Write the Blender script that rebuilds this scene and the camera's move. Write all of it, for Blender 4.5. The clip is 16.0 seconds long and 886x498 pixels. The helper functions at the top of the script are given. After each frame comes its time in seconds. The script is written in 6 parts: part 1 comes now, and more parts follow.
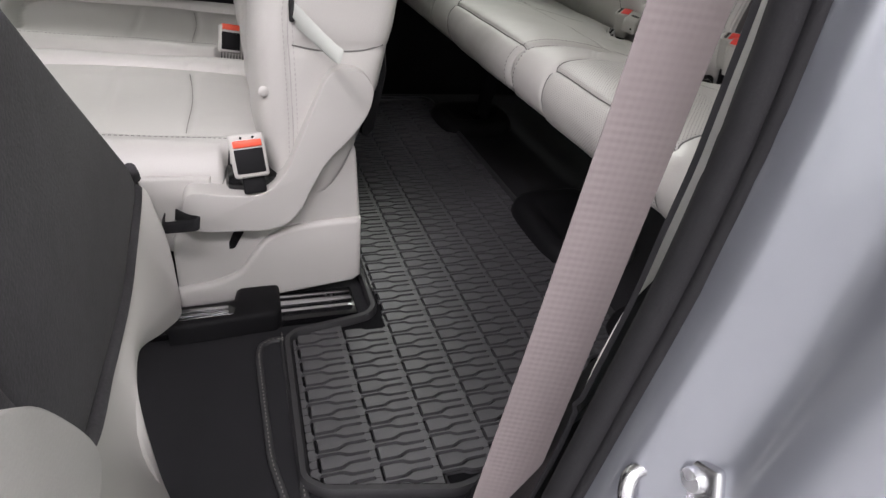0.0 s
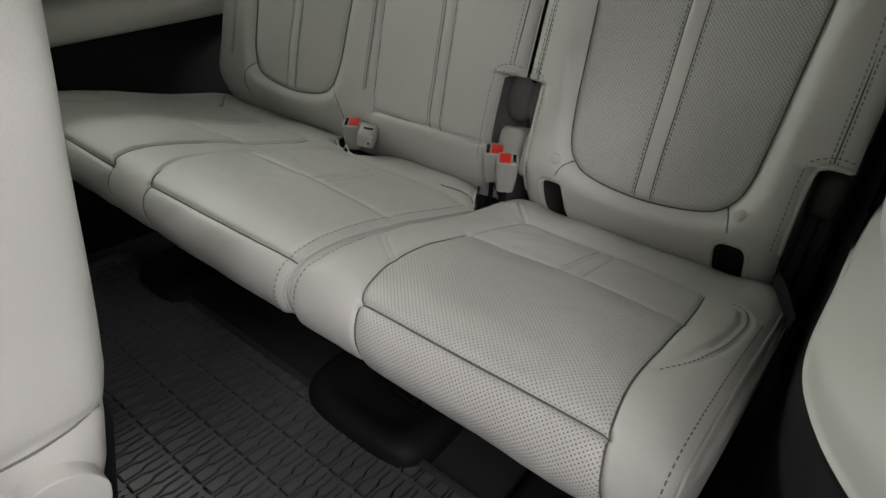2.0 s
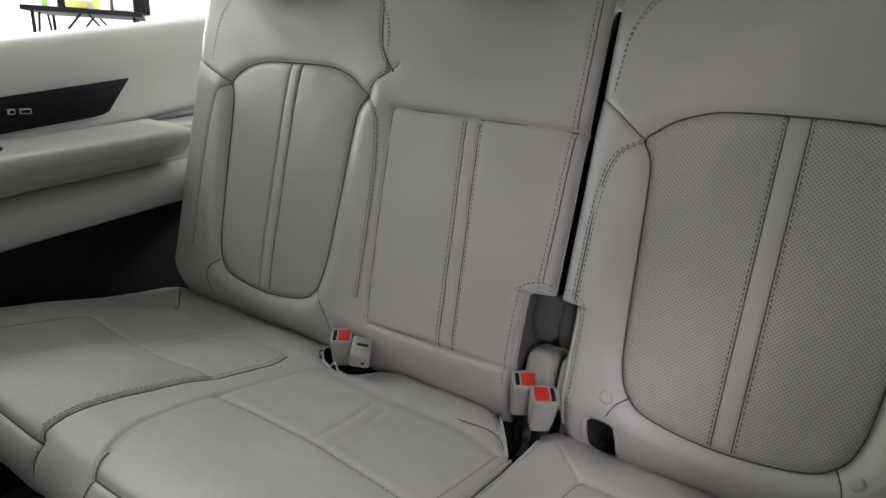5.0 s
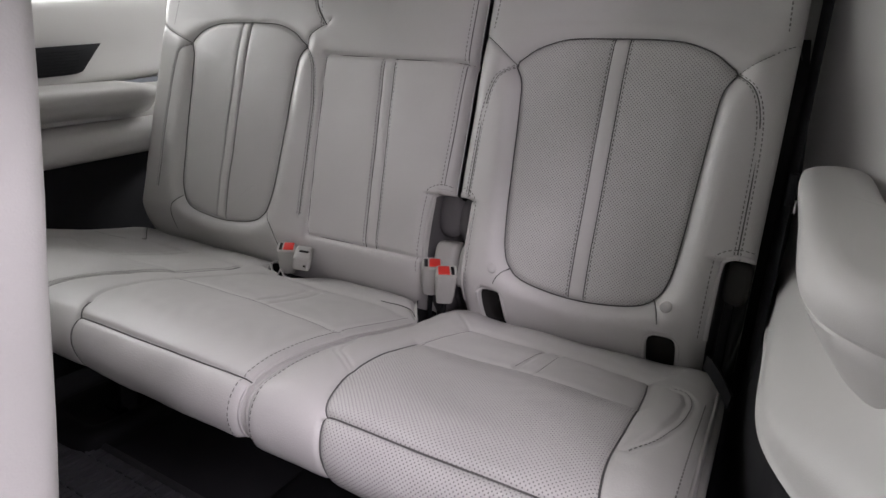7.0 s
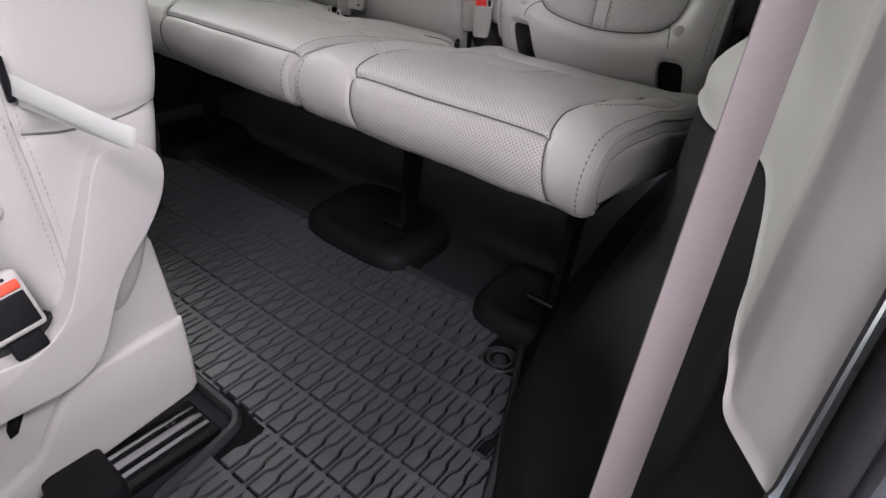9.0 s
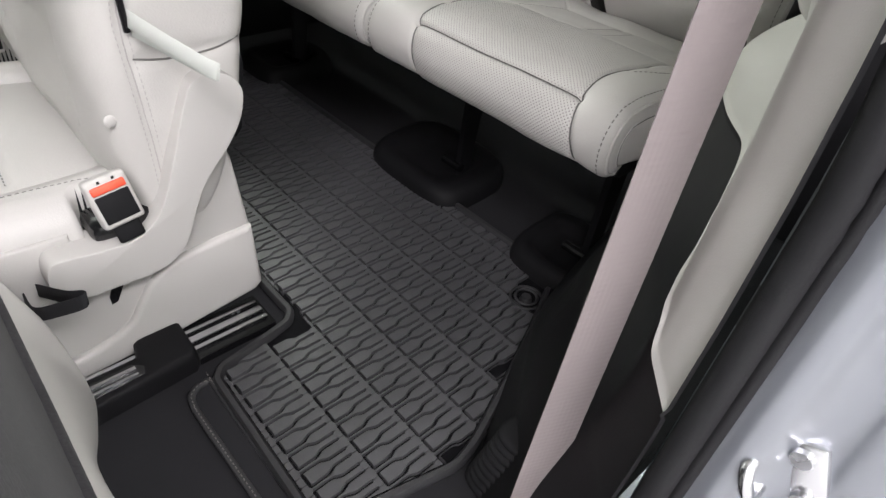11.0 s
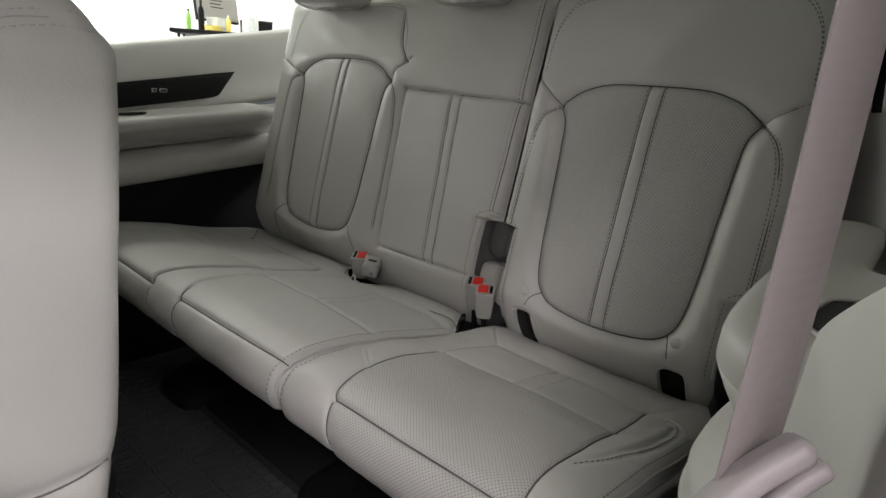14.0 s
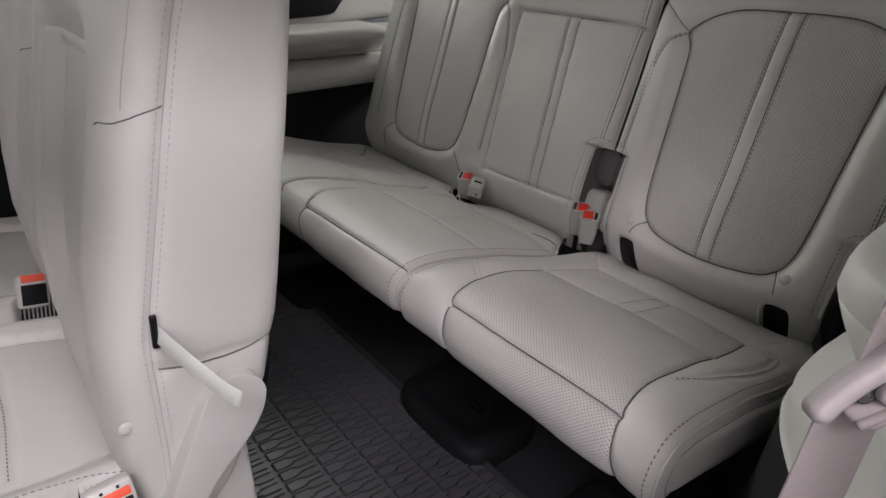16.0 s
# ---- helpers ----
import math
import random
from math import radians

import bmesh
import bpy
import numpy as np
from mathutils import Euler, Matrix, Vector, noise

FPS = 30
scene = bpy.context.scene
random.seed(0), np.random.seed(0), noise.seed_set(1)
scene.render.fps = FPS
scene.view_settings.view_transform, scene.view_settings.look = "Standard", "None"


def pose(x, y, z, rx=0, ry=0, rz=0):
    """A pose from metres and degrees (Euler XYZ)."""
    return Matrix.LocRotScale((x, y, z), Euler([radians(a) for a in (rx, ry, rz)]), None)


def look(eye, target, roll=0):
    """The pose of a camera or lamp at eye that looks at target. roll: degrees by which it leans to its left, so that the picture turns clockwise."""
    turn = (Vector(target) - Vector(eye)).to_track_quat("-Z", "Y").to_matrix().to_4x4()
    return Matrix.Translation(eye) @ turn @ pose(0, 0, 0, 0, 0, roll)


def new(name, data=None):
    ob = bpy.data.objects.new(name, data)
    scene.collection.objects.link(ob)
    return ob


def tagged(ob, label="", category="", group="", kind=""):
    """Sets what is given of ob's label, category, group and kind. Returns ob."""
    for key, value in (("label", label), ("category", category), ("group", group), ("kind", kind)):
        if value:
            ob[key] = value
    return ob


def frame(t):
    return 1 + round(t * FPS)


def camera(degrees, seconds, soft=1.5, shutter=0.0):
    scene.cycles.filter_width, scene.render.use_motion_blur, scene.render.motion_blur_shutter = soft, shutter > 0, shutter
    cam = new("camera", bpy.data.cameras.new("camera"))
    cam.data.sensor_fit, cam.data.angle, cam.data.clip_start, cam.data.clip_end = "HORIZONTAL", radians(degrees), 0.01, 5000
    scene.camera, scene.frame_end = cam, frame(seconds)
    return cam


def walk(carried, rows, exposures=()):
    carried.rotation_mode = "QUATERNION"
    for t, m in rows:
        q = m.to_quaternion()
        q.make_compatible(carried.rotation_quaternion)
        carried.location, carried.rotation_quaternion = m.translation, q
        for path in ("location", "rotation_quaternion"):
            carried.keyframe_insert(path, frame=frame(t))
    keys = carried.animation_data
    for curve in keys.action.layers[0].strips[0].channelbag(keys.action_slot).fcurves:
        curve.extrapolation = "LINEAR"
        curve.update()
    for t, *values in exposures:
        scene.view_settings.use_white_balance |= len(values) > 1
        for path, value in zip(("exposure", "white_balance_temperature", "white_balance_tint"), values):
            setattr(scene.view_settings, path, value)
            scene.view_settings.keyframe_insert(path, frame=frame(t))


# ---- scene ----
cam = camera(73.4, 16.0)
PATH = [
    (0, (-0.019, 0.06, 0.613), (0.625, 1.62, -0.46), 7.7),
    (0.5, (-0.027, 0.13, 0.622), (0.621, 1.673, -0.473), 6.9),
    (1, (-0.03, 0.242, 0.651), (0.86, 1.68, -0.417), 5.2),
    (1.5, (0.015, 0.361, 0.694), (1.218, 1.568, -0.353), 4.4),
    (2, (0.075, 0.448, 0.747), (1.46, 1.506, -0.234), 3.4),
    (2.5, (0.157, 0.545, 0.752), (1.653, 1.566, -0.095), 3.5),
    (3, (0.193, 0.641, 0.756), (1.729, 1.64, -0.046), 3.8),
    (3.5, (0.201, 0.692, 0.787), (1.741, 1.692, -0.007), 3.6),
    (4, (0.21, 0.702, 0.82), (1.756, 1.719, 0.061), 3.0),
    (4.2, (0.214, 0.715, 0.839), (1.771, 1.736, 0.109), 2.9),
    (6.3, (0.062, 0.533, 0.788), (1.734, 1.484, 0.242), 3.1),
    (6.5, (0.047, 0.511, 0.77), (1.719, 1.459, 0.216), 3.0),
    (7, (0.02, 0.47, 0.728), (1.699, 1.398, 0.162), 3.0),
    (7.5, (0.007, 0.424, 0.718), (1.668, 1.334, 0.074), 3.0),
    (8, (-0.031, 0.364, 0.692), (1.583, 1.281, -0.052), 3.2),
    (8.5, (-0.083, 0.314, 0.653), (1.42, 1.276, -0.25), 3.5),
    (9, (-0.097, 0.283, 0.617), (1.262, 1.27, -0.468), 4.1),
    (9.2, (-0.101, 0.273, 0.613), (1.188, 1.262, -0.554), 4.4),
    (11.3, (-0.114, 0.198, 0.682), (0.99, 1.279, -0.589), 6.0),
    (11.5, (-0.109, 0.202, 0.692), (1.001, 1.289, -0.567), 5.7),
    (12, (-0.098, 0.208, 0.769), (1.094, 1.399, -0.308), 5.3),
    (12.3, (-0.088, 0.234, 0.82), (1.189, 1.501, -0.054), 5.6),
    (12.5, (-0.08, 0.243, 0.831), (1.232, 1.557, 0.087), 4.9),
    (13, (-0.059, 0.262, 0.834), (1.312, 1.593, 0.243), 4.4),
    (13.5, (-0.027, 0.279, 0.806), (1.386, 1.577, 0.243), 4.2),
    (14, (0.022, 0.295, 0.783), (1.457, 1.572, 0.226), 4.0),
    (14.5, (0.055, 0.282, 0.77), (1.381, 1.638, 0.136), 4.9),
    (15, (0.072, 0.273, 0.765), (1.276, 1.675, 0.002), 4.8),
    (15.5, (0.014, 0.29, 0.797), (1.198, 1.693, 0.002), 4.5),
    (16, (-0.048, 0.291, 0.784), (1.144, 1.68, -0.022), 5.0),
]
LIGHTING = [(0.0, -0.3, 6500, 14), (1.5, -0.55, 6600, 8), (2.2, -0.6, 6600, 8), (3.0, -0.65, 6600, 9), (4.5, -0.55, 6500, 12), (6.5, -0.22, 6250, 23), (8.0, -0.3, 6350, 21), (9.2, -0.2, 6300, 19), (11.5, 0.0, 6550, 8), (12.4, -0.5, 6650, 5), (13.0, -0.75, 6700, 4), (14.0, -0.8, 6650, 12), (15.0, -0.8, 6500, 18), (16.0, -0.6, 6500, 18)]
walk(cam, [(t, look(eye, target, roll)) for t, eye, target, roll in PATH], LIGHTING)

# ---- world and light ----
world = bpy.data.worlds.new("world")
scene.world = world
world.use_nodes = True
world.node_tree.nodes["Background"].inputs[0].default_value = (0.85, 0.92, 1.0, 1)
world.node_tree.nodes["Background"].inputs[1].default_value = 0.10


def area_lamp(name, x, y, z, sx, sy, power, target, color=(1, 1, 1)):
    data = bpy.data.lights.new(name, "AREA")
    data.shape, data.size, data.size_y, data.energy, data.color = "RECTANGLE", sx, sy, power, color
    ob = new(name, data)
    ob.matrix_world = look((x, y, z), target)
    return ob


ROOM_Z = -0.50
CEIL_Z = 2.7
PINK, GREEN = (1.0, 0.955, 0.985), (0.95, 1.0, 0.92)
# unseen lamps placed to balance the cabin; green tone stands in for tinted glass
for lx, ly, sx, sy, pw, tone, tip in ((-4.0, -2.3, 1.8, 1.0, 130, PINK, 1), (-0.1, -1.5, 2.2, 0.5, 170, PINK, 0), (-1.6, -0.9, 1.2, 0.5, 130, PINK, 0), (-1.6, 7.8, 2.6, 0.8, 150, GREEN, 0), (1.4, 7.8, 2.6, 0.8, 1100, GREEN, 0), (0.9, 3.8, 2.4, 0.6, 75, GREEN, 0), (4.0, 1.1, 1.4, 2.4, 320, GREEN, 0), (-3.8, 1.1, 1.4, 2.4, 15, GREEN, 0)):
    area_lamp("unseen_ceiling_lamp", lx, ly, CEIL_Z - 0.08 - 0.22 * tip, sx, sy, pw, (lx, ly + 0.01 + 2.2 * tip, 0), tone)

# ---- materials ----


def material(name, color, rough=0.5, metal=0.0, grain=0.0, grain_size=400.0, stain=0.06, stain_size=6.0, coat=0.0, sheen=0.0, detail=3.0):
    """Principled material with colour variation at two scales and a fine relief."""
    m = bpy.data.materials.new(name)
    m.use_nodes = True
    nt = m.node_tree
    b = nt.nodes["Principled BSDF"]
    co = nt.nodes.new("ShaderNodeTexCoord")
    big = nt.nodes.new("ShaderNodeTexNoise")
    big.inputs["Scale"].default_value, big.inputs["Detail"].default_value = stain_size, 4
    fine = nt.nodes.new("ShaderNodeTexNoise")
    fine.inputs["Scale"].default_value, fine.inputs["Detail"].default_value = grain_size, detail
    nt.links.new(co.outputs["Object"], big.inputs["Vector"])
    nt.links.new(co.outputs["Object"], fine.inputs["Vector"])
    mix = nt.nodes.new("ShaderNodeMix")
    mix.data_type = "RGBA"
    mix.inputs[6].default_value = (*[c * (1 - stain) for c in color], 1)
    mix.inputs[7].default_value = (*[min(1, c * (1 + stain)) for c in color], 1)
    add = nt.nodes.new("ShaderNodeMath")
    add.operation = "MULTIPLY_ADD"
    add.inputs[1].default_value, add.inputs[2].default_value = 0.5, 0.25
    both = nt.nodes.new("ShaderNodeMath")
    both.operation = "ADD"
    nt.links.new(big.outputs["Fac"], both.inputs[0])
    nt.links.new(fine.outputs["Fac"], both.inputs[1])
    nt.links.new(both.outputs[0], add.inputs[0])
    nt.links.new(add.outputs[0], mix.inputs[0])
    nt.links.new(mix.outputs[2], b.inputs["Base Color"])
    rr = nt.nodes.new("ShaderNodeMapRange")
    rr.inputs["To Min"].default_value, rr.inputs["To Max"].default_value = max(0.02, rough - 0.08), min(1, rough + 0.08)
    nt.links.new(big.outputs["Fac"], rr.inputs["Value"])
    nt.links.new(rr.outputs[0], b.inputs["Roughness"])
    b.inputs["Metallic"].default_value = metal
    b.inputs["Coat Weight"].default_value = coat
    b.inputs["Sheen Weight"].default_value = sheen
    if grain:
        bump = nt.nodes.new("ShaderNodeBump")
        bump.inputs["Strength"].default_value, bump.inputs["Distance"].default_value = grain, 0.0006
        nt.links.new(fine.outputs["Fac"], bump.inputs["Height"])
        nt.links.new(bump.outputs[0], b.inputs["Normal"])
    return m


def leather(name, color, holes=0.0):
    """Grained leather; holes: spacing of round perforations in metres, laid by the UV map (metres)."""
    m = material(name, color, 0.46, grain=0.0, stain=0.05, stain_size=9)
    nt = m.node_tree
    b = nt.nodes["Principled BSDF"]
    co = nt.nodes.new("ShaderNodeTexCoord")
    cells = nt.nodes.new("ShaderNodeTexVoronoi")
    cells.inputs["Scale"].default_value = 520
    nt.links.new(co.outputs["Object"], cells.inputs["Vector"])
    wrinkle = nt.nodes.new("ShaderNodeTexNoise")
    wrinkle.inputs["Scale"].default_value, wrinkle.inputs["Detail"].default_value = 28, 5
    nt.links.new(co.outputs["Object"], wrinkle.inputs["Vector"])
    b1 = nt.nodes.new("ShaderNodeBump")
    b1.inputs["Strength"].default_value, b1.inputs["Distance"].default_value = 0.25, 0.0005
    nt.links.new(cells.outputs["Distance"], b1.inputs["Height"])
    b2 = nt.nodes.new("ShaderNodeBump")
    b2.inputs["Strength"].default_value, b2.inputs["Distance"].default_value = 0.25, 0.003
    nt.links.new(wrinkle.outputs["Fac"], b2.inputs["Height"])
    nt.links.new(b1.outputs[0], b2.inputs["Normal"])
    last = b2
    if holes:
        uv = nt.nodes.new("ShaderNodeUVMap")
        uv.uv_map = "UVMap"
        turn = nt.nodes.new("ShaderNodeMapping")
        turn.inputs["Rotation"].default_value = (0, 0, radians(45))
        turn.inputs["Scale"].default_value = (1 / holes, 1 / holes, 1)
        grid = nt.nodes.new("ShaderNodeTexVoronoi")
        grid.voronoi_dimensions = "2D"
        grid.inputs["Scale"].default_value, grid.inputs["Randomness"].default_value = 1.0, 0.0
        nt.links.new(uv.outputs[0], turn.inputs["Vector"])
        nt.links.new(turn.outputs[0], grid.inputs["Vector"])
        edge = nt.nodes.new("ShaderNodeMapRange")
        edge.inputs["From Min"].default_value, edge.inputs["From Max"].default_value = 0.12, 0.23
        nt.links.new(grid.outputs["Distance"], edge.inputs["Value"])
        b3 = nt.nodes.new("ShaderNodeBump")
        b3.inputs["Strength"].default_value, b3.inputs["Distance"].default_value = 0.9, 0.0012
        nt.links.new(edge.outputs[0], b3.inputs["Height"])
        nt.links.new(b2.outputs[0], b3.inputs["Normal"])
        last = b3
        dark = nt.nodes.new("ShaderNodeMix")
        dark.data_type = "RGBA"
        dark.inputs[6].default_value = (*[c * 0.28 for c in color], 1)
        old = b.inputs["Base Color"].links[0].from_socket
        nt.links.new(edge.outputs[0], dark.inputs[0])
        nt.links.new(old, dark.inputs[7])
        nt.links.new(dark.outputs[2], b.inputs["Base Color"])
    nt.links.new(last.outputs[0], b.inputs["Normal"])
    return m


GREY = (0.46, 0.45, 0.43)
M_LEATHER = leather("grey_leather", GREY)
M_PERF = leather("perforated_leather", GREY, 0.0036)
# dark cord colour that carries the shade of the seam gaps
M_SEAMSHADE = material("dark_seam_shade", (0.10, 0.098, 0.092), 0.85)
M_STITCH = material("grey_thread", (0.155, 0.15, 0.14), 0.7)
M_STITCHPALE = material("pale_grey_thread", (0.36, 0.345, 0.335), 0.7)
# second cord colour with seam shade put into it
M_SOFTSHADE = material("soft_seam_shade", (0.125, 0.122, 0.115), 0.8)
M_TRIM = material("light_plastic", (0.47, 0.46, 0.44), 0.5, grain=0.25, grain_size=900, stain=0.04)
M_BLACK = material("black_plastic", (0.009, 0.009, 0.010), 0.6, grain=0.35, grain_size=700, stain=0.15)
M_GLOSS = material("gloss_black", (0.007, 0.007, 0.008), 0.22, stain=0.1)
M_CARPET = material("black_carpet", (0.018, 0.018, 0.020), 0.95, grain=1.0, grain_size=900, stain=0.35, stain_size=22, sheen=0.02)
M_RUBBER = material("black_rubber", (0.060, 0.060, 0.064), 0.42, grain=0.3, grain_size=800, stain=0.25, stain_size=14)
# same rubber as the tread, blackened to put shade into the grooves
M_GROOVESHADE = material("groove_shade_rubber", (0.007, 0.007, 0.008), 0.7, grain=0.3, grain_size=800, stain=0.2)
M_SUEDE = material("charcoal_fleece", (0.036, 0.035, 0.038), 0.95, grain=1.0, grain_size=350, stain=0.75, stain_size=28, sheen=0.05)
# slot shade put into the colour; the dark recliner cover shares it
M_CAVITY = material("dark_recess_tone", (0.03, 0.029, 0.027), 0.9, grain=0.5, grain_size=500, stain=0.15)
# dark grey with the hinge recess's shade put into the colour
M_NOTCH = material("notch_shade_grey", (0.105, 0.100, 0.100), 0.9, grain=0.5, grain_size=500, stain=0.15)
M_RIM = material("rim_rubber", (0.026, 0.026, 0.028), 0.55, grain=0.3, grain_size=800, stain=0.2)
M_SEAL = material("dull_seal_rubber", (0.009, 0.009, 0.010), 0.75, grain=0.25, grain_size=800, stain=0.2)
M_STEEL = material("bright_steel", (0.6, 0.6, 0.62), 0.25, metal=1.0, stain=0.1, stain_size=30)
M_RED = material("red_plastic", (0.62, 0.03, 0.02), 0.4, stain=0.05)
M_ORANGE = material("orange_red_plastic", (0.8, 0.1, 0.05), 0.42, stain=0.05)
M_WHITE = material("white_wall_paint", (0.8, 0.81, 0.8), 0.7, grain=0.2, grain_size=60, stain=0.03, stain_size=1.5)
M_CONCRETE = material("grey_concrete", (0.35, 0.35, 0.35), 0.6, grain=0.4, grain_size=40, stain=0.15, stain_size=2)
M_PAINT = material("silver_paint", (0.185, 0.195, 0.22), 0.30, metal=0.6, grain=0.05, grain_size=1500, stain=0.03, coat=1.0)
for dull, gloss in ((M_SEAL, 0.2), (M_CARPET, 0.15), (M_SUEDE, 0.15), (M_GROOVESHADE, 0.05), (M_BLACK, 0.14), (M_CAVITY, 0.1)):
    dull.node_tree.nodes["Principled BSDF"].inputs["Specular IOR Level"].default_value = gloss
M_STRAP = material("pale_nylon_strap", (0.46, 0.48, 0.45), 0.55, grain=0.6, grain_size=1200, stain=0.05)
M_LINER = material("headliner_cloth", (0.45, 0.44, 0.41), 0.9, grain=0.6, grain_size=900, stain=0.05)
M_GREYPLASTIC = material("grey_buckle_plastic", (0.34, 0.335, 0.31), 0.5, grain=0.3, grain_size=1000, stain=0.05)


def webbing(name, color):
    m = material(name, color, 0.7, stain=0.04)
    nt = m.node_tree
    b = nt.nodes["Principled BSDF"]
    uv = nt.nodes.new("ShaderNodeUVMap")
    uv.uv_map = "UVMap"
    axes = nt.nodes.new("ShaderNodeSeparateXYZ")
    nt.links.new(uv.outputs[0], axes.inputs[0])

    def wave(output, pitch, weight):
        nodes = [nt.nodes.new("ShaderNodeMath") for _ in range(3)]
        for node, what, by in zip(nodes, ("MULTIPLY", "SINE", "MULTIPLY"), (2 * math.pi / pitch, 0.0, weight)):
            node.operation = what
            node.inputs[1].default_value = by
        nt.links.new(axes.outputs[output], nodes[0].inputs[0])
        nt.links.new(nodes[0].outputs[0], nodes[1].inputs[0])
        nt.links.new(nodes[1].outputs[0], nodes[2].inputs[0])
        return nodes[2]

    total = nt.nodes.new("ShaderNodeMath")
    total.operation = "ADD"
    nt.links.new(wave("Y", 0.0052, 0.8).outputs[0], total.inputs[0])
    nt.links.new(wave("X", 0.0045, 0.28).outputs[0], total.inputs[1])
    bump = nt.nodes.new("ShaderNodeBump")
    bump.inputs["Strength"].default_value, bump.inputs["Distance"].default_value = 0.3, 0.0003
    nt.links.new(total.outputs[0], bump.inputs["Height"])
    nt.links.new(bump.outputs[0], b.inputs["Normal"])
    return m


M_WEB = webbing("beige_webbing", (0.180, 0.156, 0.156))
M_WEBDARK = webbing("dark_webbing", (0.02, 0.02, 0.022))
M_WEBDARK.node_tree.nodes["Principled BSDF"].inputs["Specular IOR Level"].default_value = 0.15

# ---- mesh helpers ----


def thing(name, label, category, at=(0, 0, 0), group=""):
    ob = new(name)
    ob.empty_display_size = 0.05
    ob.location = at
    return tagged(ob, label, category, group)


def mesh(name, verts, faces, mat, parent=None, label="", smooth=True, uv=None):
    me = bpy.data.meshes.new(name)
    me.from_pydata([tuple(map(float, v)) for v in verts], [], [tuple(map(int, f)) for f in faces])
    if uv is not None:
        layer = me.uv_layers.new(name="UVMap")
        idx = np.empty(len(me.loops), dtype=np.int32)
        me.loops.foreach_get("vertex_index", idx)
        layer.data.foreach_set("uv", np.asarray(uv, dtype=np.float32)[idx].ravel())
    if smooth:
        me.polygons.foreach_set("use_smooth", [True] * len(me.polygons))
    me.materials.append(mat)
    me.update()
    ob = new(name, me)
    if parent:
        ob.parent = parent
        ob.matrix_parent_inverse = Matrix.Translation(parent.location).inverted() if not parent.parent else Matrix()
        if parent.parent:
            ob.matrix_parent_inverse = Matrix.Translation(parent.parent.location).inverted() @ Matrix()
    if label:
        ob["label"] = label
    return ob


def part(name, bm, mat, parent=None, label="", smooth=None):
    """Links a bmesh, laid out in world places, as one mesh object under a thing or part."""
    bmesh.ops.recalc_face_normals(bm, faces=bm.faces)
    me = bpy.data.meshes.new(name)
    bm.to_mesh(me)
    bm.free()
    if smooth is not None:
        if smooth >= 180:
            me.polygons.foreach_set("use_smooth", [True] * len(me.polygons))
        elif smooth > 0:
            me.polygons.foreach_set("use_smooth", [True] * len(me.polygons))
            me.set_sharp_from_angle(angle=radians(smooth))
    me.materials.append(mat)
    ob = new(name, me)
    if parent:
        ob.parent = parent
        if parent.parent is None:
            ob.matrix_parent_inverse = Matrix.Translation(parent.location).inverted()
    if label:
        ob["label"] = label
    return ob


def slab(poly, origin, u, v, depth, bevel=0.004, steps=2):
    """A plate: the polygon (in u, v) at origin, extruded by depth along u x v, with rounded edges."""
    bm = bmesh.new()
    u, v, o = Vector(u), Vector(v), Vector(origin)
    n = u.cross(v).normalized()
    low = [bm.verts.new(o + u * a + v * b) for a, b in poly]
    high = [bm.verts.new(o + u * a + v * b + n * depth) for a, b in poly]
    k = len(poly)
    bm.faces.new(low[::-1])
    top = bm.faces.new(high)
    for i in range(k):
        bm.faces.new((low[i], low[(i + 1) % k], high[(i + 1) % k], high[i]))
    bmesh.ops.recalc_face_normals(bm, faces=bm.faces)
    if bevel:
        edges = [e for e in bm.edges if any(f.normal.dot(n) > 0.9 for f in e.link_faces) and any(f.normal.dot(n) < 0.9 for f in e.link_faces)]
        bmesh.ops.bevel(bm, geom=edges, offset=bevel, segments=steps, profile=0.5, affect="EDGES", clamp_overlap=True)
    return bm


def box(lo, hi, bevel=0.004, steps=2, m=None):
    bm = bmesh.new()
    bmesh.ops.create_cube(bm, size=1)
    lo, hi = Vector(lo), Vector(hi)
    for w in bm.verts:
        w.co = Vector((lo[i] + (hi[i] - lo[i]) * (w.co[i] + 0.5) for i in range(3)))
    if bevel:
        bmesh.ops.bevel(bm, geom=list(bm.edges), offset=bevel, segments=steps, profile=0.5, affect="EDGES", clamp_overlap=True)
    if m:
        bm.transform(m)
    return bm


def rod(a, b, r, sides=16, r2=None):
    bm = bmesh.new()
    a, b = Vector(a), Vector(b)
    bmesh.ops.create_cone(bm, cap_ends=True, segments=sides, radius1=r, radius2=r if r2 is None else r2, depth=(b - a).length)
    bm.transform(Matrix.Translation((a + b) / 2) @ (b - a).to_track_quat("Z", "Y").to_matrix().to_4x4())
    return bm


def spline(points, n):
    """Catmull-Rom curve through points, n samples by length."""
    p = np.asarray(points, float)
    q = np.vstack([2 * p[0] - p[1], p, 2 * p[-1] - p[-2]])
    out = []
    for i in range(1, len(q) - 2):
        t = np.linspace(0, 1, 24, endpoint=False)[:, None]
        a, b, c, d = q[i - 1], q[i], q[i + 1], q[i + 2]
        out.append(0.5 * (2 * b + (c - a) * t + (2 * a - 5 * b + 4 * c - d) * t**2 + (3 * b - a - 3 * c + d) * t**3))
    out = np.vstack(out + [p[-1:]])
    s = np.r_[0, np.cumsum(np.linalg.norm(np.diff(out, axis=0), axis=1))]
    w = np.linspace(0, s[-1], n)
    return np.stack([np.interp(w, s, out[:, k]) for k in range(out.shape[1])], 1)


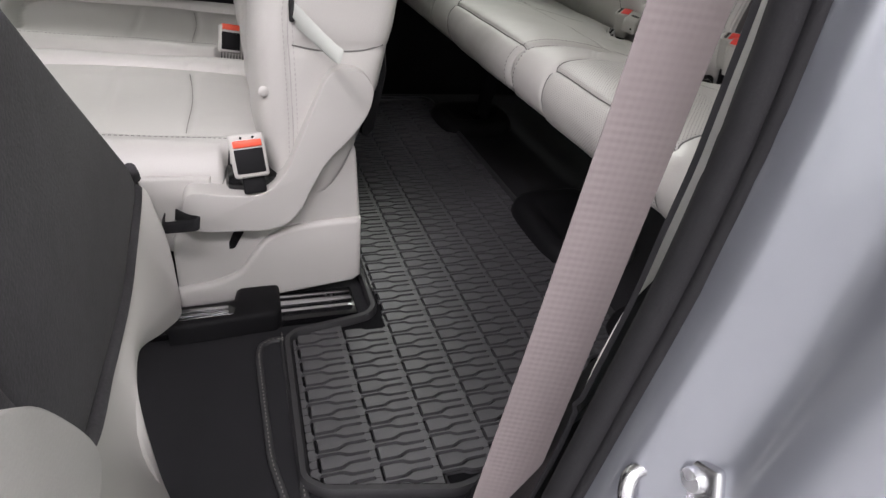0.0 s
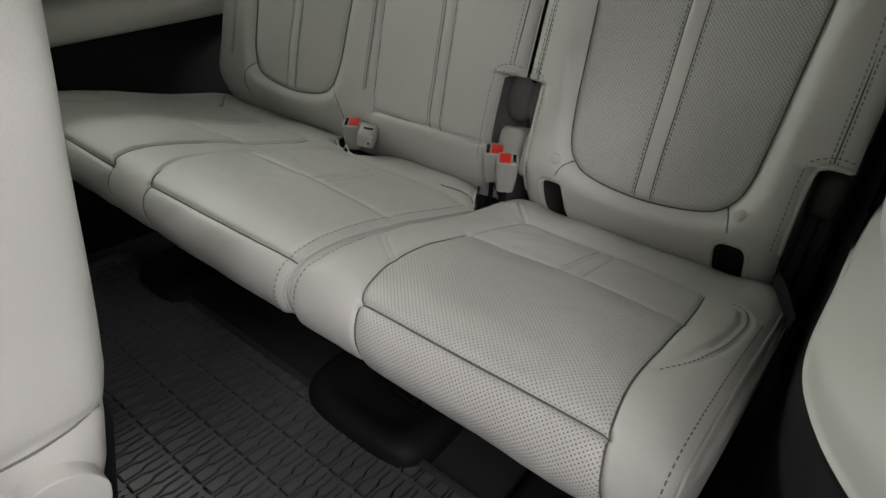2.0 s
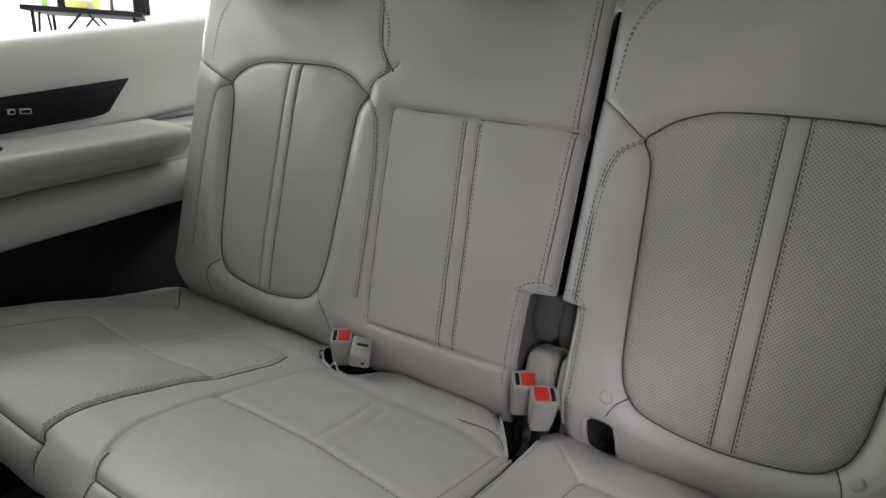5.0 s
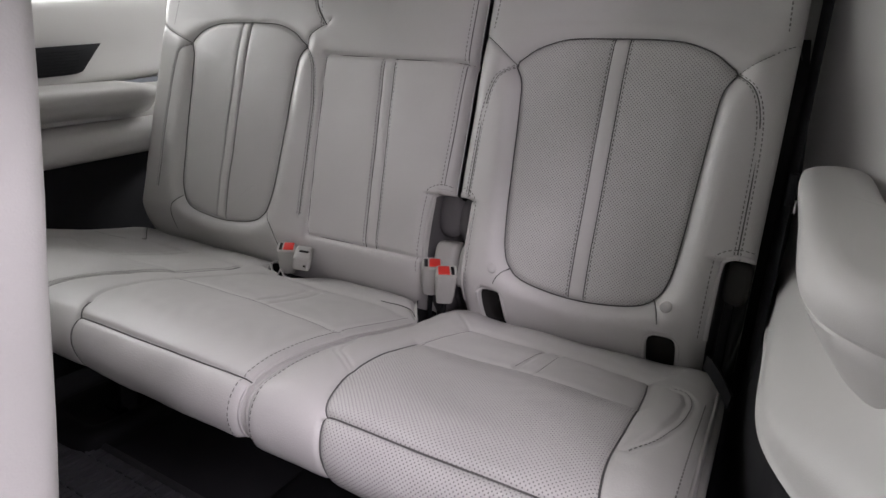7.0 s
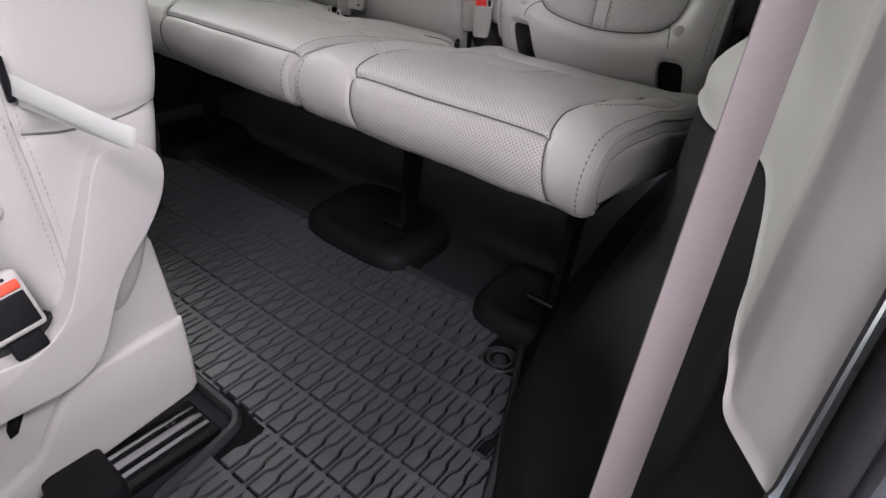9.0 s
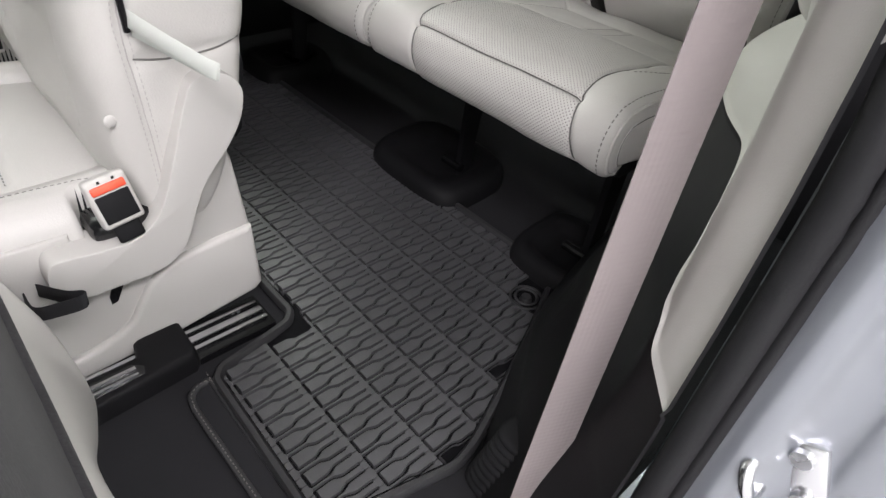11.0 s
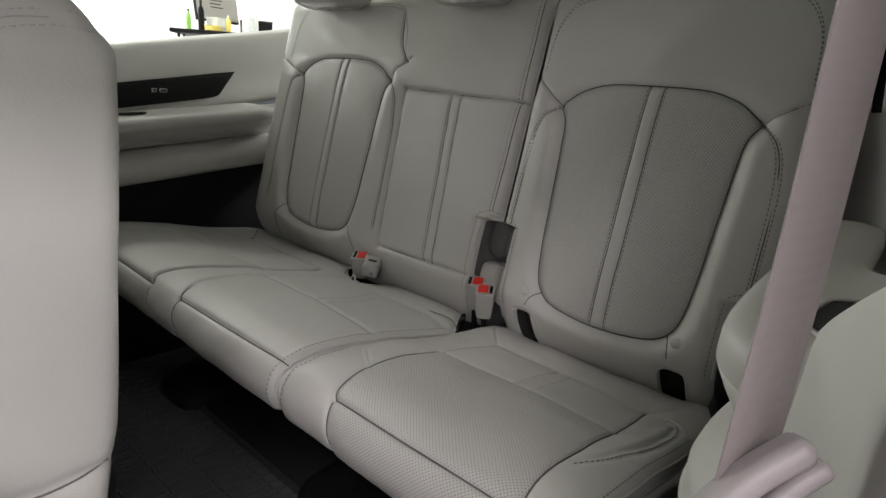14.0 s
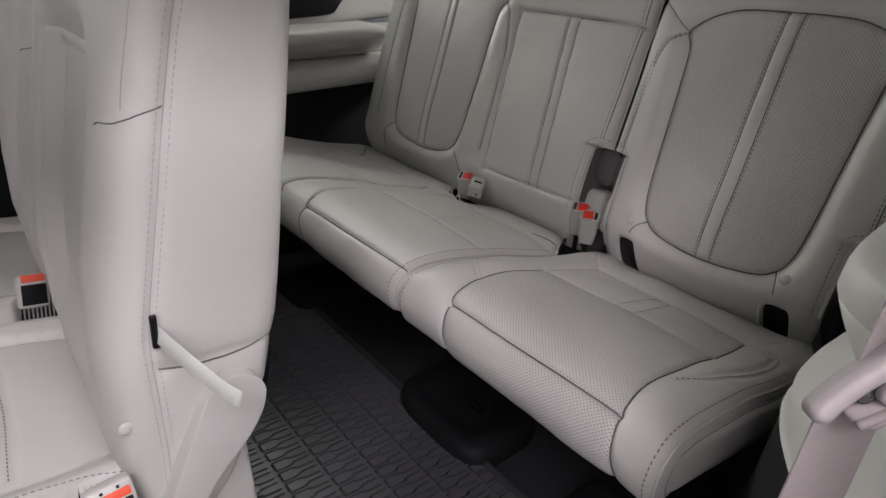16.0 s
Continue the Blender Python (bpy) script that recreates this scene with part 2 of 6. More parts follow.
def tube(points, r, n=40, sides=10, flat=1.0):
    c = spline(points, n)
    bm = bmesh.new()
    rings = []
    for i in range(n):
        d = Vector(c[min(i + 1, n - 1)] - c[max(i - 1, 0)]).normalized()
        q = d.to_track_quat("Z", "Y")
        rings.append([bm.verts.new(Vector(c[i]) + q @ Vector((r * math.cos(2 * math.pi * k / sides), flat * r * math.sin(2 * math.pi * k / sides), 0))) for k in range(sides)])
    for i in range(n - 1):
        for k in range(sides):
            bm.faces.new((rings[i][k], rings[i][(k + 1) % sides], rings[i + 1][(k + 1) % sides], rings[i + 1][k]))
    bm.faces.new(rings[0][::-1])
    bm.faces.new(rings[-1])
    return bm


def ribbon(name, points, across, width, thick, mat, parent, n=40, label=""):
    """A strap of given width along a curve; across: the width's direction, one or one a point."""
    c = spline(points, n)
    a = np.asarray(across, float)
    a = spline(a, n) if a.ndim == 2 else np.tile(a, (n, 1))
    a = a / np.linalg.norm(a, axis=1)[:, None]
    d = np.gradient(c, axis=0)
    nrm = np.cross(a, d)
    nrm /= np.linalg.norm(nrm, axis=1)[:, None]
    s = np.r_[0, np.cumsum(np.linalg.norm(np.diff(c, axis=0), axis=1))]
    verts, uv = [], []
    prof = [(-0.5, -0.25), (-0.47, -0.5), (0.47, -0.5), (0.5, -0.25), (0.5, 0.25), (0.47, 0.5), (-0.47, 0.5), (-0.5, 0.25)]
    for i in range(n):
        for p, q in prof:
            verts.append(c[i] + a[i] * p * width + nrm[i] * q * thick)
            uv.append((p * width, s[i]))
    faces = [(i * 8 + k, i * 8 + (k + 1) % 8, i * 8 + 8 + (k + 1) % 8, i * 8 + 8 + k) for i in range(n - 1) for k in range(8)]
    faces += [tuple(range(8))[::-1], tuple((n - 1) * 8 + k for k in range(8))]
    ob = mesh(name, verts, faces, mat, parent, label, True, uv)
    ob.data.set_sharp_from_angle(angle=radians(50))
    return ob


def near_curve(Y, T, curve):
    """Least distance of each grid point to a polyline (dense)."""
    c = np.asarray(curve, float)
    best = np.full(Y.shape, 9.0)
    for (a0, a1), (b0, b1) in zip(c[:-1], c[1:]):
        dx, dy = b0 - a0, b1 - a1
        L = dx * dx + dy * dy + 1e-12
        k = np.clip(((Y - a0) * dx + (T - a1) * dy) / L, 0, 1)
        best = np.minimum(best, np.hypot(Y - a0 - k * dx, T - a1 - k * dy))
    return best


def inside(Y, T, poly):
    p = np.asarray(poly, float)
    res = np.zeros(Y.shape, bool)
    for (x0, y0), (x1, y1) in zip(p, np.roll(p, -1, 0)):
        hit = (y0 > T) != (y1 > T)
        with np.errstate(divide="ignore", invalid="ignore"):
            res ^= hit & (Y < (x1 - x0) * (T - y0) / (y1 - y0 + 1e-15) + x0)
    return res


def closed(points, n=90):
    p = list(points)
    c = spline(p[-2:] + p + p[:3], 400)
    d0, d1 = np.linalg.norm(c - np.array(p[0]), axis=1), 0
    k0 = int(np.argmin(d0[:200]))
    k1 = 200 + int(np.argmin(d0[200:]))
    return spline(c[k0 : k1 + 1], n)


def spread(lo, hi, step, edge=0.03):
    """Grid lines from lo to hi, closer near the ends."""
    inner = np.arange(lo + edge, hi - edge + step / 2, step)
    e = edge * (1 - np.cos(np.linspace(0, math.pi / 2, 9)))[:-1]
    return np.unique(np.round(np.r_[lo + e, inner, hi - e], 6))


def roll(d, R):
    k = np.clip(1 - d / R, 0, 1)
    return -R * (1 - np.sqrt(np.clip(1 - k * k, 0, 1)))


def conform(Y, T, poly):
    """Moves grid points next to a closed outline onto it, in place, and says which ones lie on it."""
    into, best, hit = inside(Y, T, poly), np.full(Y.shape, 9.0), np.zeros(Y.shape, bool)
    Y0, T0 = Y.copy(), T.copy()
    for ax in (0, 1):
        lo, hi = (np.s_[:-1, :], np.s_[1:, :]) if ax == 0 else (np.s_[:, :-1], np.s_[:, 1:])
        w = np.argwhere(into[lo] != into[hi])
        if not len(w):
            continue
        p, q = (w[:, 0], w[:, 1]), (w[:, 0] + (ax == 0), w[:, 1] + (ax == 1))
        k0, k1 = np.zeros(len(w)), np.ones(len(w))
        for _ in range(12):
            k = (k0 + k1) / 2
            same = inside(Y0[p] * (1 - k) + Y0[q] * k, T0[p] * (1 - k) + T0[q] * k, poly) == into[p]
            k0, k1 = np.where(same, k, k0), np.where(same, k1, k)
        y, t = Y0[p] * (1 - k0) + Y0[q] * k0, T0[p] * (1 - k0) + T0[q] * k0
        for i in range(len(w)):
            v = (p[0][i], p[1][i]) if k0[i] <= 0.5 else (q[0][i], q[1][i])
            if min(k0[i], 1 - k0[i]) < best[v]:
                best[v], Y[v], T[v], hit[v] = min(k0[i], 1 - k0[i]), y[i], t[i], True
    return hit


def sheet(parent, place, ys, ts, height, regions, rest, depth=0.08, snap=(), hem=None):
    """A padded cover: grid (ys, ts) laid out by place(Y, T) and raised along its normal by height(Y, T).
    regions: (name, test(Y, T), material, label); rest: the same without a test. Each region becomes one part."""
    Y, T = np.meshgrid(np.asarray(ys), np.asarray(ts), indexing="ij")
    fixed = np.zeros(Y.shape, bool)
    for curve in snap:
        fixed |= conform(Y, T, np.asarray(curve))
    P = place(Y, T)
    e = 1e-4
    du = place(Y + e, T) - place(Y - e, T)
    dv = place(Y, T + e) - place(Y, T - e)
    N = np.cross(du, dv)
    N /= np.linalg.norm(N, axis=2)[..., None]
    if (place(np.array([[np.mean(ys)]]), np.array([[np.mean(ts)]])) is not None) and height.flip:
        N = -N
    V = P + N * height(Y, T)[..., None]
    n, m = Y.shape
    idx = np.arange(n * m).reshape(n, m)
    a, b, c, d = (k.ravel() for k in (idx[:-1, :-1], idx[1:, :-1], idx[1:, 1:], idx[:-1, 1:]))
    on = fixed.ravel()
    cross = (on[b] & on[d] & ~(on[a] & on[c]))[:, None]
    quads = np.vstack([np.where(cross, np.stack([a, b, d], 1), np.stack([a, b, c], 1)), np.where(cross, np.stack([b, c, d], 1), np.stack([a, c, d], 1))])
    if height.flip:
        quads = quads[:, ::-1]
    cy, ct = Y.ravel()[quads].mean(1), T.ravel()[quads].mean(1)
    owner = np.zeros(cy.shape, int)
    for k, (_, test, _, _) in enumerate(regions):
        owner[test(cy, ct)] = k + 1
    flat, uvs, made = V.reshape(-1, 3), np.stack([Y.ravel(), T.ravel()], 1), []
    for k, (name, mat, label) in enumerate([rest] + [(a, c, d) for a, _, c, d in regions]):
        q = quads[owner == k]
        if not len(q):
            continue
        verts, uv = flat, uvs
        if k == 0:
            border = np.r_[idx[0, :], idx[1:, -1], idx[-1, -2::-1], idx[-2:0:-1, 0]]
            back = flat[border] - N.reshape(-1, 3)[border] * depth if hem is None else hem(flat[border])
            base = len(flat)
            verts, uv = np.vstack([flat, back]), np.vstack([uvs, uvs[border]])
            k2 = np.arange(len(border))
            nxt = (k2 + 1) % len(border)
            skirt = np.stack([border[k2], border[nxt], base + nxt, base + k2], 1)
            if not height.flip:
                skirt = skirt[:, ::-1]
            q = np.vstack([q, skirt[:, [0, 1, 2]], skirt[:, [0, 2, 3]]])
        used, inv = np.unique(q, return_inverse=True)
        made.append(mesh(name, verts[used], inv.reshape(q.shape), mat, parent, label, True, uv[used]))
    return made


def stitches(parent, place, height, lines, length=0.0042, gap=0.0028, name="stitching"):
    """Rows of thread along lines in (y, t), lying on the cover, as one part."""
    e, A, B = 1e-4, [], []
    for line in lines:
        L = np.linalg.norm(np.diff(np.asarray(line, float), axis=0), axis=1).sum()
        n = max(2, int(L / (length + gap)))
        c = spline(line, n + 1)
        A.append(c[:-1])
        B.append(c[:-1] + (c[1:] - c[:-1]) * length / (length + gap))
    ends = np.stack([np.vstack(A), np.vstack(B)], 1)
    Y, T = ends[..., 0], ends[..., 1]
    N = np.cross(place(Y + e, T) - place(Y - e, T), place(Y, T + e) - place(Y, T - e))
    N = N / np.linalg.norm(N, axis=2)[..., None] * (-1 if height.flip else 1)
    P = place(Y, T) + N * height(Y, T)[..., None]
    d = P[:, 1] - P[:, 0]
    w = np.cross(N[:, 0], d)
    w = w / (np.linalg.norm(w, axis=1)[:, None] + 1e-9) * 0.0008
    up = N[:, 0] * 0.0008
    V = np.stack([P[:, 0] - w, P[:, 0] + w, P[:, 1] + w, P[:, 1] - w, P[:, 0] + up + d * 0.15, P[:, 1] + up - d * 0.15], 1).reshape(-1, 3)
    k = 6 * np.arange(len(P))[:, None]
    faces = [*map(tuple, k + [0, 4, 5, 3]), *map(tuple, k + [1, 2, 5, 4]), *map(tuple, k + [0, 1, 4]), *map(tuple, k + [3, 5, 2])]
    return tagged(mesh(name, V, faces, M_STITCH, parent, "", True), kind="stuff")


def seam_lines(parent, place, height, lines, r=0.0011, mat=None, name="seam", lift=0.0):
    """Thin cords along lines in (y, t), half sunk in the cover, as one part. Dark ones stand for seam shade."""
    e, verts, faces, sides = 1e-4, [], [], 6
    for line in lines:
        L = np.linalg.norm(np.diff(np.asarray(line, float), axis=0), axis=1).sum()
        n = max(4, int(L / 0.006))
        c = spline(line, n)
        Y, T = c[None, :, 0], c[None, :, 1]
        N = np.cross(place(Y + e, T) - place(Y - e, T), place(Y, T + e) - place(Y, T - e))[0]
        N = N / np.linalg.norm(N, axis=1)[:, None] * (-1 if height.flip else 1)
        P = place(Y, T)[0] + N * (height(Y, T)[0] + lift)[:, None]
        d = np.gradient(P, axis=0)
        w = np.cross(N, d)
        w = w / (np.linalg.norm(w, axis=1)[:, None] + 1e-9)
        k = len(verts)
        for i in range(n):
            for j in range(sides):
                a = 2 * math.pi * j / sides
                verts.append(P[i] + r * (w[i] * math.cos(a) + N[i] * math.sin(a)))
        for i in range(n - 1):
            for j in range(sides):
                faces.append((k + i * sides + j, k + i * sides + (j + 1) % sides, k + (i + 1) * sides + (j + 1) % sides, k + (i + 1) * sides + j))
    return mesh(name, verts, faces, mat or M_SEAMSHADE, parent, "", True)


class Height:
    """Relief of a padded cover: a function and whether its grid's normal must be turned."""

    def __init__(self, f, flip=False):
        self.f, self.flip = f, flip

    def __call__(self, Y, T):
        return self.f(Y, T)


def groove(d, depth, width):
    """Seam: a narrow valley in a wider soft dip."""
    return -0.6 * depth * np.exp(-((d / width) ** 2)) - 0.7 * depth * np.exp(-d / (3.2 * width))


# ---- the third row ----
BACK_X, BACK_Z, BACK_S = 0.868, 0.415, 0.087
LEAN_X, LEAN_Z = 0.2334, 0.9724


def pillow(centre, size, e, n=24, m=14, lean=True):
    """A rounded block (superquadric) with half sizes size; e: 1 for an ellipsoid, less for a squarer one."""
    bm = bmesh.new()
    rows = []
    f = lambda v, p: math.copysign(abs(v) ** p, v)
    for i in range(1, m):
        t = -math.pi / 2 + math.pi * i / m
        row = []
        for k in range(n):
            a = 2 * math.pi * k / n
            p = Vector((size[0] * f(math.cos(t), e) * f(math.cos(a), e), size[1] * f(math.cos(t), e) * f(math.sin(a), e), size[2] * f(math.sin(t), e)))
            if lean:
                p = Vector((p.x * LEAN_Z + p.z * LEAN_X, p.y, p.z * LEAN_Z - p.x * LEAN_X))
            row.append(bm.verts.new(Vector(centre) + p))
        rows.append(row)
    for p, q in zip(rows, rows[1:]):
        for k in range(n):
            bm.faces.new((p[k], p[(k + 1) % n], q[(k + 1) % n], q[k]))
    bm.faces.new(rows[0][::-1])
    bm.faces.new(rows[-1])
    return bm


def back_place(Y, S):
    return np.stack([BACK_X + LEAN_X * (S - BACK_S), Y, BACK_Z + LEAN_Z * (S - BACK_S)], -1)


def back_point(y, s, out=0.0):
    return Vector((BACK_X + LEAN_X * (s - BACK_S) - LEAN_Z * out, y, BACK_Z + LEAN_Z * (s - BACK_S) + LEAN_X * out))


def insert_outline(c, w=1.0, lift=0.0):
    half = [(0.0, 0.474), (0.05, 0.4735), (0.09, 0.470), (0.128, 0.457), (0.152, 0.440), (0.1635, 0.430), (0.156, 0.417), (0.149, 0.400), (0.145, 0.36), (0.140, 0.275), (0.135, 0.19), (0.129, 0.137), (0.114, 0.104), (0.08, 0.086), (0.0, 0.077)]
    half = [(a, s + lift * min(1, max(0, (s - 0.2) / 0.2))) for a, s in half]
    right = [(c - a * w, s) for a, s in half]
    left = [(c + a * w, s) for a, s in half[-2:0:-1]]
    return closed(right + left, 200)


def slot_r(Y, S, a, b):
    return (np.abs((Y - a) / 0.019) ** 4 + np.abs((S - b + 0.019) / 0.028) ** 4) ** 0.25


def slot_outline(a, b, k=1.16, n=48):
    t = np.linspace(0, 2 * math.pi, n, endpoint=False)
    f = lambda v: np.sign(v) * np.abs(v) ** 0.5
    return np.stack([a + 0.019 * k * f(np.cos(t)), b - 0.019 + 0.028 * k * f(np.sin(t))], 1)


def seat_back(parent, c, lo, hi, w=1.0, lift=0.0):
    """Padded backrest cover round an insert centred at c, between lo and hi."""
    ins = insert_outline(c, w, lift)
    q = 0.430 + lift
    band = [[(c + k * 0.0115, 0.474 + lift), (c + k * 0.0115, 0.079)] for k in (-1, 1)]
    sh = [[(c - 0.1635 * w, q), (lo + 0.03, 0.455 + lift), (lo - 0.01, 0.482 + lift)], [(c + 0.1635 * w, q), (hi - 0.03, 0.46 + lift), (hi + 0.01, 0.487 + lift)]]
    wing = [
        spline([(c - 0.1635 * w, q), (c - 0.19 * w, 0.405 + lift), (c - 0.203 * w, 0.36), (c - 0.207 * w, 0.28), (c - 0.208 * w, 0.12)], 30),
        spline([(c + 0.1635 * w, q), (c + 0.19 * w, 0.405 + lift), (c + 0.203 * w, 0.36), (c + 0.207 * w, 0.28), (c + 0.208 * w, 0.12)], 30),
    ]
    tie = [[(c - 0.128, 0.112), (c - 0.155, 0.08), (c - 0.165, 0.03)], [(c + 0.128, 0.112), (c + 0.155, 0.08), (c + 0.165, 0.03)]]
    if c < 1:
        tie = [[(c - 0.112, 0.104), (c - 0.120, 0.088), (c - 0.124, 0.070)], [(c + 0.114, 0.104), (c + 0.128, 0.092), (c + 0.136, 0.074)]]
    slots = [(c - 0.132, 0.041), (c + 0.143, 0.050)] if c < 1 else []
    return ins, band, sh, wing, tie, slots


def backrest(parent, lo, hi, seats, seams, tops, plain=None, notch_lo=0.0, notch_hi=0.0, top_lo=0.205):
    """A whole backrest section with one padded sheet. seats: (centre, width factor)."""
    curves, regions, snaps, threads = [], [], [], []
    shapes = [seat_back(parent, *seat) for seat in seats]
    mids = [c for c, *_ in seats]

    def relief(Y, S):
        left = lo + notch_lo * (S < top_lo)
        right = hi - notch_hi * (S < 0.205)
        h = roll(np.maximum(Y - left, 0), 0.028) + roll(np.maximum(right - Y, 0), 0.028) + roll(np.maximum(0.64 - S, 0), 0.035)
        h = h - (0.075 + 0.006 * np.sin(Y * 310 + S * 40)) * ((Y < left) | (Y > right))
        h = h - 0.075 * np.clip((0.085 - S) / 0.1, 0, 1) ** 1.6
        for ins, band, sh, wing, tie, slots in shapes:
            d = near_curve(Y, S, ins)
            into = inside(Y, S, ins)
            h = h + np.where(into, 0.003 * np.clip(d / 0.07, 0, 1), 0.013 * (1 - np.exp(-((d / 0.020) ** 2))) * np.exp(-((d / 0.055) ** 2)) * np.clip((0.50 - S) / 0.06, 0, 1))
            h = h + groove(d, 0.005, 0.0055)
            for line in band:
                h = h + groove(near_curve(Y, S, line), 0.003, 0.002) * into
            mid = (band[0][0][0] + band[1][0][0]) / 2
            h = h + 0.0015 * (np.abs(Y - mid) < 0.0115) * into
            for line in sh:
                h = h + groove(near_curve(Y, S, line), 0.004, 0.003)
            for line in wing:
                h = h + groove(near_curve(Y, S, line), 0.0025, 0.0025)
            for line in tie:
                h = h + groove(near_curve(Y, S, line), 0.002, 0.003)
            for a, b in slots:
                h = h - 0.035 * np.clip(1.25 - slot_r(Y, S, a, b), 0, 0.25) / 0.25
        for line, dep, _ in seams:
            h = h + groove(near_curve(Y, S, line), dep, 0.003)
        wob = np.sin(Y * 41 + 3 * np.sin(S * 17)) * np.sin(S * 23 + 2 * np.sin(Y * 13))
        return h + 0.0008 * wob

    H = Height(relief, True)
    for ins, band, sh, wing, tie, slots in shapes:
        mid = (band[0][0][0] + band[1][0][0]) / 2
        regions.append(("insert_panel", lambda Y, S, i=ins, m=mid: inside(Y, S, i) & (Y < m - 0.0115), M_PERF, "perforated grey leather insert"))
        regions.append(("insert_panel", lambda Y, S, i=ins, m=mid: inside(Y, S, i) & (Y > m + 0.0115), M_PERF, "perforated grey leather insert"))
        regions.append(("centre_strip", lambda Y, S, i=ins, m=mid: inside(Y, S, i) & (np.abs(Y - m) <= 0.0115), M_LEATHER, ""))
        regions.append(("head_panel", lambda Y, S, c=mid, a=sh: (S > np.interp(Y, [p[0] for p in sorted(list(a[0]) + list(a[1]))], [p[1] for p in sorted(list(a[0]) + list(a[1]))])) & (np.abs(Y - c) < 0.245) & ~inside(Y, S, ins), M_LEATHER, ""))
        # slot inside coloured dark in place of the shade within it
        for a, b in slots:
            regions.append(("anchor_slot", lambda Y, S, p=slot_outline(a, b): inside(Y, S, p), M_CAVITY, "child-seat anchor opening, darkened for shade"))
        snaps.append(ins)
        snaps += [slot_outline(a, b) for a, b in slots]
        threads += [[(y + k * 0.0035, s) for y, s in line] for line in band for k in ((-1,) if line[0][0] < mid else (1,))]
        threads += [[(y + k * 0.004, s) for y, s in line] for line in wing for k in (-1, 1)]
    threads += [[(y + k, s) for y, s in line] for line, dep, rows in seams for k in rows]
    threads += tops
    if plain:
        regions.append(plain)
    if notch_lo:
        regions.append(("notch_liner", lambda Y, S: (S < top_lo - 0.002) & (Y < lo + notch_lo + 0.0025) & (S > -0.049) & (Y > lo + 0.0008), M_NOTCH, "hinge recess lining, darkened for shade"))
    if notch_hi:
        regions.append(("notch_liner", lambda Y, S: (S < 0.203) & (Y > hi - notch_hi - 0.0025) & (S > -0.049) & (Y < hi - 0.0008), M_NOTCH, "hinge recess lining, darkened for shade"))
    ys, ts = spread(lo, hi, 0.0028), spread(-0.05, 0.64, 0.0029, 0.035)
    strips = np.array([m + k * 0.0115 for m in mids for k in (-1, 1)])
    ys = np.sort(np.r_[ys[np.abs(ys[:, None] - strips).min(1) > 0.0012], strips])
    sheet(parent, back_place, ys, ts, H, regions, ("backrest_cover", M_LEATHER, ""), 0.11, snaps)
    # cords coloured dark to draw the shade in the backrest seams
    cords = [line for line, *_ in seams]
    for ins, band, sh, wing, tie, slots in shapes:
        outline = [np.vstack([ins, ins[:1]])]
        seam_lines(parent, back_place, H, outline, 0.0010, M_SEAMSHADE, "insert_seam_shade", 0.0022)
        cords += band + sh + tie + wing
        rims = [[(a + 0.0238 * math.copysign(abs(math.cos(t)) ** 0.5, math.cos(t)), b - 0.018 + 0.0320 * math.copysign(abs(math.sin(t)) ** 0.5, math.sin(t))) for t in np.linspace(-0.6, math.pi + 0.6, 24)] for a, b in slots]
        for rim in rims:
            seam_lines(parent, back_place, H, [rim], 0.0032, M_LEATHER, "slot_rim", -0.001)
    seam_lines(parent, back_place, H, cords, 0.0011, M_SEAMSHADE)
    if notch_hi:
        seam_lines(parent, back_place, H, [[(hi - 0.004, 0.209), (hi - notch_hi * 0.6, 0.211), (hi - notch_hi - 0.001, 0.204), (hi - notch_hi - 0.005, 0.188), (hi - notch_hi - 0.006, 0.12), (hi - notch_hi - 0.006, 0.03)]], 0.0042, M_LEATHER, "notch_rim", -0.0015)
        threads.append([(hi - 0.004, 0.219), (hi - notch_hi * 0.6, 0.221), (hi - notch_hi - 0.008, 0.212), (hi - notch_hi - 0.014, 0.190), (hi - notch_hi - 0.015, 0.06)])
    if notch_lo:
        seam_lines(parent, back_place, H, [[(lo + 0.004, top_lo + 0.004), (lo + notch_lo * 0.6, top_lo + 0.006), (lo + notch_lo + 0.001, top_lo - 0.001), (lo + notch_lo + 0.005, top_lo - 0.016), (lo + notch_lo + 0.006, 0.12), (lo + notch_lo + 0.006, 0.06)]], 0.0042, M_LEATHER, "notch_rim", -0.0015)
        threads.append([(lo + 0.004, top_lo + 0.014), (lo + notch_lo * 0.6, top_lo + 0.016), (lo + notch_lo + 0.008, top_lo + 0.007), (lo + notch_lo + 0.014, top_lo - 0.014), (lo + notch_lo + 0.015, 0.06)])
    stitches(parent, back_place, H, threads)
    return H


def snap_button(parent, y, s, H):
    bm = bmesh.new()
    bmesh.ops.create_uvsphere(bm, u_segments=20, v_segments=10, radius=0.0088)
    bm.transform(Matrix.Diagonal((1, 1, 0.35, 1)))
    out = float(H(np.array([[y]]), np.array([[s]]))[0, 0])
    p = back_point(y, s, out + 0.002)
    bm.transform(Matrix.Translation(p) @ Vector((-LEAN_Z, 0, LEAN_X)).to_track_quat("Z", "Y").to_matrix().to_4x4())
    part("snap_button", bm, M_TRIM, parent, "small round grey plastic button", 180)


def top_arc(c):
    half = [(0.213, 0.49), (0.205, 0.56), (0.175, 0.606), (0.12, 0.617), (0.03, 0.619)]
    one = spline(half, 30)
    return [[(c + y + k * 0.0, s + k * 0.0035) for y, s in one] for k in (-1, 1)] + [[(c - y, s + k * 0.0035) for y, s in one] for k in (-1, 1)]


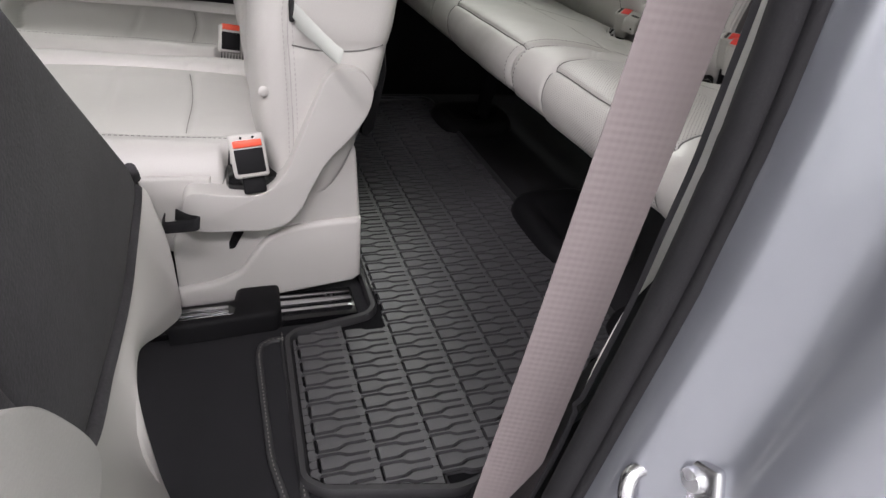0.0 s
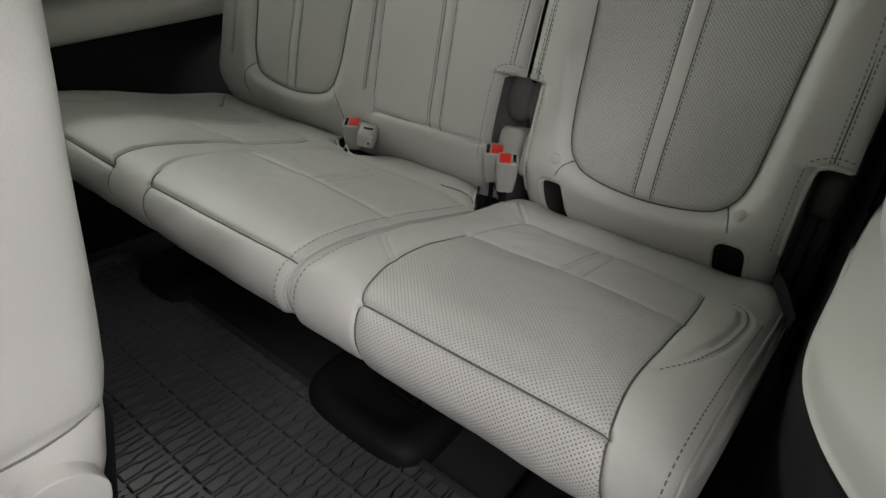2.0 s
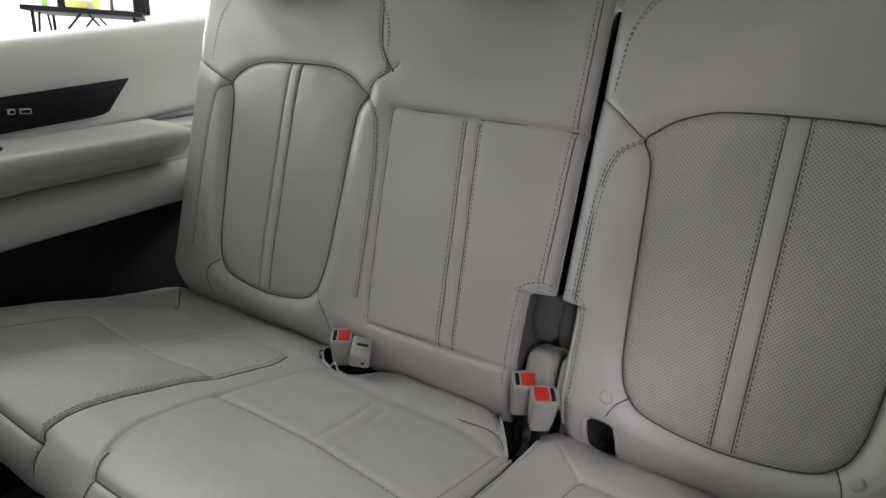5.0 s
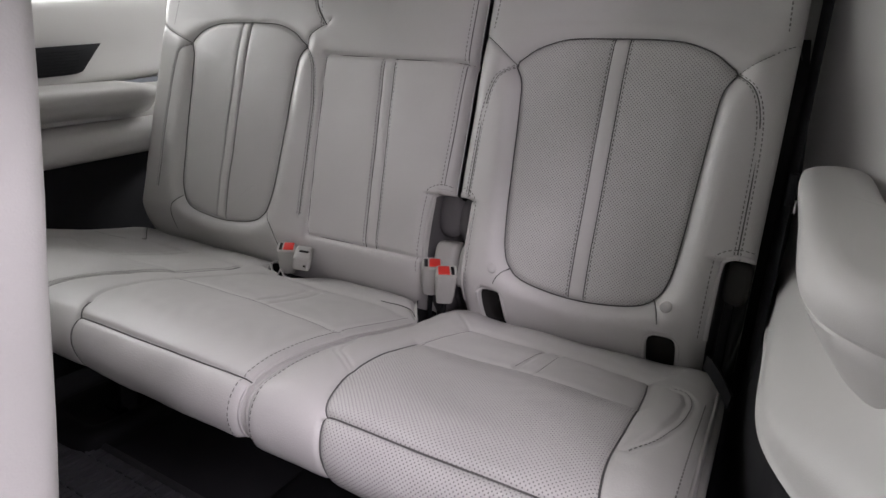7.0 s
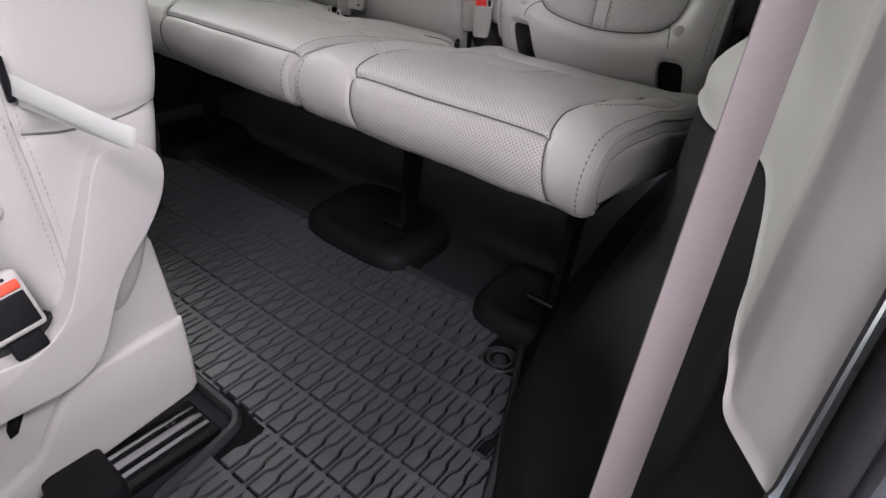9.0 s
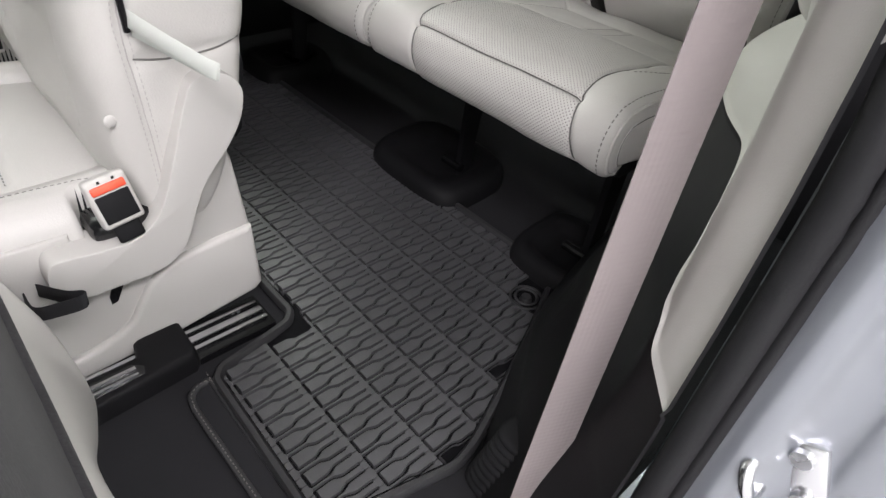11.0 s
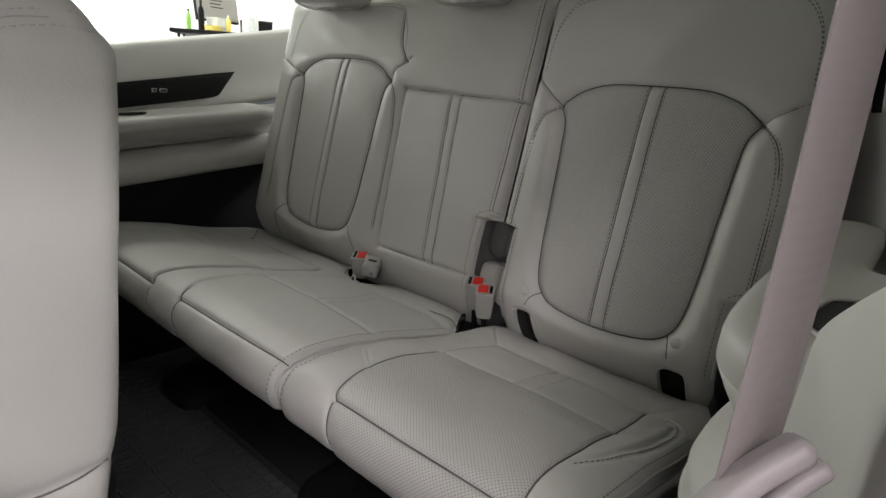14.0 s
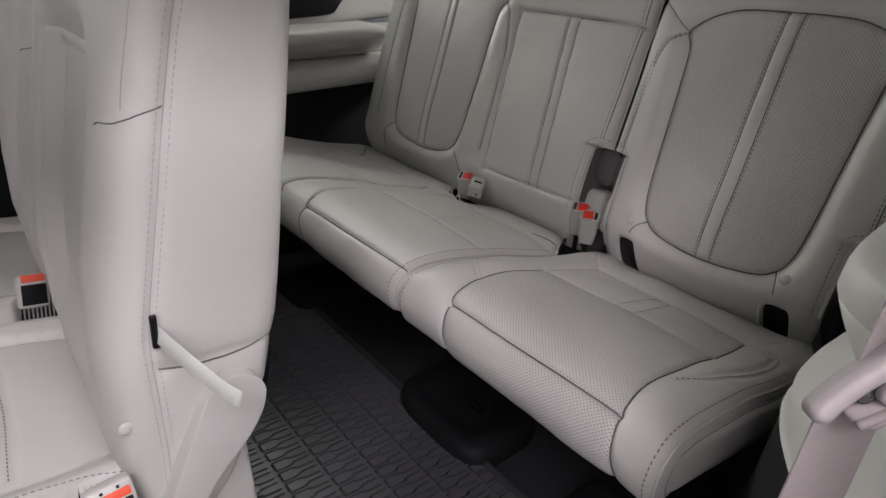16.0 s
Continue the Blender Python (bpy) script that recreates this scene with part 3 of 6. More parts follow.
def headrest(parent, c, w, s0=0.655):
    """Padded headrest on two posts above the backrest."""
    for k in (-1, 1):
        part("headrest_post", rod(back_point(c + k * 0.05, 0.6, -0.035), back_point(c + k * 0.05, 0.74, -0.02), 0.006), M_STEEL, parent, "chrome headrest post", 60)
    n, m = 40, 24
    verts, faces = [], []
    for i in range(m):
        v = -1 + 2 * i / (m - 1)
        rr = (1 - abs(v) ** 3.2) ** (1 / 3.2)
        for j in range(n):
            a = 2 * math.pi * j / n
            ca, sa = math.cos(a), math.sin(a)
            y = c + (w / 2) * math.copysign(abs(ca) ** 0.5, ca) * (0.86 + 0.14 * rr)
            d = 0.055 * math.copysign(abs(sa) ** 0.7, sa) * max(rr, 0.02)
            yy = c + (y - c) * max(rr, 0.03) ** 0.35
            verts.append(back_point(yy, s0 + 0.085 * (1 + v), 0.03 - 0.02 * v + d))
    for i in range(m - 1):
        for j in range(n):
            faces.append((i * n + j, i * n + (j + 1) % n, i * n + n + (j + 1) % n, i * n + n + j))
    faces += [tuple(range(n)), tuple((m - 1) * n + j for j in range(n))]
    mesh("headrest", verts, faces, M_LEATHER, parent, "padded grey leather headrest")


# cushion section in x and z: length 0 at the front seam, growing to the rear
CUSH = spline([(0.80, 0.245), (0.62, 0.262), (0.50, 0.287), (0.448, 0.302), (0.424, 0.318), (0.414, 0.345), (0.418, 0.370), (0.432, 0.388), (0.452, 0.396), (0.50, 0.398), (0.60, 0.385), (0.70, 0.362), (0.80, 0.343), (0.86, 0.336), (0.895, 0.326), (0.925, 0.302), (0.955, 0.255)], 400)
CUSH_L = np.r_[0, np.cumsum(np.hypot(*np.diff(CUSH, axis=0).T))]
SEAM_L = CUSH_L[np.argmin(np.hypot(CUSH[:, 0] - 0.432, CUSH[:, 1] - 0.388))]


def cush_place(Y, T):
    t = T + SEAM_L
    return np.stack([np.interp(t, CUSH_L, CUSH[:, 0]), Y, np.interp(t, CUSH_L, CUSH[:, 1])], -1)


def cush_t(x):
    """Length along the section of a place x on its upper side."""
    k = np.argmax(CUSH_L > SEAM_L - 0.01)
    return float(np.interp(x, CUSH[k:, 0], CUSH_L[k:]) - SEAM_L)


UNDER = -0.098
REAR = cush_t(0.945)


def ring_of(*lines):
    """One closed outline from lines that follow each other end to end."""
    out = [np.asarray(lines[0], float)]
    for line in lines[1:]:
        out.append(np.asarray(line, float)[1:])
    p = np.vstack(out)
    return p[:-1] if np.linalg.norm(p[0] - p[-1]) < 1e-6 else p


def dense(poly, n=140):
    return spline(list(poly) + [poly[0]], n)[:-1]


def cushion(parent, lo, hi, panels, seams, creases, threads, cuts=(), bolster_lo=0.0, bolster_hi=0.0):
    """A padded seat cushion between lo and hi. panels: closed outlines and whether they are perforated;
    seams: sewn lines with a cord; creases: soft folds (line, depth, width); threads: rows of stitches."""

    def relief(Y, T):
        h = roll(np.maximum(Y - lo, 0), 0.020) + roll(np.maximum(hi - Y, 0), 0.020) + roll(np.maximum(REAR - T, 0), 0.03)
        h = h - 0.006 * (1 - np.clip((T - UNDER) / 0.02, 0, 1))
        for poly, _, swell in panels:
            d, into = near_curve(Y, T, np.vstack([poly, poly[:1]])), inside(Y, T, poly)
            h = h + np.where(into, swell * np.clip(d / 0.05, 0, 1) ** 0.8, 0)
        for line, dep in seams:
            h = h + groove(near_curve(Y, T, line), dep, 0.0032)
        for line, dep, wide in creases:
            d = near_curve(Y, T, line)
            h = h - dep * np.exp(-((d / wide) ** 2))
        for at, R in ((lo, bolster_lo), (hi, bolster_hi)):
            if R:
                h = h + R * np.exp(-(((np.abs(Y - at) - 0.045) / 0.03) ** 2)) * np.clip((T + 0.02) / 0.05, 0, 1)
        for poly in cuts:
            d, into = near_curve(Y, T, np.vstack([poly, poly[:1]])), inside(Y, T, poly)
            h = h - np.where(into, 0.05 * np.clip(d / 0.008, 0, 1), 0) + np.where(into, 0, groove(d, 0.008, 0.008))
        wob = np.sin(Y * 33 + 2 * np.sin(T * 19)) * np.sin(T * 27 + 2 * np.sin(Y * 11))
        pull = np.sin(Y * 95 + 3 * np.sin(T * 40)) * np.sin(T * 61 + 2 * np.sin(Y * 47))
        return h + 0.0011 * wob + 0.0003 * pull

    def hem(p):
        """The end walls turn in by a thread's width; the end panels close them."""
        q = p.copy()
        q[:, 1] = p[:, 1] + np.sign(0.5 * (lo + hi) - p[:, 1]) * 0.003
        q[:, 2] = p[:, 2] - 0.002
        return q

    H = Height(relief, True)
    regions = [("cushion_panel", lambda Y, T, p=poly: inside(Y, T, p), M_PERF if perf else M_LEATHER, "perforated grey leather panel" if perf else "") for poly, perf, _ in panels]
    # cut walls coloured black to put the openings' shade in
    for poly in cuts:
        regions.append(("buckle_opening", lambda Y, T, p=poly: inside(Y, T, p), M_BLACK, "opening round the buckles, blackened for shade"))
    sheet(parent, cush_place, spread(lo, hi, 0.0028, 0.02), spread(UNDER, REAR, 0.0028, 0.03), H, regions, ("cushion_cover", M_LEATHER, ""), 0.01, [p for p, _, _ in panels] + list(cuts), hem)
    for poly in cuts:
        ring = np.roll(poly, -int(np.argmax(poly[:, 1])), 0)
        brim = [tuple(p) for p in ring if p[1] < REAR - 0.008 and lo + 0.004 < p[0] < hi - 0.004]
        seam_lines(parent, cush_place, H, [brim], 0.0024, M_LEATHER, "piping", 0.0012)
    tt = np.linspace(UNDER, REAR, 90)
    for y, turn in ((lo, 1), (hi, -1)):
        Y = np.full((1, 90), y)
        P = cush_place(Y, tt[None])
        e = 1e-4
        N = -np.cross(cush_place(Y + e, tt[None]) - cush_place(Y - e, tt[None]), cush_place(Y, tt[None] + e) - cush_place(Y, tt[None] - e))
        P = (P + N / np.linalg.norm(N, axis=2)[..., None] * (H(Y, tt[None]) - 0.001)[..., None])[0]
        core = P.mean(0) + np.array([0, turn * 0.002, 0])
        belly = [P * (1 - k) + core * k - np.array([0, turn * b, 0]) for k, b in ((0.0, 0.0), (0.06, 0.003), (0.18, 0.006), (0.45, 0.008), (0.97, 0.009))]
        verts = np.vstack(belly)
        faces = []
        for r in range(4):
            for k in range(90):
                a, b = r * 90 + k, r * 90 + (k + 1) % 90
                faces.append((a, b, b + 90, a + 90) if turn < 0 else (a, a + 90, b + 90, b))
        faces.append(tuple(range(360, 450)) if turn < 0 else tuple(range(449, 359, -1)))
        mesh("end_panel", verts, faces, M_LEATHER, parent, "plain grey leather end panel")
    # these cords paint the shade of the sewn gaps
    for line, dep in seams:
        seam_lines(parent, cush_place, H, [line], 0.0010, M_SEAMSHADE if dep > 0.0035 else M_SOFTSHADE, "seam", 0.0010)
    rim_t = np.linspace(UNDER, REAR - 0.03, 60)
    seam_lines(parent, cush_place, H, [[(lo + 0.004, t) for t in rim_t], [(hi - 0.004, t) for t in rim_t], [(y, UNDER + 0.002) for y in np.linspace(lo + 0.002, hi - 0.002, 30)]], 0.0023, M_LEATHER, "piping", 0.001)
    stitches(parent, cush_place, H, threads)
    part("seat_pan", box((0.53, lo + 0.04, 0.252), (0.93, hi - 0.03, 0.30), 0.01), M_BLACK, parent, "black underside of the seat", 40)
    return H


def beside(line, d):
    """The line moved sideways by d."""
    c = spline(line, 40)
    g = np.gradient(c, axis=0)
    g = g / np.linalg.norm(g, axis=1)[:, None]
    return c + np.stack([-g[:, 1], g[:, 0]], 1) * d


seat_one = thing("third_row_seat_unit", "single grey leather third-row seat with perforated inserts", "car seat", (0.7, 0.705, 0.0))
H1 = backrest(seat_one, 0.472, 0.935, [(0.704, 0.472, 0.935)], [], top_arc(0.703), notch_lo=0.038, notch_hi=0.026, top_lo=0.178)
for y, s in ((0.843, 0.1), (0.572, 0.098)):
    snap_button(seat_one, y, s, H1)


L_SEAM = spline([(0.812, -0.088), (0.822, -0.03), (0.829, 0.0), (0.840, 0.03), (0.852, 0.08), (0.857, 0.154), (0.854, 0.26), (0.851, 0.336), (0.845, 0.376)], 90)
R_SEAM = spline([(0.529, -0.088), (0.539, -0.03), (0.546, 0.004), (0.556, 0.075), (0.558, 0.19), (0.563, 0.30), (0.569, 0.366)], 90)
L_LOW, L_MID, L_TOP = L_SEAM[:18], L_SEAM[17:63], L_SEAM[62:]
R_LOW, R_MID, R_TOP = R_SEAM[:19], R_SEAM[18:66], R_SEAM[65:]
mid_t = spline([L_MID[-1], (0.712, 0.246), R_MID[-1]], 40)
front_t = spline([L_LOW[-1], (0.70, 0.001), R_LOW[-1]], 40)
low_t = spline([L_LOW[0], (0.67, -0.088), R_LOW[0]], 40)
rear_t = spline([L_TOP[-1], (0.71, 0.378), R_TOP[-1]], 40)
LOOP = [(0.536, 0.345), (0.521, 0.338), (0.514, 0.30), (0.515, 0.248), (0.520, 0.19), (0.532, 0.14), (0.550, 0.104)]
NICK = [(0.908, 0.150), (0.904, 0.128), (0.893, 0.112), (0.866, 0.094), (0.850, 0.085)]
H2 = cushion(
    seat_one, 0.480, 0.930,
    [(ring_of(low_t, R_LOW, front_t[::-1], L_LOW[::-1]), True, 0.002), (ring_of(front_t, R_MID, mid_t[::-1], L_MID[::-1]), True, 0.003), (ring_of(mid_t, R_TOP, rear_t[::-1], L_TOP[::-1]), False, 0.002)],
    [(front_t, 0.0042), (L_LOW, 0.004), (R_LOW, 0.004), (L_MID, 0.0034), (R_MID, 0.004), (R_TOP, 0.0034)],
    [([(0.845, 0.376), (0.872, 0.405), (0.898, 0.437)], 0.002, 0.003), ([(0.569, 0.366), (0.548, 0.395), (0.536, 0.44)], 0.002, 0.003), (LOOP, 0.0024, 0.004), (beside(LOOP, -0.009), 0.002, 0.003), (NICK, 0.002, 0.003), (beside(NICK, 0.007), 0.0018, 0.003), (mid_t, 0.0016, 0.006), (rear_t, 0.003, 0.012), (L_TOP, 0.0015, 0.004), ([(0.720, 0.255), (0.7165, 0.372)], 0.0022, 0.0035), ([(0.694, 0.250), (0.696, 0.372)], 0.0022, 0.0035), ([(0.918, 0.03), (0.925, 0.2), (0.90, 0.40)], 0.003, 0.02)],
    [beside(LOOP, -0.006), [(0.916, t) for t in np.linspace(-0.08, 0.10, 9)], [(0.494, t) for t in np.linspace(-0.08, 0.33, 12)], beside(L_TOP, 0.006), [(0.7225, 0.262), (0.719, 0.365)], [(0.6915, 0.258), (0.6935, 0.365)]],
    bolster_lo=0.005, bolster_hi=0.004,
)

bench = thing("third_row_bench", "grey leather third-row bench for two with perforated outer insert", "car seat", (0.7, 1.35, 0.0))
mid_box = np.array([(0.951, 0.429), (1.262, 0.436), (1.248, 0.085), (0.978, 0.088)])
edge_mid = [([(1.262, 0.436), (0.951, 0.429), (0.94, 0.428)], 0.007, ()), ([(1.248, 0.085), (1.10, 0.088), (0.978, 0.088)], 0.007, ()), ([(1.262, 0.436), (1.256, 0.25), (1.248, 0.085)], 0.005, ())]
edge_mid += [([(1.126, 0.432), (1.106, 0.086)], 0.003, (0.0045,)), ([(1.103, 0.431), (1.083, 0.086)], 0.003, (-0.0045,))]
edge_mid += [([(1.315, 0.60), (1.302, 0.53), (1.275, 0.49)], 0.003, (0.005,)), ([(0.957, 0.62), (0.958, 0.42), (0.962, 0.22)], 0.002, (0.005,))]
H3 = backrest(bench, 0.946, 1.768, [(1.487, 1.275, 1.768, 1.03, 0.019)], edge_mid, top_arc(1.50), ("middle_panel", lambda Y, S: inside(Y, S, mid_box), M_LEATHER, "plain grey leather middle panel"), notch_lo=0.034)
cut_f = spline([(1.338, 0.431), (1.290, 0.413), (1.236, 0.424), (1.225, REAR + 0.02), (1.345, REAR + 0.02), (1.338, 0.431)], 60)[:-1]
cut_n = np.array([(0.928, 0.372), (0.945, 0.378), (0.988, 0.446), (1.03, REAR - 0.01), (1.04, REAR + 0.02), (0.928, REAR + 0.02)])
M_LEFT = spline([(1.236, -0.088), (1.256, -0.03), (1.261, 0.0), (1.278, 0.028), (1.301, 0.085), (1.303, 0.15), (1.301, 0.193), (1.303, 0.27), (1.296, 0.353), (1.29, 0.40)], 90)
m_front = spline([(1.261, 0.0), (1.09, 0.002), (0.934, 0.006)], 40)
m_cross = spline([(1.301, 0.195), (1.131, 0.198), (0.950, 0.178)], 40)
F_RIGHT = spline([(1.352, -0.088), (1.362, -0.04), (1.366, -0.006), (1.379, 0.015), (1.383, 0.061), (1.37, 0.15), (1.357, 0.236), (1.351, 0.33), (1.364, 0.384)], 90)
F_LEFT = spline([(1.742, -0.088), (1.730, -0.04), (1.722, 0.0), (1.712, 0.06), (1.70, 0.15), (1.692, 0.24), (1.68, 0.33), (1.677, 0.384)], 90)
FR_LOW, FR_MID = F_RIGHT[:17], F_RIGHT[16:62]
FL_LOW, FL_MID = F_LEFT[:18], F_LEFT[17:62]
f_front = spline([FL_LOW[-1], (1.55, 0.0), FR_LOW[-1]], 40)
f_low = spline([FL_LOW[0], (1.55, -0.088), FR_LOW[0]], 40)
f_mid = spline([FL_MID[-1], (1.512, 0.216), FR_MID[-1]], 40)
H4 = cushion(
    bench, 0.934, 1.805,
    [(ring_of(f_low, FR_LOW, f_front[::-1], FL_LOW[::-1]), True, 0.002), (ring_of(f_front, FR_MID, f_mid[::-1], FL_MID[::-1]), True, 0.003)],
    [(m_front, 0.0042), (M_LEFT[:24], 0.003), (f_front, 0.004), (FR_LOW, 0.004), (FR_MID, 0.004), (F_RIGHT[61:], 0.003), (FL_LOW, 0.003), (FL_MID, 0.003), ([(1.677, 0.384), (1.677, 0.393), (1.762, 0.455)], 0.002), ([(1.037, 0.404), (0.98, 0.408), (0.951, 0.386)], 0.002)],
    [(M_LEFT[23:], 0.0028, 0.0045), (m_cross, 0.0026, 0.006), ([(1.131, 0.200), (1.140, 0.27), (1.151, 0.345)], 0.0024, 0.004), ([(1.106, 0.200), (1.115, 0.27), (1.126, 0.345)], 0.0018, 0.004), (f_mid, 0.0018, 0.006), ([(1.525, 0.22), (1.526, 0.37)], 0.002, 0.004), ([(1.502, 0.22), (1.503, 0.37)], 0.002, 0.004), ([(1.29, 0.392), (1.15, 0.380), (1.02, 0.385), (0.96, 0.36)], 0.003, 0.013), ([(1.67, 0.395), (1.52, 0.385), (1.37, 0.392)], 0.003, 0.013), ([(0.962, 0.02), (0.966, 0.18), (0.955, 0.36)], 0.0015, 0.01)],
    [[(0.950, t) for t in np.linspace(-0.085, 0.36, 16)], beside(F_RIGHT[20:], -0.008), beside(m_cross, 0.006), [(1.751, 0.324), (1.70, 0.34), (1.68, 0.35)]],
    cuts=[cut_f, cut_n], bolster_hi=0.004,
)
for c, w in ((1.535, 0.26), (1.097, 0.21)):
    headrest(bench, c, w, 0.595)
headrest(seat_one, 0.703, 0.27, 0.71)

# ---- hinge covers, buckles and feet of the third row ----
hinge = thing("seat_hinge_cover", "grey plastic hinge covers in the gap between the seats", "hinge cover", (0.9, 0.94, 0.33))
for a, b in ((0.900, 0.919), (0.925, 0.970)):
    part("hinge_barrel", pillow(back_point((a + b) / 2, 0.088, -0.050), (0.034, (b - a) / 2, 0.038), 0.4), M_GREYPLASTIC, hinge, "grey rounded hinge cover", 180)
# flaps share the darkened recess colour in place of shade
for a, b, c in ((0.902, 0.941, 0.172), (0.937, 0.985, 0.176)):
    part("recess_flap", pillow(back_point((a + b) / 2, c, -0.058), (0.022, (b - a) / 2 + 0.004, 0.044), 0.9), M_NOTCH, hinge, "soft flap inside the recess, darkened for shade", 180)
# added black plate that gives the gap between the backs its shade
part("gap_shade_strip", slab([(-0.012, 0.20), (0.016, 0.20), (0.016, 0.60), (-0.012, 0.60)], back_point(0.940, 0.0, -0.045), (0, 1, 0), (LEAN_X, 0, LEAN_Z), 0.008, 0.002), M_BLACK, hinge, "black strip that darkens the gap", 40)



def buckle(x, y, z, yaw=0.0, tilt=0.0, lean=-24.0, w=0.030, h=0.064, d=0.036, red=True, name="seat_belt_buckle", label="grey plastic seat belt buckle with red release button"):
    """Belt buckle: a tapered body with a slot and a release button, on a short stalk."""
    b = thing(name, label, "belt buckle", (x, y, z))
    m = Matrix.Translation((x, y, z)) @ Euler((radians(tilt), radians(lean), radians(yaw))).to_matrix().to_4x4()
    bm = bmesh.new()
    rings = []
    for zz, k in ((-h, 0.78), (-h * 0.75, 0.9), (-h * 0.3, 1.0), (0.0, 1.0)):
        ring = []
        for i in range(24):
            a = 2 * math.pi * i / 24
            ca, sa = math.cos(a), math.sin(a)
            ring.append(bm.verts.new(m @ Vector((d / 2 * k * math.copysign(abs(ca) ** 0.4, ca), w / 2 * k * math.copysign(abs(sa) ** 0.4, sa), zz))))
        rings.append(ring)
    for p, q in zip(rings, rings[1:]):
        for i in range(24):
            bm.faces.new((p[i], p[(i + 1) % 24], q[(i + 1) % 24], q[i]))
    bm.faces.new(rings[0][::-1])
    top = bm.faces.new(rings[-1])
    bmesh.ops.bevel(bm, geom=list(top.edges), offset=0.002, segments=2, affect="EDGES")
    part("body", bm, M_GREYPLASTIC, b, "", 50)
    part("slot", box((d * 0.22, -w * 0.34, -0.004), (d * 0.38, w * 0.34, 0.0006), 0.0006, 1, m), M_GLOSS, b, "black tongue slot")
    if red:
        part("release_button", box((-d * 0.39, -w * 0.34, -0.006), (d * 0.15, w * 0.34, 0.0016), 0.0012, 2, m), M_RED, b, "red release button", 40)
    part("stalk", box((-0.004, -0.012, -h - 0.07), (0.004, 0.012, -h + 0.01), 0.002, 1, m), M_BLACK, b, "black webbing stalk")
    return b


buckle(0.850, 0.920, 0.412, -56, 17, 0, w=0.034, h=0.060, d=0.036)
buckle(0.866, 0.957, 0.414, 122, -17, 0, w=0.034, h=0.060, d=0.036)
buckle(0.852, 1.282, 0.386, 125, -17, 0, w=0.036, h=0.056, d=0.036)
plug = thing("seat_belt_buckle", "small grey plastic belt latch block lying beside the buckle", "belt buckle", (0.868, 1.235, 0.36))
PM = Matrix.Translation((0.850, 1.238, 0.372)) @ pose(0, 0, 0, 0, 0, 32) @ pose(0, 0, 0, 8, -18, 0)
part("body", box((-0.022, -0.017, -0.018), (0.022, 0.017, 0.014), 0.006, 3, PM), M_GREYPLASTIC, plug, "", 60)
part("slot", box((-0.003, -0.010, 0.0135), (0.003, 0.008, 0.0148), 0.0006, 1, PM), M_GLOSS, plug, "black tongue slot")
part("screw", rod(PM @ Vector((-0.0215, -0.006, -0.004)), PM @ Vector((-0.0228, -0.006, -0.004)), 0.0022, 10), M_GLOSS, plug)


def foot_cover(x0, x1, y0, y1):
    """Moulded black cover over a seat foot, with the leg standing in it."""
    f = thing("seat_foot_cover", "black moulded plastic cover over the third-row seat foot", "foot cover", ((x0 + x1) / 2, (y0 + y1) / 2, -0.008), "seat foot covers")
    n = 48
    verts, faces = [], []
    levels = ((-0.01, 1.0), (0.006, 1.0), (0.02, 0.97), (0.03, 0.90), (0.034, 0.80), (0.030, 0.62), (0.014, 0.50), (0.010, 0.3), (0.010, 0.02))
    for z, k in levels:
        for i in range(n):
            a = 2 * math.pi * i / n
            ca, sa = math.cos(a), math.sin(a)
            verts.append(((x0 + x1) / 2 + (x1 - x0) / 2 * k * math.copysign(abs(ca) ** 0.55, ca), (y0 + y1) / 2 + (y1 - y0) / 2 * k * math.copysign(abs(sa) ** 0.55, sa) + 0.06 * (y1 - y0) * ca * k, z))
    for q in range(len(levels) - 1):
        for i in range(n):
            faces.append((q * n + i, q * n + (i + 1) % n, q * n + n + (i + 1) % n, q * n + n + i))
    faces.append(tuple((len(levels) - 1) * n + i for i in range(n)))
    mesh("cover", verts, faces, M_BLACK, f)
    cx, cy = (x0 + x1) / 2 + 0.01, y0 + (y1 - y0) * 0.32
    part("leg", slab([(-0.016, 0), (0.016, 0), (0.022, 0.26), (-0.030, 0.26)], (cx, cy - 0.006, 0.01), (1, 0, 0), (0.12, 0, 1), 0.012, 0.002), M_BLACK, f, "black steel seat leg")
    part("latch", rod((cx - 0.012, cy - 0.02, 0.03), (cx - 0.012, cy + 0.03, 0.03), 0.009, 14), M_GLOSS, f, "", 50)
    return f


foot_cover(0.535, 0.76, 0.845, 1.125)
foot_cover(0.535, 0.72, 0.545, 0.705)
foot_cover(0.535, 0.76, 1.50, 1.70)

side_hinge = thing("seat_side_bracket", "dark grey recliner cover with black lever and belt stub", "seat bracket", (0.9, 0.475, 0.33))
part("recliner_cover", pillow(back_point(0.489, 0.148, -0.034), (0.026, 0.017, 0.032), 0.6), M_CAVITY, side_hinge, "dark grey rounded recliner cover", 180)
part("lever", slab([(0.0, 0.0), (0.018, -0.004), (0.046, 0.13), (0.030, 0.135)], (0.872, 0.500, 0.345), (1, 0, 0), (0, 0, 1), 0.012, 0.004, 2), M_BLACK, side_hinge, "black steel lever", 40)
ribbon("belt_stub", [(0.872, 0.508, 0.356), (0.85, 0.498, 0.358), (0.82, 0.482, 0.352), (0.795, 0.468, 0.342)], (0.4, -0.1, 0.9), 0.020, 0.004, M_BLACK, side_hinge, 20, "black belt webbing stub")
rear_belt = thing("third_row_seat_belt", "dark grey seat belt hanging beside the third-row backrest", "seat belt", (0.93, 0.45, 0.3))
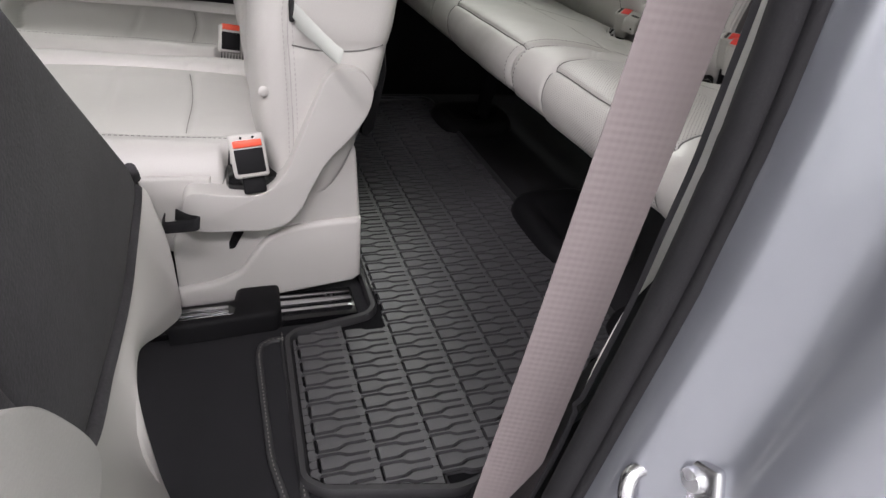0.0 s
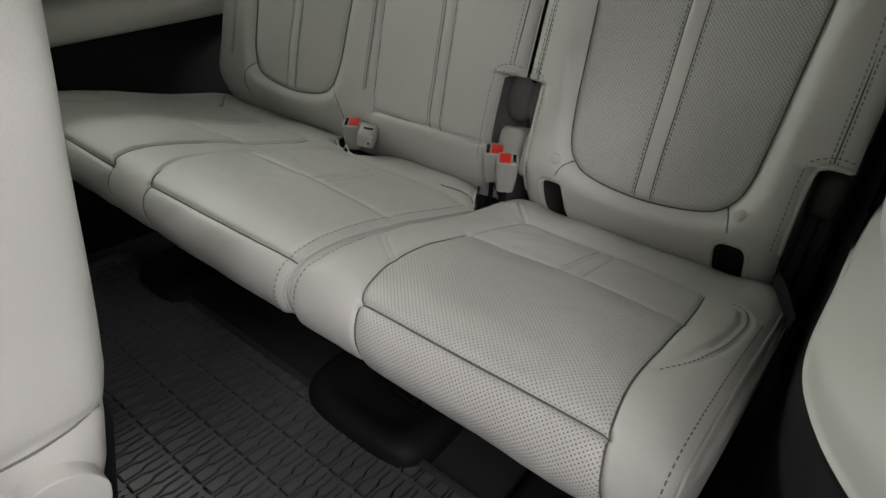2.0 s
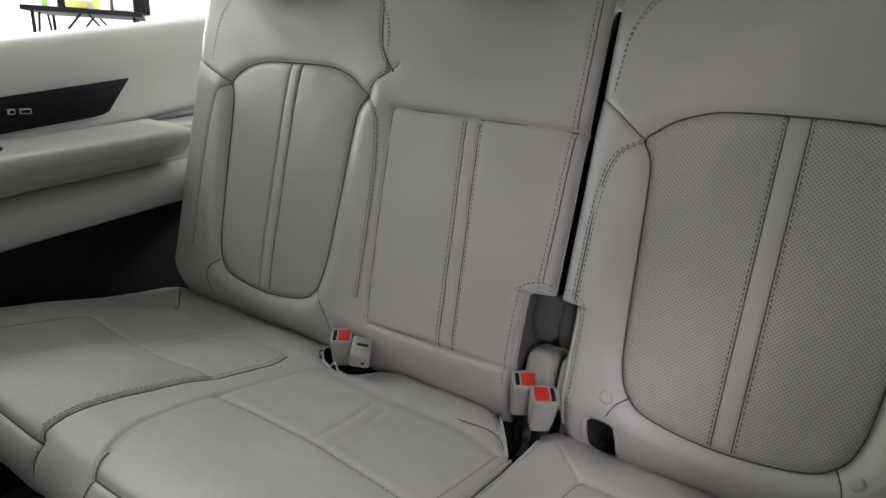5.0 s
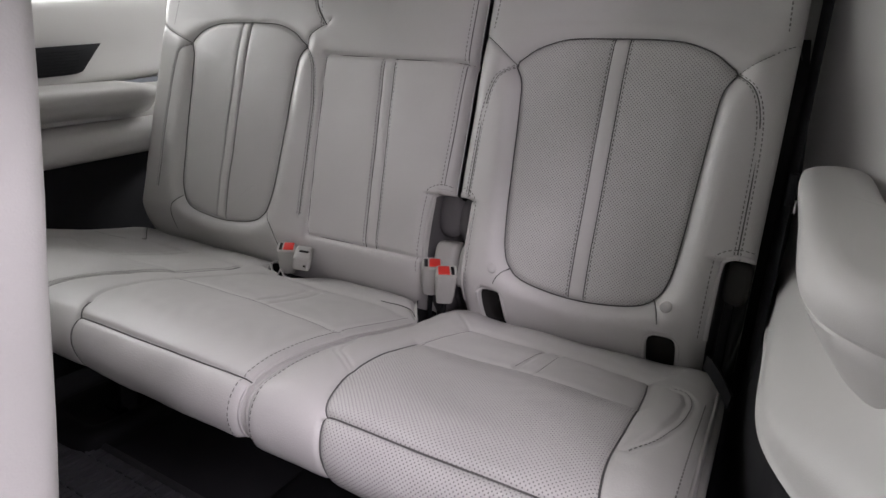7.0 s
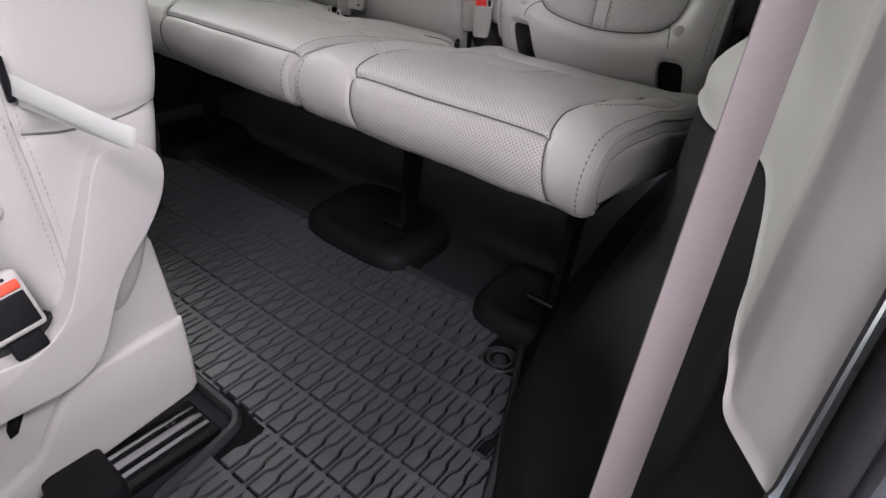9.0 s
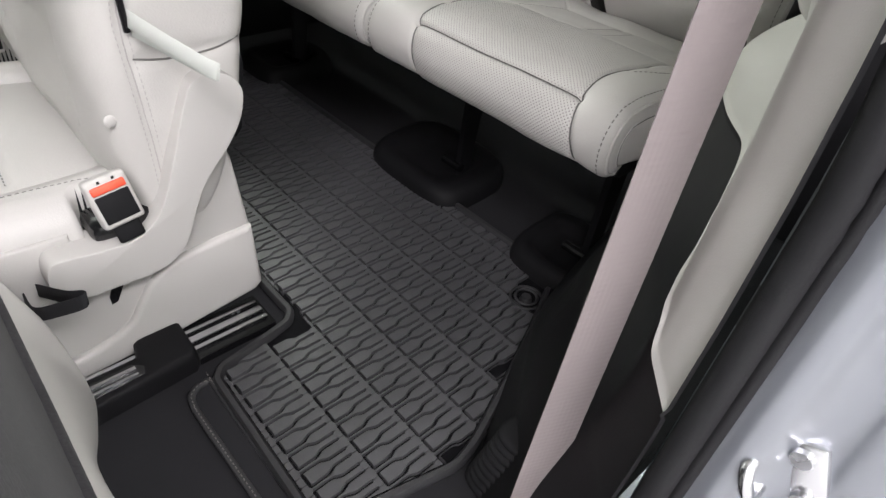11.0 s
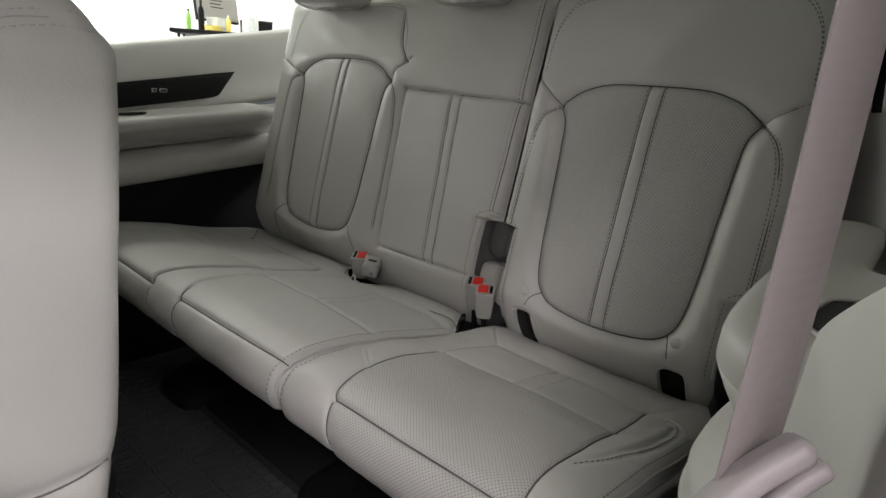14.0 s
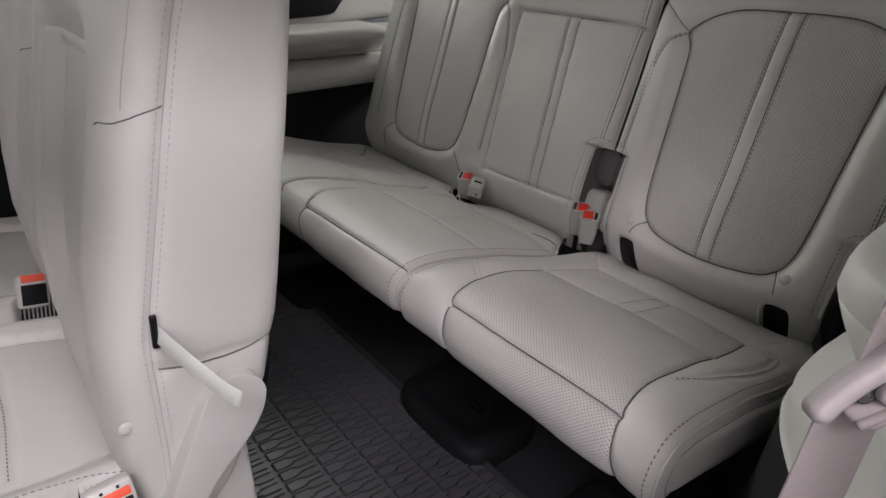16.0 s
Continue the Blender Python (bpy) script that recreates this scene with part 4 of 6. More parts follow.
ribbon("webbing", [back_point(0.452, s, -0.035) for s in (-0.02, 0.15, 0.30, 0.45, 0.62)], (0.95, 0.30, 0), 0.040, 0.0016, M_WEBDARK, rear_belt, 40)
part("guide_clip", box((-0.010, -0.006, -0.022), (0.010, 0.006, 0.022), 0.003, 2, Matrix.Translation(back_point(0.449, 0.285, -0.018))), M_BLACK, rear_belt, "black plastic guide clip", 50)
part("label_tag", box((-0.0045, -0.001, -0.008), (0.0045, 0.001, 0.008), 0.0004, 1, Matrix.Translation(back_point(0.4415, 0.262, -0.012))), M_WHITE, rear_belt, "small white label")

# ---- car floor and garage (setting) ----


def struct(name, bm, mat, label, smooth=None):
    ob = part(name, bm, mat, None, label, smooth)
    return tagged(ob, label, "", "", "structure")


struct("floor", box((-1.4, 0.30, -0.06), (1.3, 1.98, -0.010), 0), M_CARPET, "black carpeted car floor")
struct("ground", box((-5, -3.6, ROOM_Z - 0.1), (6.5, 9.2, ROOM_Z), 0), M_CONCRETE, "grey concrete garage floor")
struct("wall_east", box((-5, 9.0, ROOM_Z), (6.5, 9.2, CEIL_Z), 0), M_WHITE, "plain white garage wall")
struct("wall_west", box((-5, -3.6, ROOM_Z), (6.5, -3.4, CEIL_Z), 0), M_WHITE, "plain white garage wall")
struct("wall_north", box((-5.2, -3.6, ROOM_Z), (-5, 9.2, CEIL_Z), 0), M_WHITE, "plain white garage wall")
struct("wall_south", box((6.5, -3.6, ROOM_Z), (6.7, 9.2, CEIL_Z), 0), M_WHITE, "plain white garage wall")
struct("ceiling", box((-5.2, -3.6, CEIL_Z), (6.7, 9.2, CEIL_Z + 0.1), 0), M_WHITE, "plain white garage ceiling")

# ---- car shell ----
shell = thing("car_body", "silver metallic car body with open rear side door opening", "car", (0, 1.12, ROOM_Z))
part("roof", box((-1.6, 0.40, 1.24), (1.35, 1.84, 1.28), 0.02), M_PAINT, shell, "silver painted roof", 40)
part("headliner", box((-1.6, 0.42, 1.215), (1.3, 1.82, 1.236), 0.006), M_LINER, shell, "light cloth headliner", 40)
# unseen rail that bounds the light coming in over the door
part("cantrail", box((-0.6, 0.33, 1.12), (1.3, 0.42, 1.22), 0.02, 3), M_LINER, shell, "unseen cloth-covered roof rail, added to cut light", 40)
part("far_side", box((-1.6, 1.99, -0.25), (1.5, 2.04, 0.80), 0.01), M_PAINT, shell, "silver painted side", 40)
part("underbody", box((-1.6, 0.12, -0.25), (1.5, 2.0, -0.07), 0.01), M_PAINT, shell, "", 40)
part("tailgate", box((1.42, 0.2, -0.2), (1.47, 2.0, 0.62), 0.01), M_PAINT, shell, "silver tailgate", 40)
for y in (1.90, 0.34):
    part("rear_pillar", slab([(0, 0), (0.10, 0), (-0.06, 0.48), (-0.14, 0.48)], (1.36, y, 0.76), (1, 0, 0), (0, 0, 1), 0.05, 0.008), M_TRIM, shell, "light pillar trim", 40)
part("front_bulkhead", box((-1.66, 0.2, -0.2), (-1.6, 2.0, 0.45), 0.01), M_BLACK, shell, "")

# unseen door and pillar, added to block lamp light from the side
part("front_door", box((-1.6, 0.16, -0.2), (-0.50, 0.24, 0.60), 0.02), M_PAINT, shell, "unseen silver front door, added to cut light", 40)
part("middle_pillar", slab([(0, 0), (0.14, 0), (0.20, 0.44), (0.10, 0.44)], (-0.56, 0.24, 0.58), (1, 0, 0), (0, 0.2, 1), 0.05, 0.01), M_BLACK, shell, "unseen black middle pillar, added to cut light", 40)
part("door_sill", slab([(0.14, -0.2), (0.40, -0.2), (0.40, -0.02), (0.36, 0.0), (0.18, 0.0), (0.14, -0.03)], (-0.9, 0, 0), (0, 1, 0), (0, 0, 1), 1.05, 0.008, 2), M_BLACK, shell, "black door sill plate", 40)
part("windscreen_frame", box((-1.66, 0.3, 1.12), (-1.56, 1.94, 1.24), 0.01), M_BLACK, shell, "", 40)
# paint of the door jamb behind the opening: section in (x, y) carried along the leaning pillar


def seal_x(z):
    return float(np.interp(z, [-0.2, 0.36, 0.46, 0.58, 0.70, 1.0], [0.067, 0.151, 0.166, 0.173, 0.178, 0.195]))


def seal_y(z):
    return 0.09 * max(0.0, z - 0.55)


def pillar_loft(section, z0, z1, n=40):
    bm = bmesh.new()
    rows = []
    pts = spline(section, 60)
    for i in range(n):
        z = z0 + (z1 - z0) * i / (n - 1)
        rows.append([bm.verts.new((seal_x(z) + a, b + seal_y(z), z)) for a, b in pts])
    for p, q in zip(rows, rows[1:]):
        for i in range(len(pts) - 1):
            bm.faces.new((p[i], p[i + 1], q[i + 1], q[i]))
    return bm


part("door_jamb", pillar_loft([(0.020, 0.250), (0.014, 0.236), (0.009, 0.225), (0.007, 0.214), (0.010, 0.202), (0.024, 0.190), (0.030, 0.176), (0.030, 0.160), (0.034, 0.14), (0.045, 0.12), (0.05, 0.085), (0.075, 0.065), (0.10, 0.06)], -0.2, 0.98), M_PAINT, shell, "silver painted door jamb", 180)
part("rear_wing", pillar_loft([(0.10, 0.06), (0.2, 0.055), (0.6, 0.05), (1.2, 0.10)], -0.2, 0.70), M_PAINT, shell, "silver painted rear wing", 180)
seal = thing("door_seal", "black rubber weatherstrip round the door opening", "weatherstrip", (0.15, 0.235, 0.0))
part("bulb", tube([(seal_x(z) + 0.011, 0.2375 + seal_y(z), z) for z in np.linspace(-0.12, 0.98, 16)], 0.0105, 60, 14), M_SEAL, seal, "", 180)
part("lip", tube([(seal_x(z) + 0.010, 0.2252 + seal_y(z), z) for z in np.linspace(-0.12, 0.98, 16)], 0.0045, 60, 12), M_SEAL, seal, "outer rubber lip", 180)
striker = thing("door_striker", "bright steel door striker bolted to the jamb", "door striker", (0.19, 0.19, 0.385))
SM = Matrix.Translation((0.183, 0.184, 0.364)) @ pose(0, 0, 0, 0, -90, 0) @ pose(0, 0, 0, 0, 0, 24)
part("plate", box((-0.026, -0.019, -0.003), (0.026, 0.019, 0.004), 0.003, 2, SM), M_STEEL, striker, "", 40)
part("loop", tube([SM @ Vector(p) for p in ((-0.012, 0.016, 0.002), (-0.012, 0.016, 0.022), (0.0, 0.016, 0.027), (0.012, 0.016, 0.022), (0.012, 0.016, 0.002))], 0.0045, 30, 10), M_STEEL, striker, "bright steel wire loop", 180)
for a in (-0.016, 0.016):
    bmb = rod(SM @ Vector((a, -0.006, 0.003)), SM @ Vector((a, -0.006, 0.008)), 0.007, 18, 0.006)
    part("bolt", bmb, M_STEEL, striker, "", 40)

# ---- quarter trim on the door side ----
PLANS = [
    (-0.02, [(0.095, 0.27), (0.16, 0.37), (0.24, 0.442), (0.325, 0.49), (0.384, 0.520), (0.444, 0.54), (0.574, 0.59), (0.80, 0.62), (1.10, 0.62)]),
    (0.12, [(0.118, 0.26), (0.175, 0.335), (0.242, 0.405), (0.315, 0.458), (0.37, 0.49), (0.43, 0.51), (0.574, 0.54), (0.80, 0.57), (1.10, 0.58)]),
    (0.24, [(0.145, 0.257), (0.188, 0.300), (0.242, 0.345), (0.30, 0.395), (0.345, 0.435), (0.40, 0.455), (0.56, 0.462), (0.80, 0.47), (1.10, 0.47)]),
    (0.34, [(0.168, 0.254), (0.205, 0.297), (0.245, 0.310), (0.30, 0.338), (0.36, 0.376), (0.43, 0.410), (0.56, 0.440), (0.80, 0.45), (1.10, 0.45)]),
    (0.46, [(0.183, 0.253), (0.218, 0.296), (0.26, 0.306), (0.30, 0.317), (0.354, 0.338), (0.44, 0.385), (0.566, 0.440), (0.80, 0.44), (1.10, 0.44)]),
    (0.52, [(0.188, 0.253), (0.225, 0.296), (0.265, 0.304), (0.31, 0.313), (0.365, 0.328), (0.445, 0.355), (0.56, 0.385), (0.80, 0.40), (1.10, 0.45)]),
    (0.58, [(0.190, 0.254), (0.227, 0.296), (0.27, 0.308), (0.32, 0.328), (0.38, 0.345), (0.43, 0.348), (0.54, 0.335), (0.86, 0.335), (1.10, 0.48)]),
    (0.655, [(0.193, 0.257), (0.231, 0.297), (0.275, 0.310), (0.33, 0.328), (0.39, 0.343), (0.44, 0.342), (0.55, 0.322), (0.86, 0.335), (1.10, 0.48)]),
    (0.70, [(0.195, 0.260), (0.233, 0.296), (0.275, 0.304), (0.33, 0.308), (0.39, 0.311), (0.46, 0.310), (0.58, 0.310), (0.86, 0.335), (1.10, 0.48)]),
    (0.76, [(0.198, 0.264), (0.236, 0.297), (0.285, 0.302), (0.34, 0.304), (0.40, 0.305), (0.47, 0.306), (0.58, 0.308), (0.86, 0.34), (1.10, 0.49)]),
    (0.92, [(0.205, 0.276), (0.245, 0.307), (0.30, 0.318), (0.34, 0.324), (0.40, 0.33), (0.47, 0.335), (0.58, 0.335), (0.86, 0.36), (1.10, 0.50)]),
    (1.02, [(0.215, 0.29), (0.255, 0.325), (0.31, 0.34), (0.34, 0.36), (0.40, 0.37), (0.47, 0.375), (0.58, 0.375), (0.86, 0.39), (1.10, 0.51)]),
]
PZ = np.array([z for z, _ in PLANS])
PU = np.linspace(0, 1, 60)
PLANS = [(z, [(p[0][0] - 0.010, p[0][1])] + p[1:]) if z > 0.3 else (z, p) for z, p in PLANS]
PX = np.array([spline(p, 60)[:, 0] for _, p in PLANS])
PY = np.array([spline(p, 60)[:, 1] for _, p in PLANS])


def smooth_interp(z, A):
    """Cubic (Catmull-Rom) interpolation of the rows of A over heights PZ."""
    k = np.clip(np.searchsorted(PZ, z) - 1, 0, len(PZ) - 2)
    t = np.clip((z - PZ[k]) / (PZ[k + 1] - PZ[k]), 0, 1)
    t = t * t * (3 - 2 * t) * 0.5 + t * 0.5
    return A[k] * (1 - t)[..., None] + A[k + 1] * t[..., None]


def trim_place(U, Z):
    shape = U.shape
    u, z = U.ravel(), Z.ravel()
    ax, ay = smooth_interp(z, PX), smooth_interp(z, PY)
    i = np.clip(u * 59, 0, 58.999)
    k = i.astype(int)
    f = i - k
    r = np.arange(len(u))
    x = ax[r, k] * (1 - f) + ax[r, k + 1] * f
    y = ay[r, k] * (1 - f) + ay[r, k + 1] * f
    return np.stack([x, y, z], -1).reshape(*shape, 3)


BOUND = spline([(-0.05, 0.360), (0.0, 0.360), (0.03, 0.362), (0.048, 0.364), (0.056, 0.372), (0.062, 0.386), (0.085, 0.407), (0.12, 0.430), (0.16, 0.451), (0.2, 0.457), (0.26, 0.447), (0.34, 0.435), (0.445, 0.434), (0.7, 0.42), (1.05, 0.42)], 200)


def split_place(U, V):
    """Height runs from the floor to the joint for V in 0..1 and on to the roof for V in 1..2."""
    b = np.interp(U, BOUND[:, 0], BOUND[:, 1])
    x = 0.19 + 0.95 * U
    k = np.clip((U - 0.20) / 0.08, 0, 1)
    top = 1.02 + (0.905 + 0.13 * (x - 0.94) - 1.02) * k * k * (3 - 2 * k)
    return trim_place(U, np.where(V < 1, -0.02 + (b + 0.02) * V, b + (top - b) * (V - 1)))


HQ = Height(lambda U, V: -0.0025 * np.exp(-((V - 1) / 0.006) ** 2), False)
quarter = thing("quarter_trim_panel", "light plastic rear quarter trim with black lower wheel arch cover", "trim panel", (0.5, 0.4, 0.0))
sheet(quarter, split_place, np.linspace(0, 1, 220), np.unique(np.r_[np.linspace(0, 0.97, 60), np.linspace(0.97, 1.03, 13), np.linspace(1.03, 2, 70)]), HQ, [("upper_panel", lambda U, V: V > 1, M_TRIM, "light grey plastic upper panel")], ("lower_panel", M_BLACK, "black plastic wheel arch panel"), 0.003)
# made-up black board that keeps the gap beside the seat dark
part("gap_shade_board", slab([(0.985, 0.02), (1.0, 0.02), (1.07, 0.80), (1.055, 0.80)], (0, 0.50, 0), (1, 0, 0), (0, 0, 1), 0.12, 0.004), M_BLACK, quarter, "black board added to darken the gap beside the seat", 40)
bellows = thing("rubber_bellows", "black ribbed rubber cable boot at the foot of the trim", "cable boot", (0.22, 0.42, 0.0))
for i in range(9):
    part("fold", pillow((0.222 + 0.001 * i, 0.404 - 0.002 * i, 0.008 + i * 0.0125), (0.032 - 0.001 * i, 0.032 - 0.001 * i, 0.0085), 0.8, 24, 8, False), M_BLACK, bellows, "", 180)


def tinted(name, tint):
    m = bpy.data.materials.new(name)
    m.use_nodes = True
    nt = m.node_tree
    nt.nodes.remove(nt.nodes["Principled BSDF"])
    see, gloss, mix, fres = (nt.nodes.new(k) for k in ("ShaderNodeBsdfTransparent", "ShaderNodeBsdfGlossy", "ShaderNodeMixShader", "ShaderNodeFresnel"))
    see.inputs["Color"].default_value = (*tint, 1)
    gloss.inputs["Roughness"].default_value = 0.02
    nt.links.new(fres.outputs[0], mix.inputs[0])
    nt.links.new(see.outputs[0], mix.inputs[1])
    nt.links.new(gloss.outputs[0], mix.inputs[2])
    nt.links.new(mix.outputs[0], nt.nodes["Material Output"].inputs["Surface"])
    return m


# tint added to weaken the lamp streak on the near backrest
M_TINT = tinted("lamp_dimming_glass", (0.22, 0.24, 0.22))
pane = part("window_glass", slab([(0.36, 0.78), (1.15, 0.90), (1.22, 1.13), (0.34, 1.13)], (0, 0.262, 0), (1, 0, 0), (0, 0.1, 1), 0.004, 0), M_TINT, shell, "side window glass, darkened to hold back lamp light")


def loft_x(section, x0, x1, slope, n=30, close=False, endx=None):
    """A section in (y, z) carried along x, rising by slope."""
    bm = bmesh.new()
    rows = []
    pts = spline(section, 70)
    for i in range(n):
        x = x0 + (x1 - x0) * i / (n - 1)
        rows.append([bm.verts.new((x, a, b + slope * (x - 0.94))) for a, b in pts])
    for p, q in zip(rows, rows[1:]):
        for i in range(len(pts) - 1):
            bm.faces.new((p[i], p[i + 1], q[i + 1], q[i]))
    bm.faces.new(rows[0])
    bm.faces.new(rows[-1][::-1])
    return bm


# armrest with a cup recess, door side
arm = thing("side_armrest", "light plastic side armrest with a cup recess", "armrest", (0.7, 0.38, 0.6))


POD = closed([(0.478, 0.325), (0.482, 0.360), (0.500, 0.398), (0.535, 0.427), (0.60, 0.438), (0.75, 0.440), (0.89, 0.443), (0.935, 0.437), (0.955, 0.41), (0.948, 0.380), (0.92, 0.366), (0.80, 0.362), (0.762, 0.352), (0.755, 0.325), (0.72, 0.30), (0.52, 0.30)], 150)


def pod_body():
    """Padded pod with a rounded front end: its outline, drawn in towards top and bottom."""
    d = np.roll(POD, -1, 0) - np.roll(POD, 1, 0)
    nrm = np.stack([-d[:, 1], d[:, 0]], 1) / np.linalg.norm(d, axis=1)[:, None]
    if np.mean(((POD - POD.mean(0)) * nrm).sum(1)) < 0:
        nrm = -nrm
    verts, faces, n = [], [], len(POD)
    levels = ((0.0, 0.0235), (-0.0006, 0.018), (-0.002, 0.012), (-0.005, 0.007), (-0.011, 0.002), (-0.020, 0.0), (-0.040, -0.001), (-0.0425, 0.0008), (-0.044, 0.0032), (-0.0455, 0.0034), (-0.047, 0.0018), (-0.060, 0.003), (-0.076, 0.006), (-0.090, 0.010), (-0.097, 0.016), (-0.102, 0.026), (-0.104, 0.040))
    for dz, ins in levels:
        for (x, y), (a, b) in zip(POD, nrm):
            top = 0.598 + 0.085 * (x - 0.47)
            low = min(1, max(0, (-dz - 0.047) / 0.06))
            verts.append((x - a * ins, y - b * ins - 0.26 * low * max(0, y - 0.335), top + dz + (0.11 * (x - 0.47) * min(1, -dz / 0.09))))
    for q in range(len(levels) - 1):
        for i in range(n):
            faces.append((q * n + i, q * n + (i + 1) % n, q * n + n + (i + 1) % n, q * n + n + i))
    faces += [tuple(range(n)), tuple((len(levels) - 1) * n + i for i in range(n))[::-1]]
    return verts, faces


v, f = pod_body()
pod = mesh("armrest_body", v, f, M_TRIM, arm)
pod.data.set_sharp_from_angle(angle=radians(70))
NOTCH = [(0.0, 0.0), (0.030, 0.003), (0.066, -0.003), (0.084, -0.03), (0.084, -0.06), (-0.036, -0.06), (-0.03, -0.03)]
# flat plate whose dark colour replaces the shade of a deep recess
part("cup_recess", slab(NOTCH, (0.566, 0.371, 0.6075), (1, 0, 0.085), (0, 1, 0), 0.0012, 0.0004, 1), M_CARPET, arm, "dark plate for the shaded cup recess", 40)
part("recess_rim", tube([(0.566 + a, 0.371 + b, 0.608 + 0.085 * a) for a, b in ((0.087, -0.055), (0.087, -0.03), (0.069, -0.001), (0.030, 0.006), (-0.003, 0.003), (-0.033, -0.03), (-0.040, -0.055))], 0.0022, 40, 8), M_TRIM, arm, "", 180)

# ---- quarter trim and armrest on the far side ----
far = thing("far_trim_panel", "light plastic rear side trim with charging ports and armrest", "trim panel", (0.5, 1.9, 0.0))
SL = 0.078
part("lower_roll", loft_x([(1.86, 0.505), (1.81, 0.512), (1.785, 0.525), (1.778, 0.55), (1.79, 0.575), (1.82, 0.588), (1.86, 0.59)], -0.9, 1.05, 0.09), M_TRIM, far, "", 180)
part("recess_panel", loft_x([(1.88, 0.585), (1.85, 0.588), (1.842, 0.598), (1.840, 0.612), (1.85, 0.622), (1.88, 0.628)], -0.9, 1.05, 0.08), M_TRIM, far, "", 180)
part("armrest", loft_x([(1.90, 0.596), (1.84, 0.600), (1.81, 0.612), (1.79, 0.630), (1.780, 0.640), (1.777, 0.650), (1.779, 0.659), (1.786, 0.665), (1.80, 0.6675), (1.84, 0.669), (1.92, 0.6695), (1.96, 0.6695)], -0.2, 0.95, SL), M_TRIM, far, "light plastic armrest", 180)
part("upper_panel", loft_x([(1.97, 0.66), (1.935, 0.672), (1.926, 0.69), (1.934, 0.74), (1.938, 0.79), (1.945, 0.83), (1.955, 0.848), (1.975, 0.857), (2.03, 0.860)], -0.9, 1.30, 0.155), M_TRIM, far, "", 180)
part("lower_panel", box((-0.9, 1.86, -0.02), (1.2, 1.90, 0.54), 0.004), M_BLACK, far, "black plastic lower panel", 40)
part("shelf_panel", loft_x([(1.93, 0.52), (1.897, 0.525), (1.895, 0.58), (1.897, 0.64), (1.905, 0.655), (1.94, 0.66)], -0.9, 1.3, SL), M_TRIM, far, "", 60)
inlay = part("port_panel", slab([(0.0, 0.0), (0.478, 0.064), (0.426, -0.002), (0.41, -0.008), (0.38, -0.013), (0.0, -0.060)], (0.436, 1.927, 0.692), (1, 0, 0), (0, 0.05, 1), 0.007, 0.0015), M_BLACK, far, "dark ribbed inlay panel", 40)
for i in range(8):
    k = (i + 0.5) / 8
    a, b, w = -0.056 + 0.054 * k, -0.008 + 0.056 * k, 0.40 + 0.034 * k
    part("rib", slab([(0.004, a), (w, b), (w, b + 0.0017), (0.004, a + 0.0017)], (0.436, 1.9215, 0.692), (1, 0, 0), (0, 0.05, 1), 0.003, 0.0004, 1), M_BLACK, inlay)
for x, w in ((0.684, 0.006), (0.707, 0.0095)):
    part("port", box((x - w, 1.9155, 0.694), (x + w, 1.9205, 0.7035), 0.0012, 2), M_TRIM, inlay, "pale port surround")
    part("port_socket", box((x - w + 0.002, 1.9145, 0.6958), (x + w - 0.002, 1.9165, 0.7017), 0.0006, 1), M_GLOSS, inlay)
# flat dark ellipse painted in for the recess's shade
bm = slab([(0.035 * math.cos(a), 0.028 * math.sin(a)) for a in np.linspace(0, 2 * math.pi, 33)[:-1]], (0.60, 1.855, 0.6430), (1, 0, SL), (0, 1, 0), 0.003, 0.001)
part("cup_recess", bm, M_GLOSS, far, "dark plate for the shaded cup recess", 40)

# ---- second-row belt on the pillar ----
belt = thing("seat_belt", "beige woven seat belt with sliding tongue on the pillar", "seat belt", (0.18, 0.31, 0.0))
ribbon("webbing", [(0.160, 0.328, -0.02), (0.176, 0.330, 0.15), (0.195, 0.331, 0.35), (0.2095, 0.332, 0.52), (0.2195, 0.3325, 0.65)], [(0.87, -0.48, 0), (0.87, -0.48, 0), (0.88, -0.46, 0), (0.9, -0.42, 0), (0.94, -0.3, 0)], 0.045, 0.0016, M_WEB, belt, 60, "beige herringbone webbing")
ribbon("upper_webbing", [(0.221, 0.3305, 0.650), (0.236, 0.331, 0.735), (0.243, 0.332, 0.80), (0.254, 0.334, 0.97)], [(0.97, -0.24, 0), (0.97, -0.23, 0), (0.97, -0.22, 0), (0.97, -0.2, 0)], 0.0375, 0.0016, M_WEB, belt, 40)
TC, TU = Vector((0.213, 0.324, 0.666)), Vector((0.63, -0.63, 0.46)).normalized()
TN = Vector((-0.55, -0.70, 0.40))
TN = (TN - TU * TN.dot(TU)).normalized()
TV = TN.cross(TU).normalized()
M_GRIP = material("pinkish_grip_plastic", (0.235, 0.208, 0.214), 0.5, grain=0.2, grain_size=900, stain=0.04)


def grip_path(points, lift):
    return [TC + TU * a + TV * b + TN * lift for a, b in points]


def bar(points, r, n=26):
    """Outline of a bar with round ends along a curve."""
    c = spline(points, n)
    d = np.gradient(c, axis=0)
    d = d / np.linalg.norm(d, axis=1)[:, None]
    w = np.stack([-d[:, 1], d[:, 0]], 1) * r
    tip = [tuple(c[-1] + d[-1] * r * math.cos(t) + w[-1] * math.sin(t)) for t in np.linspace(-1.2, 1.2, 7)]
    tail = [tuple(c[0] - d[0] * r * math.cos(t) - w[0] * math.sin(t)) for t in np.linspace(-1.2, 1.2, 7)]
    return [tuple(p) for p in c - w] + tip + [tuple(p) for p in (c + w)[::-1]] + tail


